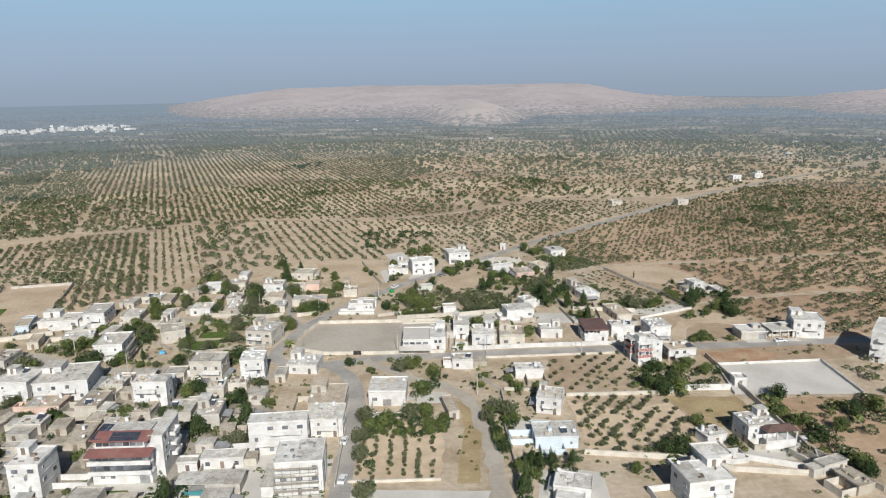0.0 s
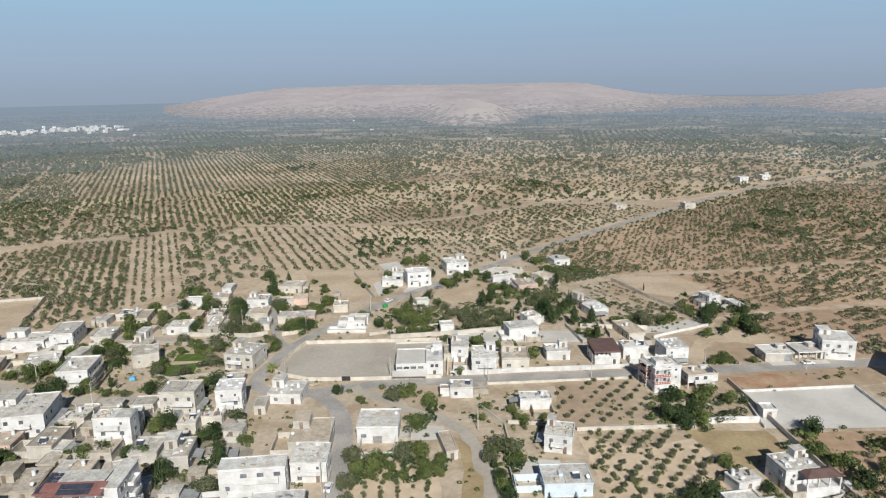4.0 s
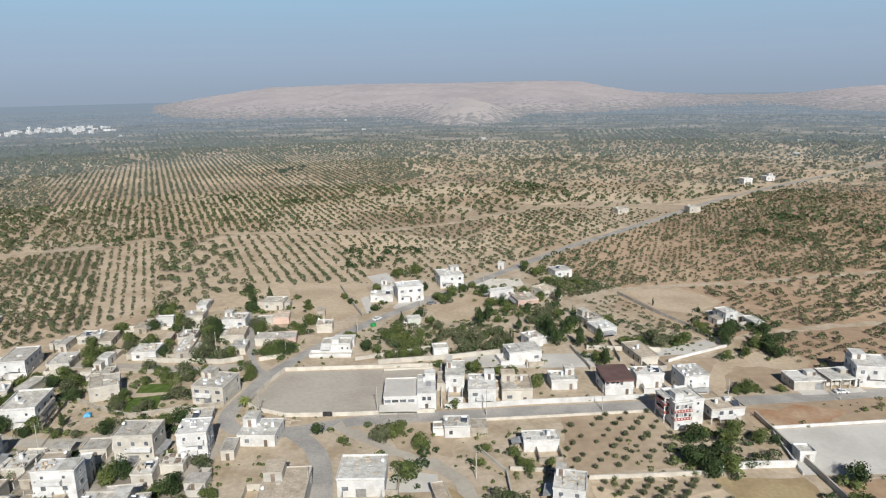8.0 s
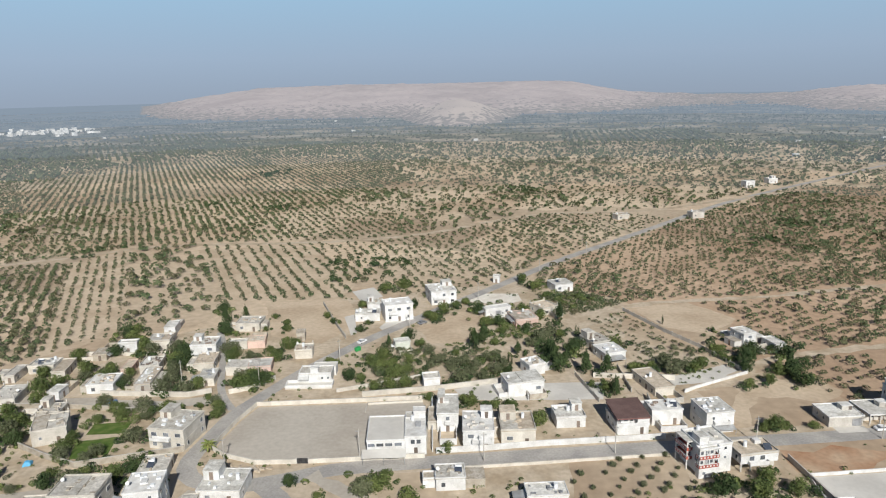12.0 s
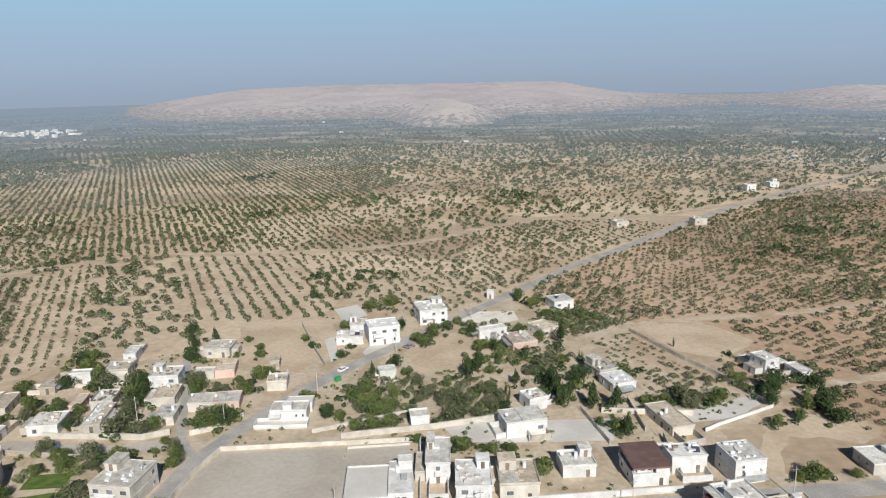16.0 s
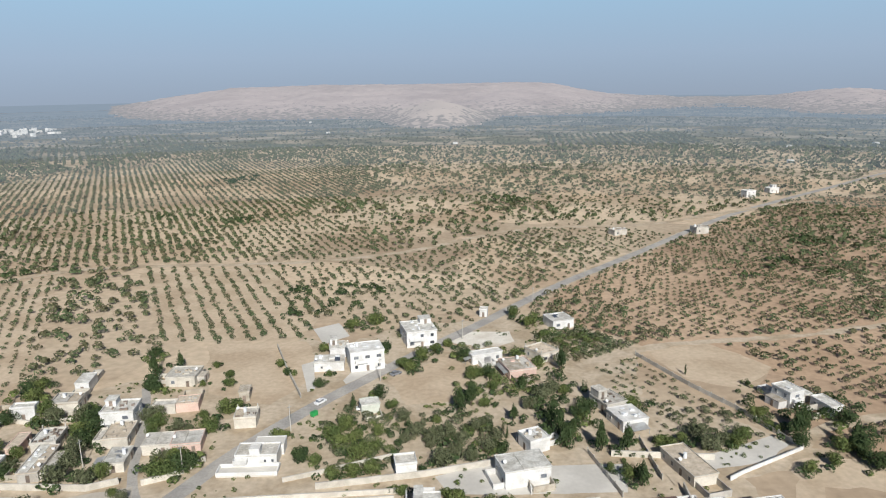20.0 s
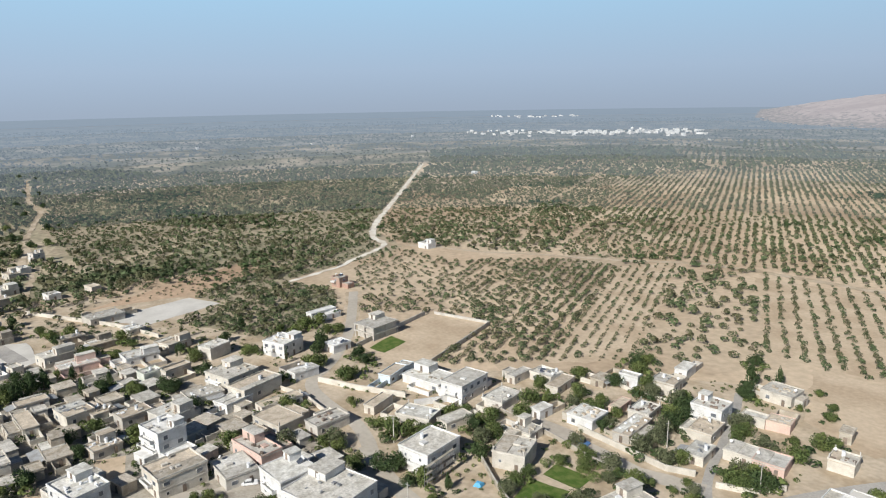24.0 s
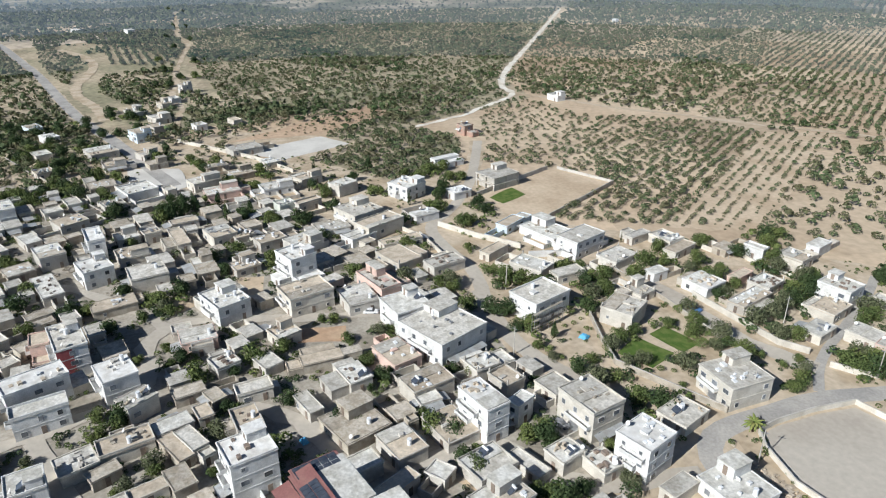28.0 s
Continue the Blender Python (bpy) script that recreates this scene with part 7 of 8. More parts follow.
for i, (poly, material, step, r, miss) in enumerate(GARDENS):
    rng = np.random.default_rng(700 + i)
    x, y = rows_of(poly, 20, step, step, 0.9, miss, rng)
    keep = clear_of(x, y, [SCHOOL_YARD] + BEDS, 0.6)
    for ob, hx, hy, w, d, rot, *_ in BUILT:
        c, k = math.cos(radians(rot)), math.sin(radians(rot))
        u, v = (x - hx) * c + (y - hy) * k, -(x - hx) * k + (y - hy) * c
        keep &= (np.abs(u) > w / 2 + 1.0) | (np.abs(v) > d / 2 + 1.0)
    if keep.sum() > 2:
        planted("garden_trees", x[keep], y[keep], np.clip(rng.normal(r, 0.45, keep.sum()), 0.6, 3.0), LUSH, "leafy garden trees between village houses", material)

# undergrowth and saplings that crowd round the village trees
rng = np.random.default_rng(31)
spots = [(x + r * rng.uniform(0.7, 1.7) * math.cos(t), y + r * rng.uniform(0.7, 1.7) * math.sin(t), r * rng.uniform(0.28, 0.62))
         for x, y, r, kind in TREE_AT if r > 1.5 and kind != "cypress" for t in rng.uniform(0, 6.28, 3)]
spots = np.array(spots)
homes = np.array([(o.location.x, o.location.y) for o in scene.objects if o.parent is None and o.get("category") == "house"])
gap = np.min(np.hypot(spots[:, :1] - homes[None, :, 0], spots[:, 1:2] - homes[None, :, 1]), 1)
spots = spots[(gap > 6.0) & clear_of(spots[:, 0], spots[:, 1], [SCHOOL_YARD], 0.3)]
half = len(spots) // 2
planted("undergrowth", spots[:half, 0], spots[:half, 1], spots[:half, 2], NEAR, "green saplings and bushes round village trees", "leaf")
planted("undergrowth", spots[half:, 0], spots[half:, 1], spots[half:, 2], NEAR, "dark bushes round village trees", "leaf_dark")

# shrubs and weeds in the gardens and on waste ground
rng = np.random.default_rng(404)
x, y = rng.uniform(-330, 150, 9000), rng.uniform(110, 400, 9000)
dens = np.array([noise.noise(Vector((px / 28, py / 28, 3.0))) for px, py in zip(x, y)])
keep = inside(x, y, VILLAGE) & (dens > -0.02) & clear_of(x, y, [SCHOOL_YARD, WHITE_SLAB, SAND_FIELD, FAR_LOT] + CLEAR, 0.8)
homes = np.array([(o.location.x, o.location.y) for o in scene.objects if o.parent is None and o.get("category") == "house"])
far = np.min(np.hypot(x[:, None] - homes[None, :, 0], y[:, None] - homes[None, :, 1]), 1)
keep &= far > 6.5
x, y = x[keep], y[keep]
planted("shrubs", x, y, rng.uniform(0.25, 0.95, x.size), NEAR, "low green shrubs and weeds in the village gardens", "leaf")


# ---- walls and fences ----
def wall_run(pts, h, material="block", label="rough block garden wall", thick=0.25, coping=True):
    """A free-standing wall along a line, with a coping on it."""
    p = np.array(pts, float)
    d = np.diff(p, axis=0)
    d /= np.hypot(d[:, 0], d[:, 1])[:, None]
    nrm = np.stack([-d[:, 1], d[:, 0]], -1)
    nn = np.vstack([nrm[:1], nrm[:-1] + nrm[1:], nrm[-1:]])
    nn /= np.hypot(nn[:, 0], nn[:, 1])[:, None]
    o = p.mean(0)
    ob = thing("garden_wall", o[0], o[1])
    tagged(ob, label, "wall", group="garden walls")
    for name, t, z0, z1, m in (("wall", thick, -0.2, h, material), ("coping", thick + 0.12, h, h + 0.08, "g" if material != "w" else "w")):
        if name == "coping" and not coping:
            continue
        n = len(p)
        v, f = [], []
        for q, k in zip(p - o, nn):
            a, b = q + k * t / 2, q - k * t / 2
            v += [(*a, z0), (*b, z0), (*b, z1), (*a, z1)]
        for i in range(n - 1):
            for k in range(4):
                f.append((4 * i + k, 4 * i + (k + 1) % 4, 4 * i + 4 + (k + 1) % 4, 4 * i + 4 + k))
        f += [(3, 2, 1, 0), tuple(4 * (n - 1) + k for k in range(4))]
        me = bpy.data.meshes.new(name)
        me.from_pydata(v, [], f)
        me.materials.append(M[material] if name == "wall" else M[m])
        part(name, me, ob)
    return ob


wall_run([(-42.8, 246.8), (-54, 246.7), (-63.6, 250.6), (-68, 254.2), (-67.9, 260), (-66.1, 271.3), (-63, 281.7), (-45, 282.8), (-8, 285)], 1.4, "b", "pale wall round the school yard")
wall_run([(-8, 249), (-24, 247.9), (-39.4, 246.9)], 1.4, "b", "pale wall round the school yard")
wall_run([(-27.6, 276), (-27.4, 281.5), (-10, 283)], 0.7, "b", "low pale wall of a corner plot")
wall_run([(-7, 286), (-6, 252)], 1.5, "w", "whitewashed wall beside the school")
wall_run([(-5, 251.2), (10, 252.6), (24, 254.5), (60, 257.6)], 1.7, "w", "white wall along the road")
wall_run([(-6, 242.3), (24, 245.2), (58, 248.6)], 0.9, "b", "low pale wall along the road")
wall_run([(88, 213), (90, 237.5), (129, 241.5), (129.5, 214)], 0.9, "w", "low white wall round a concrete lot")
wall_run([(-223, 284), (-236, 331)], 1.8, "g", "grey block wall of a bare plot")
wall_run([(-187, 289), (-205, 342)], 1.8, "g", "grey block wall of a bare plot")
wall_run([(-234, 335), (-206, 343)], 1.2, "g", "grey block wall of a bare plot")
wall_run([(33, 211.5), (48, 212.5), (64, 213.5)], 1.2, "b", "low pale wall of an olive plot")
wall_run([(65, 213), (70, 215.5), (76, 216.5), (88, 217)], 2.0, "w", "curved white garden wall")
wall_run([(33, 175), (58, 172.5), (71, 167), (91, 165)], 1.6, "b", "pale block wall behind an olive plot")
wall_run([(-125, 257), (-114, 251), (-103, 246), (-76, 254)], 1.8, "o", "rough stone garden wall")
wall_run([(-204, 254), (-188, 260), (-172, 268)], 2.0, "b", "long cream wall along a lane")
wall_run([(-371, 196), (-321, 221), (-292, 230)], 1.8, "b", "long pale wall beside the square")
wall_run([(-381, 119), (-352, 127), (-332, 134), (-305, 142), (-279, 150)], 1.5, "o", "stone field wall")
wall_run([(-165, 266), (-160, 276), (-154, 277)], 2.2, "w", "white courtyard wall")
wall_run([(-118, 291), (-103, 290), (-88, 289), (-81, 292)], 1.8, "b", "pale garden wall along a lane")
wall_run([(-146, 283), (-120, 281.5), (-102, 278.5), (-88, 278.5)], 1.6, "o", "stone garden wall along a lane")
wall_run([(-75, 291), (-68, 294), (-62, 302)], 1.6, "b", "pale wall at the road")
wall_run([(-39, 291), (-28, 295), (-11, 302)], 1.3, "b", "low garden wall")
wall_run([(-30, 287.5), (-3, 292), (16, 297)], 1.8, "b", "pale block wall along a track")
wall_run([(-60, 385), (-51, 360), (-43, 340)], 1.6, "g", "grey block wall of a yard")
wall_run([(-133, 328), (-121, 325), (-109, 327)], 1.5, "b", "pale garden wall")
wall_run([(-35.5, 190), (-34.5, 176), (-33, 158)], 1.2, "b", "low wall of a grove beside the street")
wall_run([(-30, 160), (-6, 161.5)], 0.8, "b", "low wall of a grove")
wall_run([(89, 246), (92, 213), (95, 178), (104, 158)], 1.6, "g", "grey block wall of a farm lane")
wall_run([(73, 174), (93, 167), (96, 177)], 1.6, "w", "white wall of a villa yard")
wall_run([(101, 301), (80, 290), (75, 287)], 1.2, "w", "low pale wall of a concrete yard")
wall_run([(13, 216), (30, 214.5)], 1.2, "b", "low pale wall")
wall_run([(5, 226), (12, 214), (13, 196)], 1.3, "b", "low pale wall beside a street")
wall_run([(12, 190), (14, 165), (15, 150)], 1.2, "b", "low pale wall beside a street")
wall_run([(60, 262), (62, 284)], 1.8, "b", "pale yard wall")
wall_run([(24, 283), (24, 300)], 1.6, "w", "white yard wall")
wall_run([(-77, 236), (-74, 224)], 1.4, "w", "white yard wall")
wall_run([(-106, 228), (-96, 226), (-93, 231)], 2.4, "w", "white courtyard wall")
wall_run([(48, 300), (75, 297)], 1.8, "b", "pale block wall behind gardens")
wall_run([(-200, 244), (-180, 242), (-172, 238)], 1.6, "b", "pale wall along a lane")


def panel_fence(a, b, step=4.0):
    """A concrete panel fence with a post every few metres."""
    a, b = Vector(a), Vector(b)
    n = max(1, int((b - a).length / step))
    ob = thing("fence", a.x, a.y, math.degrees(math.atan2(b.y - a.y, b.x - a.x)))
    tagged(ob, "grey concrete panel fence with square posts", "fence", group="fences")
    L = (b - a).length / n
    post = boxes("post", [(0, 0, -0.2, 0.25, 0.25, 2.1)], M["g"], 0.02)
    panel = boxes("panel", [(L / 2, 0, 0, L - 0.25, 0.1, 1.5)], M["g"])
    for i in range(n + 1):
        part("post", post, ob, (i * L, 0, 0))
        if i < n:
            part("panel", panel, ob, (i * L, 0, 0))


for a, b in (((75, 370), (85, 343)), ((85, 343), (93, 326)), ((93, 326), (101, 301)), ((42, 302), (46, 281)), ((58, 288), (58, 308))):
    panel_fence(a, b)

# ---- annexes, yard walls and outbuildings that pack the old quarter ----
rng_i = random.Random(21)
taken = np.zeros((1240, 700), bool)  # half-metre cells from (-420, 80)


def cells(x, y, w, d, rot):
    u, v = np.meshgrid(np.arange(-w / 2, w / 2 + 0.2, 0.4), np.arange(-d / 2, d / 2 + 0.2, 0.4))
    a = radians(rot)
    i = ((x + u * math.cos(a) - v * math.sin(a) + 420) * 2).astype(int)
    j = ((y + u * math.sin(a) + v * math.cos(a) - 80) * 2).astype(int)
    return np.clip(i, 0, 1239), np.clip(j, 0, 699)


def is_free(x, y, w, d, rot, tol=0.01):
    return taken[cells(x, y, w, d, rot)].mean() <= tol


def take(x, y, w, d, rot):
    taken[cells(x, y, w, d, rot)] = True


for ob, x, y, w, d, rot, h, k, wall, roof_key in BUILT:
    take(x, y, w + 0.4, d + 0.4, rot)
take(-86, 166, 22, 18, 4)
for x, y, r, kind in TREE_AT:
    take(x, y, min(r, 2.6), min(r, 2.6), 0)
for key, line in ROADS.items():
    for x, y in smooth_line(line, 1.5):
        take(x, y, WIDTH[key] + 0.6, WIDTH[key] + 0.6, 0)
gx, gy = np.meshgrid(np.arange(1240) / 2 - 420, np.arange(700) / 2 + 80, indexing="ij")
for poly in [SCHOOL_YARD, WHITE_SLAB, SAND_FIELD, OLIVE_1, OLIVE_2, GROVE, RED_LOT] + CLEAR + TAN_LOTS:
    taken |= inside(gx, gy, poly)
in_old = inside(gx, gy, OLD_QUARTER)


def in_quarter(x, y):
    return in_old[min(max(int((x + 420) * 2), 0), 1239), min(max(int((y - 80) * 2), 0), 699)]


def lean_sheet(w, d, z):
    """A tin sheet roof that slopes away from its wall."""
    v = [(-w / 2, -d / 2, z - 0.5), (w / 2, -d / 2, z - 0.5), (w / 2, d / 2, z), (-w / 2, d / 2, z)]
    v += [(a, b, c - 0.06) for a, b, c in v]
    me = bpy.data.meshes.new("lean_to")
    me.from_pydata(v, [], [(0, 1, 2, 3), (7, 6, 5, 4), (0, 4, 5, 1), (1, 5, 6, 2), (2, 6, 7, 3), (3, 7, 4, 0)])
    me.materials.append(M["tin"])
    return me


def open_ring(w, d, h, t, material):
    """Three sides of a yard: a wall open towards the house (+y)."""
    return boxes("yard_wall", [(0, -d / 2 + t / 2, -0.2, w, t, h + 0.2), (-w / 2 + t / 2, t / 2, -0.2, t, d - t, h + 0.19), (w / 2 - t / 2, t / 2, -0.2, t, d - t, h + 0.18)], material)


def attach(row, what, a, b, h2, side, slide):
    """Build an annex, a lean-to or a yard against one side of a house, if the ground there is free."""
    ob, x, y, w, d, rot, h, k, wall, roof_key = row
    length, off = (w, d / 2) if side in (0, 2) else (d, w / 2)
    a = min(a, length)
    u = slide * (length - a) / 2
    lx, ly = ((u, -off - b / 2), (off + b / 2, u), (-u, off + b / 2), (-off - b / 2, -u))[side]
    ang = radians(rot)
    wx, wy = x + lx * math.cos(ang) - ly * math.sin(ang), y + lx * math.sin(ang) + ly * math.cos(ang)
    turn = (0, 90, 180, 270)[side]
    if not is_free(wx, wy, *((a - 0.4, b - 1.2) if side in (0, 2) else (b - 1.2, a - 0.4)), rot):
        return False
    take(wx, wy, *((a, b) if side in (0, 2) else (b, a)), rot)
    m = wall if rng_i.random() < 0.6 else M[rng_i.choice(("o", "g", "b"))]
    if what == "annex":
        an = part("annex", boxes("annex", [(0, 0, -0.2, a, b - 0.04, h2 + 0.2)], m), ob, (lx, ly, 0), radians(turn))
        part("annex_roof", boxes("annex_roof", [(0, -0.1, h2, a + 0.25, b - 0.1, 0.16)], M[rng_i.choice((roof_key, "roof_grey", "roof_earth"))], 0.03), an)
        if rng_i.random() < 0.6:
            part("annex_parapet", ring_box("annex_parapet", a, b - 0.3, h2 + 0.16, 0.18, rng_i.choice((0.25, 0.5)), m), an, (0, -0.1, 0))
        part("door", DOOR, an, (rng_i.uniform(-0.25, 0.25) * a, -b / 2 - 0.02, 0.02))
    elif what == "lean_to":
        lt = part("lean_to", lean_sheet(a, b, h2), ob, (lx, ly, 0), radians(turn), "corrugated tin lean-to roof")
        for s in (-1, 1):
            part("post", LEAN_POST, lt, (s * (a / 2 - 0.15), -b / 2 + 0.2, 0))
    else:
        part("yard_wall", open_ring(a, b, h2, 0.24, m), ob, (lx, ly, 0), radians(turn))
    return True


LEAN_POST = boxes("post", [(0, 0, 0, 0.1, 0.1, 1.9)], M["steel"])
for row in list(BUILT):
    ob, x, y, w, d, rot, h, k = row[:8]
    if k in "mt" or not (-345 < x < 140 and 95 < y < 400):
        continue
    old = in_quarter(x, y)
    sides = [0, 1, 2, 3]
    rng_i.shuffle(sides)
    for side in sides:
        if rng_i.random() > (0.95 if old else 0.72):
            continue
        what = rng_i.choice(("annex", "annex", "yard", "lean_to") if old else ("annex", "yard", "yard", "yard", "lean_to"))
        for trial in range(3):
            length = w if side in (0, 2) else d
            a = length * rng_i.uniform(0.45, 1.0)
            b = {"annex": rng_i.uniform(3.0, 5.5), "yard": rng_i.uniform(4.0, 9.0), "lean_to": rng_i.uniform(2.2, 3.4)}[what] * (1 - 0.2 * trial)
            h2 = {"annex": rng_i.uniform(2.3, 2.8), "yard": rng_i.uniform(1.5, 2.2), "lean_to": 2.4}[what]
            if what == "annex" and abs(h2 + 0.2 - h) < 0.3:
                h2 -= 0.4
            if a > 2.4 and attach(row, what, a, b, h2, side, rng_i.uniform(-1, 1)):
                break
quarter_rows = [r for r in BUILT if in_quarter(r[1], r[2])]
count = 0
for size, tries, most in (((6.5, 9.0, 5.0, 7.0), 5000, 40), ((4.2, 6.5, 3.4, 5.0), 9000, 62)):
    done = 0
    for _ in range(tries):
        x, y = rng_i.uniform(-335, -60), rng_i.uniform(100, 232)
        if not in_quarter(x, y):
            continue
        near = min(quarter_rows, key=lambda r: (r[1] - x) ** 2 + (r[2] - y) ** 2)
        rot = near[5] + rng_i.uniform(-3, 3)
        w, d = rng_i.uniform(size[0], size[1]), rng_i.uniform(size[2], size[3])
        if not is_free(x, y, w + 0.2, d + 0.2, rot):
            continue
        take(x, y, w, d, rot)
        h = rng_i.uniform(2.2, 2.9)
        k = rng_i.choice("oobbgg")
        ob = tagged(thing("outbuilding", x, y, rot), "low flat-roofed %s outbuilding in a yard" % KIND[k][0], "outbuilding", group="outbuildings")
        part("wall", boxes("wall", [(0, 0, -0.2, w, d, h + 0.2)], M[k]), ob)
        part("roof", boxes("roof", [(0, 0, h, w + 0.4, d + 0.4, 0.18)], M[KIND[k][1]], 0.03), ob)
        if rng_i.random() < 0.5:
            part("parapet", ring_box("parapet", w + 0.3, d + 0.3, h + 0.18, 0.2, rng_i.choice((0.2, 0.4)), M[k]), ob)
        part("door", DOOR, ob, (rng_i.uniform(-1, 1), -d / 2 - 0.04, 0.02))
        BUILT.append((ob, x, y, w, d, rot, h, k, M[k], KIND[k][1]))
        for side in rng_i.sample((0, 1, 2, 3), 2):
            attach(BUILT[-1], rng_i.choice(("yard", "yard", "lean_to")), rng_i.uniform(2.6, 6), rng_i.uniform(2.4, 5), rng_i.uniform(1.5, 2.1), side, rng_i.uniform(-1, 1))
        done += 1
        if done >= most:
            break

# heaps, bushes and weeds in what is left of the yards
free_i, free_j = np.nonzero(in_old & ~taken)
rng = np.random.default_rng(55)
pick = rng.choice(len(free_i), min(1500, len(free_i)), replace=False)
px, py = free_i[pick] / 2 - 420, free_j[pick] / 2 + 80
dens = np.array([noise.noise(Vector((a / 14, b / 14, 9.0))) for a, b in zip(px, py)])
for lo, hi, m, words in ((0.05, 0.25, "leaf", "low green bushes in old yards"), (0.25, 2, "leaf_dark", "dark bushes and vines in old yards")):
    s = (dens > lo) & (dens <= hi)
    planted("yard_bushes", px[s], py[s], rng.uniform(0.4, 1.3, s.sum()), FINE, words, m)
s = dens < -0.15
hx, hy = px[s][:160], py[s][:160]
rubble = [(a + rng.normal(0, 0.7), b + rng.normal(0, 0.7), 0.0, *rng.uniform(0.25, 0.9, 2), rng.uniform(0.15, 0.6)) for a, b in zip(hx, hy) for _ in range(7)]
tagged(new("rubble", boxes("rubble", rubble, M["o"])), "heaps of broken blocks and junk in old yards", "rubble", kind="stuff")


def tarpaulin(x, y, w, d, h, rot):
    """A blue tarpaulin thrown over a heap."""
    n = 10
    v = []
    for i in range(n + 1):
        for j in range(n + 1):
            a, b = i / n * 2 - 1, j / n * 2 - 1
            z = h * max(0.0, 1 - max(abs(a), abs(b)) ** 3) + 0.25 * noise.noise(Vector((x + a * 3, y + b * 3, 1))) + 0.12
            v.append((a * w / 2 * (1 + 0.1 * noise.noise(Vector((b * 3, x, 0)))), b * d / 2 * (1 + 0.1 * noise.noise(Vector((a * 3, y, 5)))), max(0.09, z)))
    f = [(i * (n + 1) + j, (i + 1) * (n + 1) + j, (i + 1) * (n + 1) + j + 1, i * (n + 1) + j + 1) for i in range(n) for j in range(n)]
    me = bpy.data.meshes.new("tarpaulin")
    me.from_pydata(v, [], f)
    me.materials.append(M["tarp"])
    ob = new("tarpaulin", me)
    ob.location = (x, y, 0)
    ob.rotation_euler = (0, 0, radians(rot))
    tagged(ob, "crumpled bright blue tarpaulin over a yard heap", "tarpaulin", group="tarpaulins")


for x, y, w, d, h, rot in ((-124, 150, 3.2, 2.6, 1.2, 10), (-203, 165, 2.6, 2.0, 1.4, 30), (-116, 169, 2.2, 1.6, 0.8, 5), (-117, 248, 2.4, 2.4, 1.0, 20), (-70, 176, 2.4, 2.4, 0.9, 15)):
    tarpaulin(x, y, w, d, h, rot)


def palm(x, y, h):
    ob = tagged(thing("palm_tree", x, y), "small yellow-green date palm at the road bend", "tree")
    trunk = cylinder("trunk", 0.28, h, M["bark"], 10, 0.2)
    part("trunk", trunk, ob)
    for k in range(26):
        a, up = k * 2.4, 0.9 - 1.3 * k / 26
        v, f, L = [], [], 2.3 + 0.3 * math.sin(k)
        for i in range(7):
            s = i / 6
            r = L * s * math.cos(up * (1 - s * 0.4))
            z = h + L * s * math.sin(up) - 1.1 * s * s
            hw = 0.34 * math.sin(math.pi * min(1, s * 0.9 + 0.1)) + 0.02
            v += [(r * math.cos(a) - hw * math.sin(a), r * math.sin(a) + hw * math.cos(a), z - 0.14), (r * math.cos(a), r * math.sin(a), z), (r * math.cos(a) + hw * math.sin(a), r * math.sin(a) - hw * math.cos(a), z - 0.14)]
        for i in range(6):
            for c in (0, 1):
                f.append((3 * i + c, 3 * i + c + 1, 3 * i + c + 4, 3 * i + c + 3))
        me = bpy.data.meshes.new("frond")
        me.from_pydata(v, [], f)
        me.materials.append(M["frond"])
        part("frond", me, ob)


palm(-69.0, 253.6, 2.6)

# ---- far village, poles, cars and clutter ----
# white walls with painted haze: 42 percent of the colour is haze emission
far_mesh = [boxes("far_house", [(0, 0, -1, w, d, h)], haze_mat("white_wall_haze", (0.78, 0.76, 0.72), (0.60, 0.57, 0.52), 0.05, HAZE, 0.42)) for w, d, h in ((10, 8, 6), (12, 9, 5), (8, 8, 8), (14, 9, 5))]
rng_f = random.Random(8)
for i in range(150):
    if i < 118:
        a, r = radians(rng_f.triangular(-46, -25.2, -28.5)), rng_f.gauss(1930, 55)
    else:
        a, r = radians(rng_f.uniform(-43, -36)), rng_f.gauss(3300, 80)
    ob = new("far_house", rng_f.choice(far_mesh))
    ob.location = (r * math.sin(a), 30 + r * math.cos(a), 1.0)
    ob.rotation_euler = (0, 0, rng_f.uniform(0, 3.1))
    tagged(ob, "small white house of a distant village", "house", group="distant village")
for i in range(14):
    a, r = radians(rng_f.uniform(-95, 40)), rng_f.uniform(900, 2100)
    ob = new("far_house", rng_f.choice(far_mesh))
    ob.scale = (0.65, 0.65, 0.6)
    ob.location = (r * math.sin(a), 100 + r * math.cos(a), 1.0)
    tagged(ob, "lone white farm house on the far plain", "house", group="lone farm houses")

POLE = cylinder("pole", 0.16, 8.5, M["g"], 8, 0.10)
ARM = boxes("crossarm", [(0, 0, 7.7, 1.6, 0.12, 0.12)], M["steel"])
for x, y, rot in ((-42, 318, 50), (-18, 352, 45), (12, 390, 40), (46, 432, 38), (78, 470, 40), (-66, 296, 60), (-26, 250, 5), (8, 247, 5), (44, 250, 5), (84, 254, 5), (120, 256, 5),
                  (-38, 205, 80), (-36, 180, 80), (-35, 158, 80), (-62, 246, 30), (4, 212, 40), (-76, 262, 80), (-94, 300, 70), (-150, 246, 20), (-120, 227, 10)):
    ob = tagged(thing("utility_pole", x, y, rot), "grey utility pole with a crossarm beside the road", "pole", group="utility poles")
    part("pole", POLE, ob)
    part("crossarm", ARM, ob)


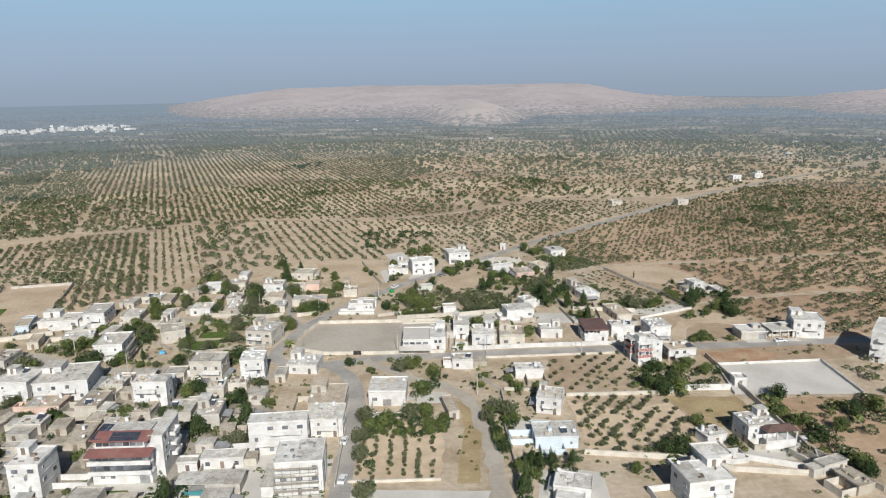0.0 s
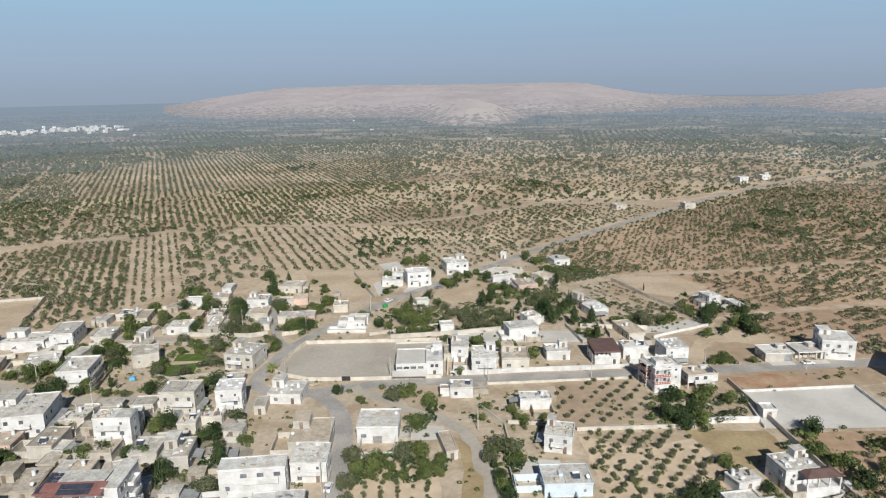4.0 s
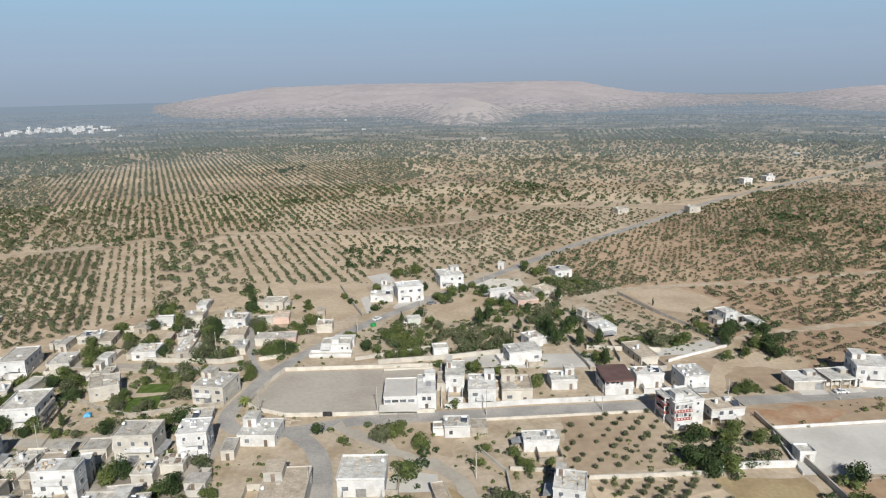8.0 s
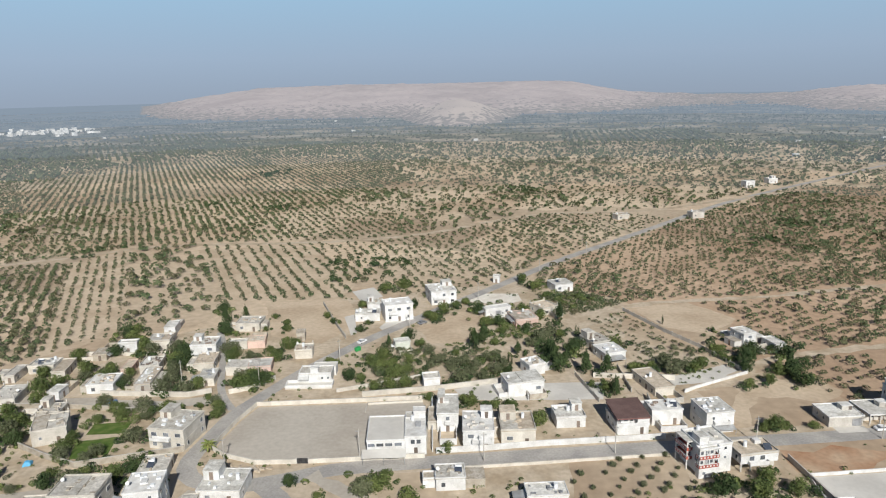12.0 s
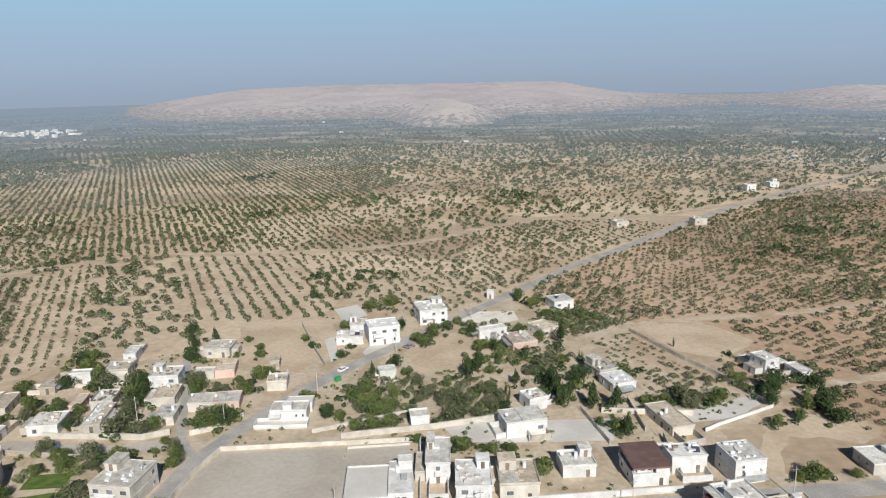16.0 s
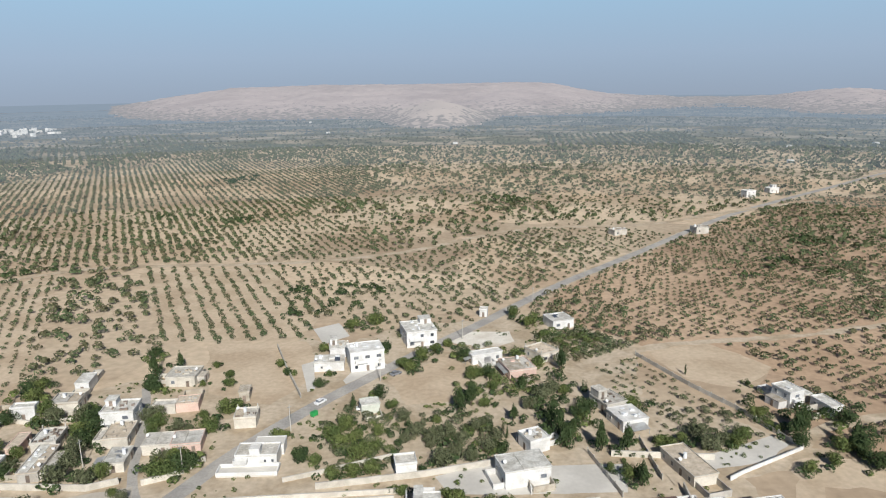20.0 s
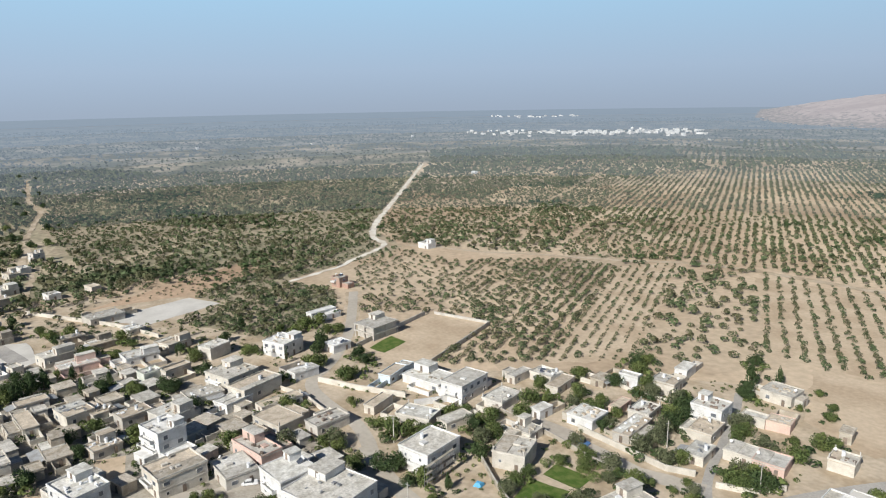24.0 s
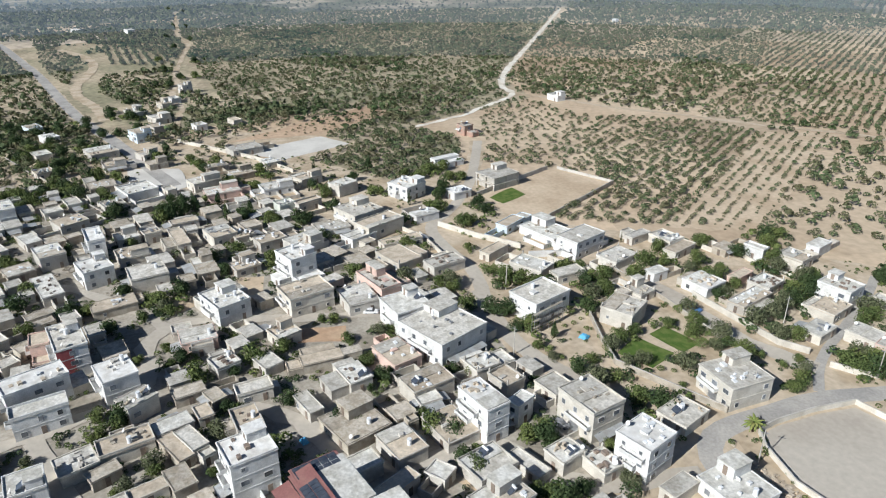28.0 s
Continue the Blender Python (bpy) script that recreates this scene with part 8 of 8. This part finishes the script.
def car(x, y, rot, paint, words):
    ob = tagged(thing("car", x, y, rot), words + " saloon car parked beside a street", "car", group="parked cars")
    prof = [(-2.1, 0.35), (2.1, 0.35), (2.15, 0.75), (1.9, 0.92), (-1.95, 0.98), (-2.15, 0.8)]
    cab = [(-1.5, 0.96), (1.0, 0.93), (0.45, 1.42), (-1.1, 1.45)]
    def prism(pts, half, m, name):
        v = [(px, -half, pz) for px, pz in pts] + [(px, half, pz) for px, pz in pts]
        n = len(pts)
        f = [tuple(range(n)), tuple(range(2 * n - 1, n - 1, -1))] + [(i, i + n, (i + 1) % n + n, (i + 1) % n) for i in range(n)]
        me = bpy.data.meshes.new(name)
        me.from_pydata(v, [], f)
        me.materials.append(m)
        return me
    part("body", prism(prof, 0.86, paint, "body"), ob)
    part("cabin_glass", prism(cab, 0.76, M["glass"], "cabin_glass"), ob, label="dark car windows")
    part("car_roof", prism([(-1.1, 1.45), (0.45, 1.42), (0.42, 1.5), (-1.05, 1.53)], 0.74, paint, "car_roof"), ob)
    wheel = cylinder("wheel", 0.31, 0.2, M["rubber"], 12)
    for wx in (-1.3, 1.3):
        for wy in (-0.86, 0.66):
            w = part("wheel", wheel, ob, (wx, wy + 0.2, 0.31))
            w.rotation_euler = (radians(90), 0, 0)


CAR_BLUE = mat("car_paint_blue", (0.10, 0.20, 0.40), (0.08, 0.17, 0.34), 1.0, 6.0, 0.3, spec=0.5)
CAR_RED = mat("car_paint_red", (0.35, 0.04, 0.04), (0.3, 0.03, 0.03), 1.0, 6.0, 0.3, spec=0.5)
CAR_GREY = mat("car_paint_grey", (0.22, 0.23, 0.25), (0.2, 0.2, 0.22), 1.0, 6.0, 0.3, spec=0.5)
for x, y, rot, paint, words in ((-31.5, 161, 85, M["car_white"], "white"), (-34.5, 181, 88, M["car_white"], "white"), (-103, 196.5, 20, M["car_white"], "white"), (-112, 285, 5, CAR_BLUE, "blue"),
                                (-36, 372, 40, CAR_GREY, "grey"), (-22, 331, 10, M["car_white"], "white"), (96, 183, 60, M["car_white"], "white"), (-92, 219, 30, CAR_GREY, "grey"), (-13, 357, 40, CAR_GREY, "dark"),
                                (-158.5, 205, 60, M["car_white"], "white"), (123, 261, 5, M["car_white"], "white"), (-338, 166, 20, CAR_RED, "red"), (-342, 170, 20, CAR_GREY, "dark"), (-36, 336, 55, M["car_white"], "white")):
    car(x, y, rot, paint, words)


def waste_container(x, y, rot):
    ob = tagged(thing("waste_container", x, y, rot), "bright green wheeled waste container beside the road", "container")
    green = mat("container_green", (0.03, 0.30, 0.08), (0.04, 0.25, 0.08), 1.0, 6.0, 0.5)
    part("bin", boxes("bin", [(0, 0, 0.25, 2.2, 1.3, 1.2)], green, 0.06), ob)
    part("lid", boxes("lid", [(0, 0, 1.47, 2.3, 1.4, 0.14)], green, 0.05), ob)
    wheel = cylinder("wheel", 0.12, 0.08, M["rubber"], 10)
    for wx in (-0.9, 0.9):
        for wy in (-0.5, 0.42):
            part("wheel", wheel, ob, (wx, wy, 0.12)).rotation_euler = (radians(90), 0, 0)


waste_container(-36.6, 327.2, 50)


def steel_gate(x, y, rot, w, h):
    ob = tagged(thing("gate", x, y, rot), "black sheet-steel sliding gate in the school wall", "gate")
    black = mat("black_gate_steel", (0.03, 0.03, 0.032), (0.05, 0.05, 0.05), 1.0, 6.0, 0.5)
    part("leaf", boxes("leaf", [(0, 0, 0.08, w, 0.08, h)], black, 0.02), ob)
    for u in (-1, 1):
        part("post", boxes("post", [(u * (w / 2 + 0.12), 0, 0, 0.2, 0.25, h + 0.2)], M["g"]), ob)
    for k in range(int(w / 0.6)):
        part("rib", boxes("rib", [(-w / 2 + 0.3 + k * 0.6, -0.06, 0.1, 0.06, 0.05, h - 0.05)], black), ob)


steel_gate(-41.1, 246.8, 0, 3.0, 1.6)
# broken stone and spoil at the road bend
rng = np.random.default_rng(91)
spoil = [(-57 + rng.normal(0, 4.0), 243.8 + rng.normal(0, 1.0), 0.0, *rng.uniform(0.2, 1.1, 2), rng.uniform(0.15, 0.6)) for _ in range(90)]
tagged(new("rubble", boxes("rubble", spoil, M["block"])), "tan stone spoil along the school wall", "rubble", kind="stuff")
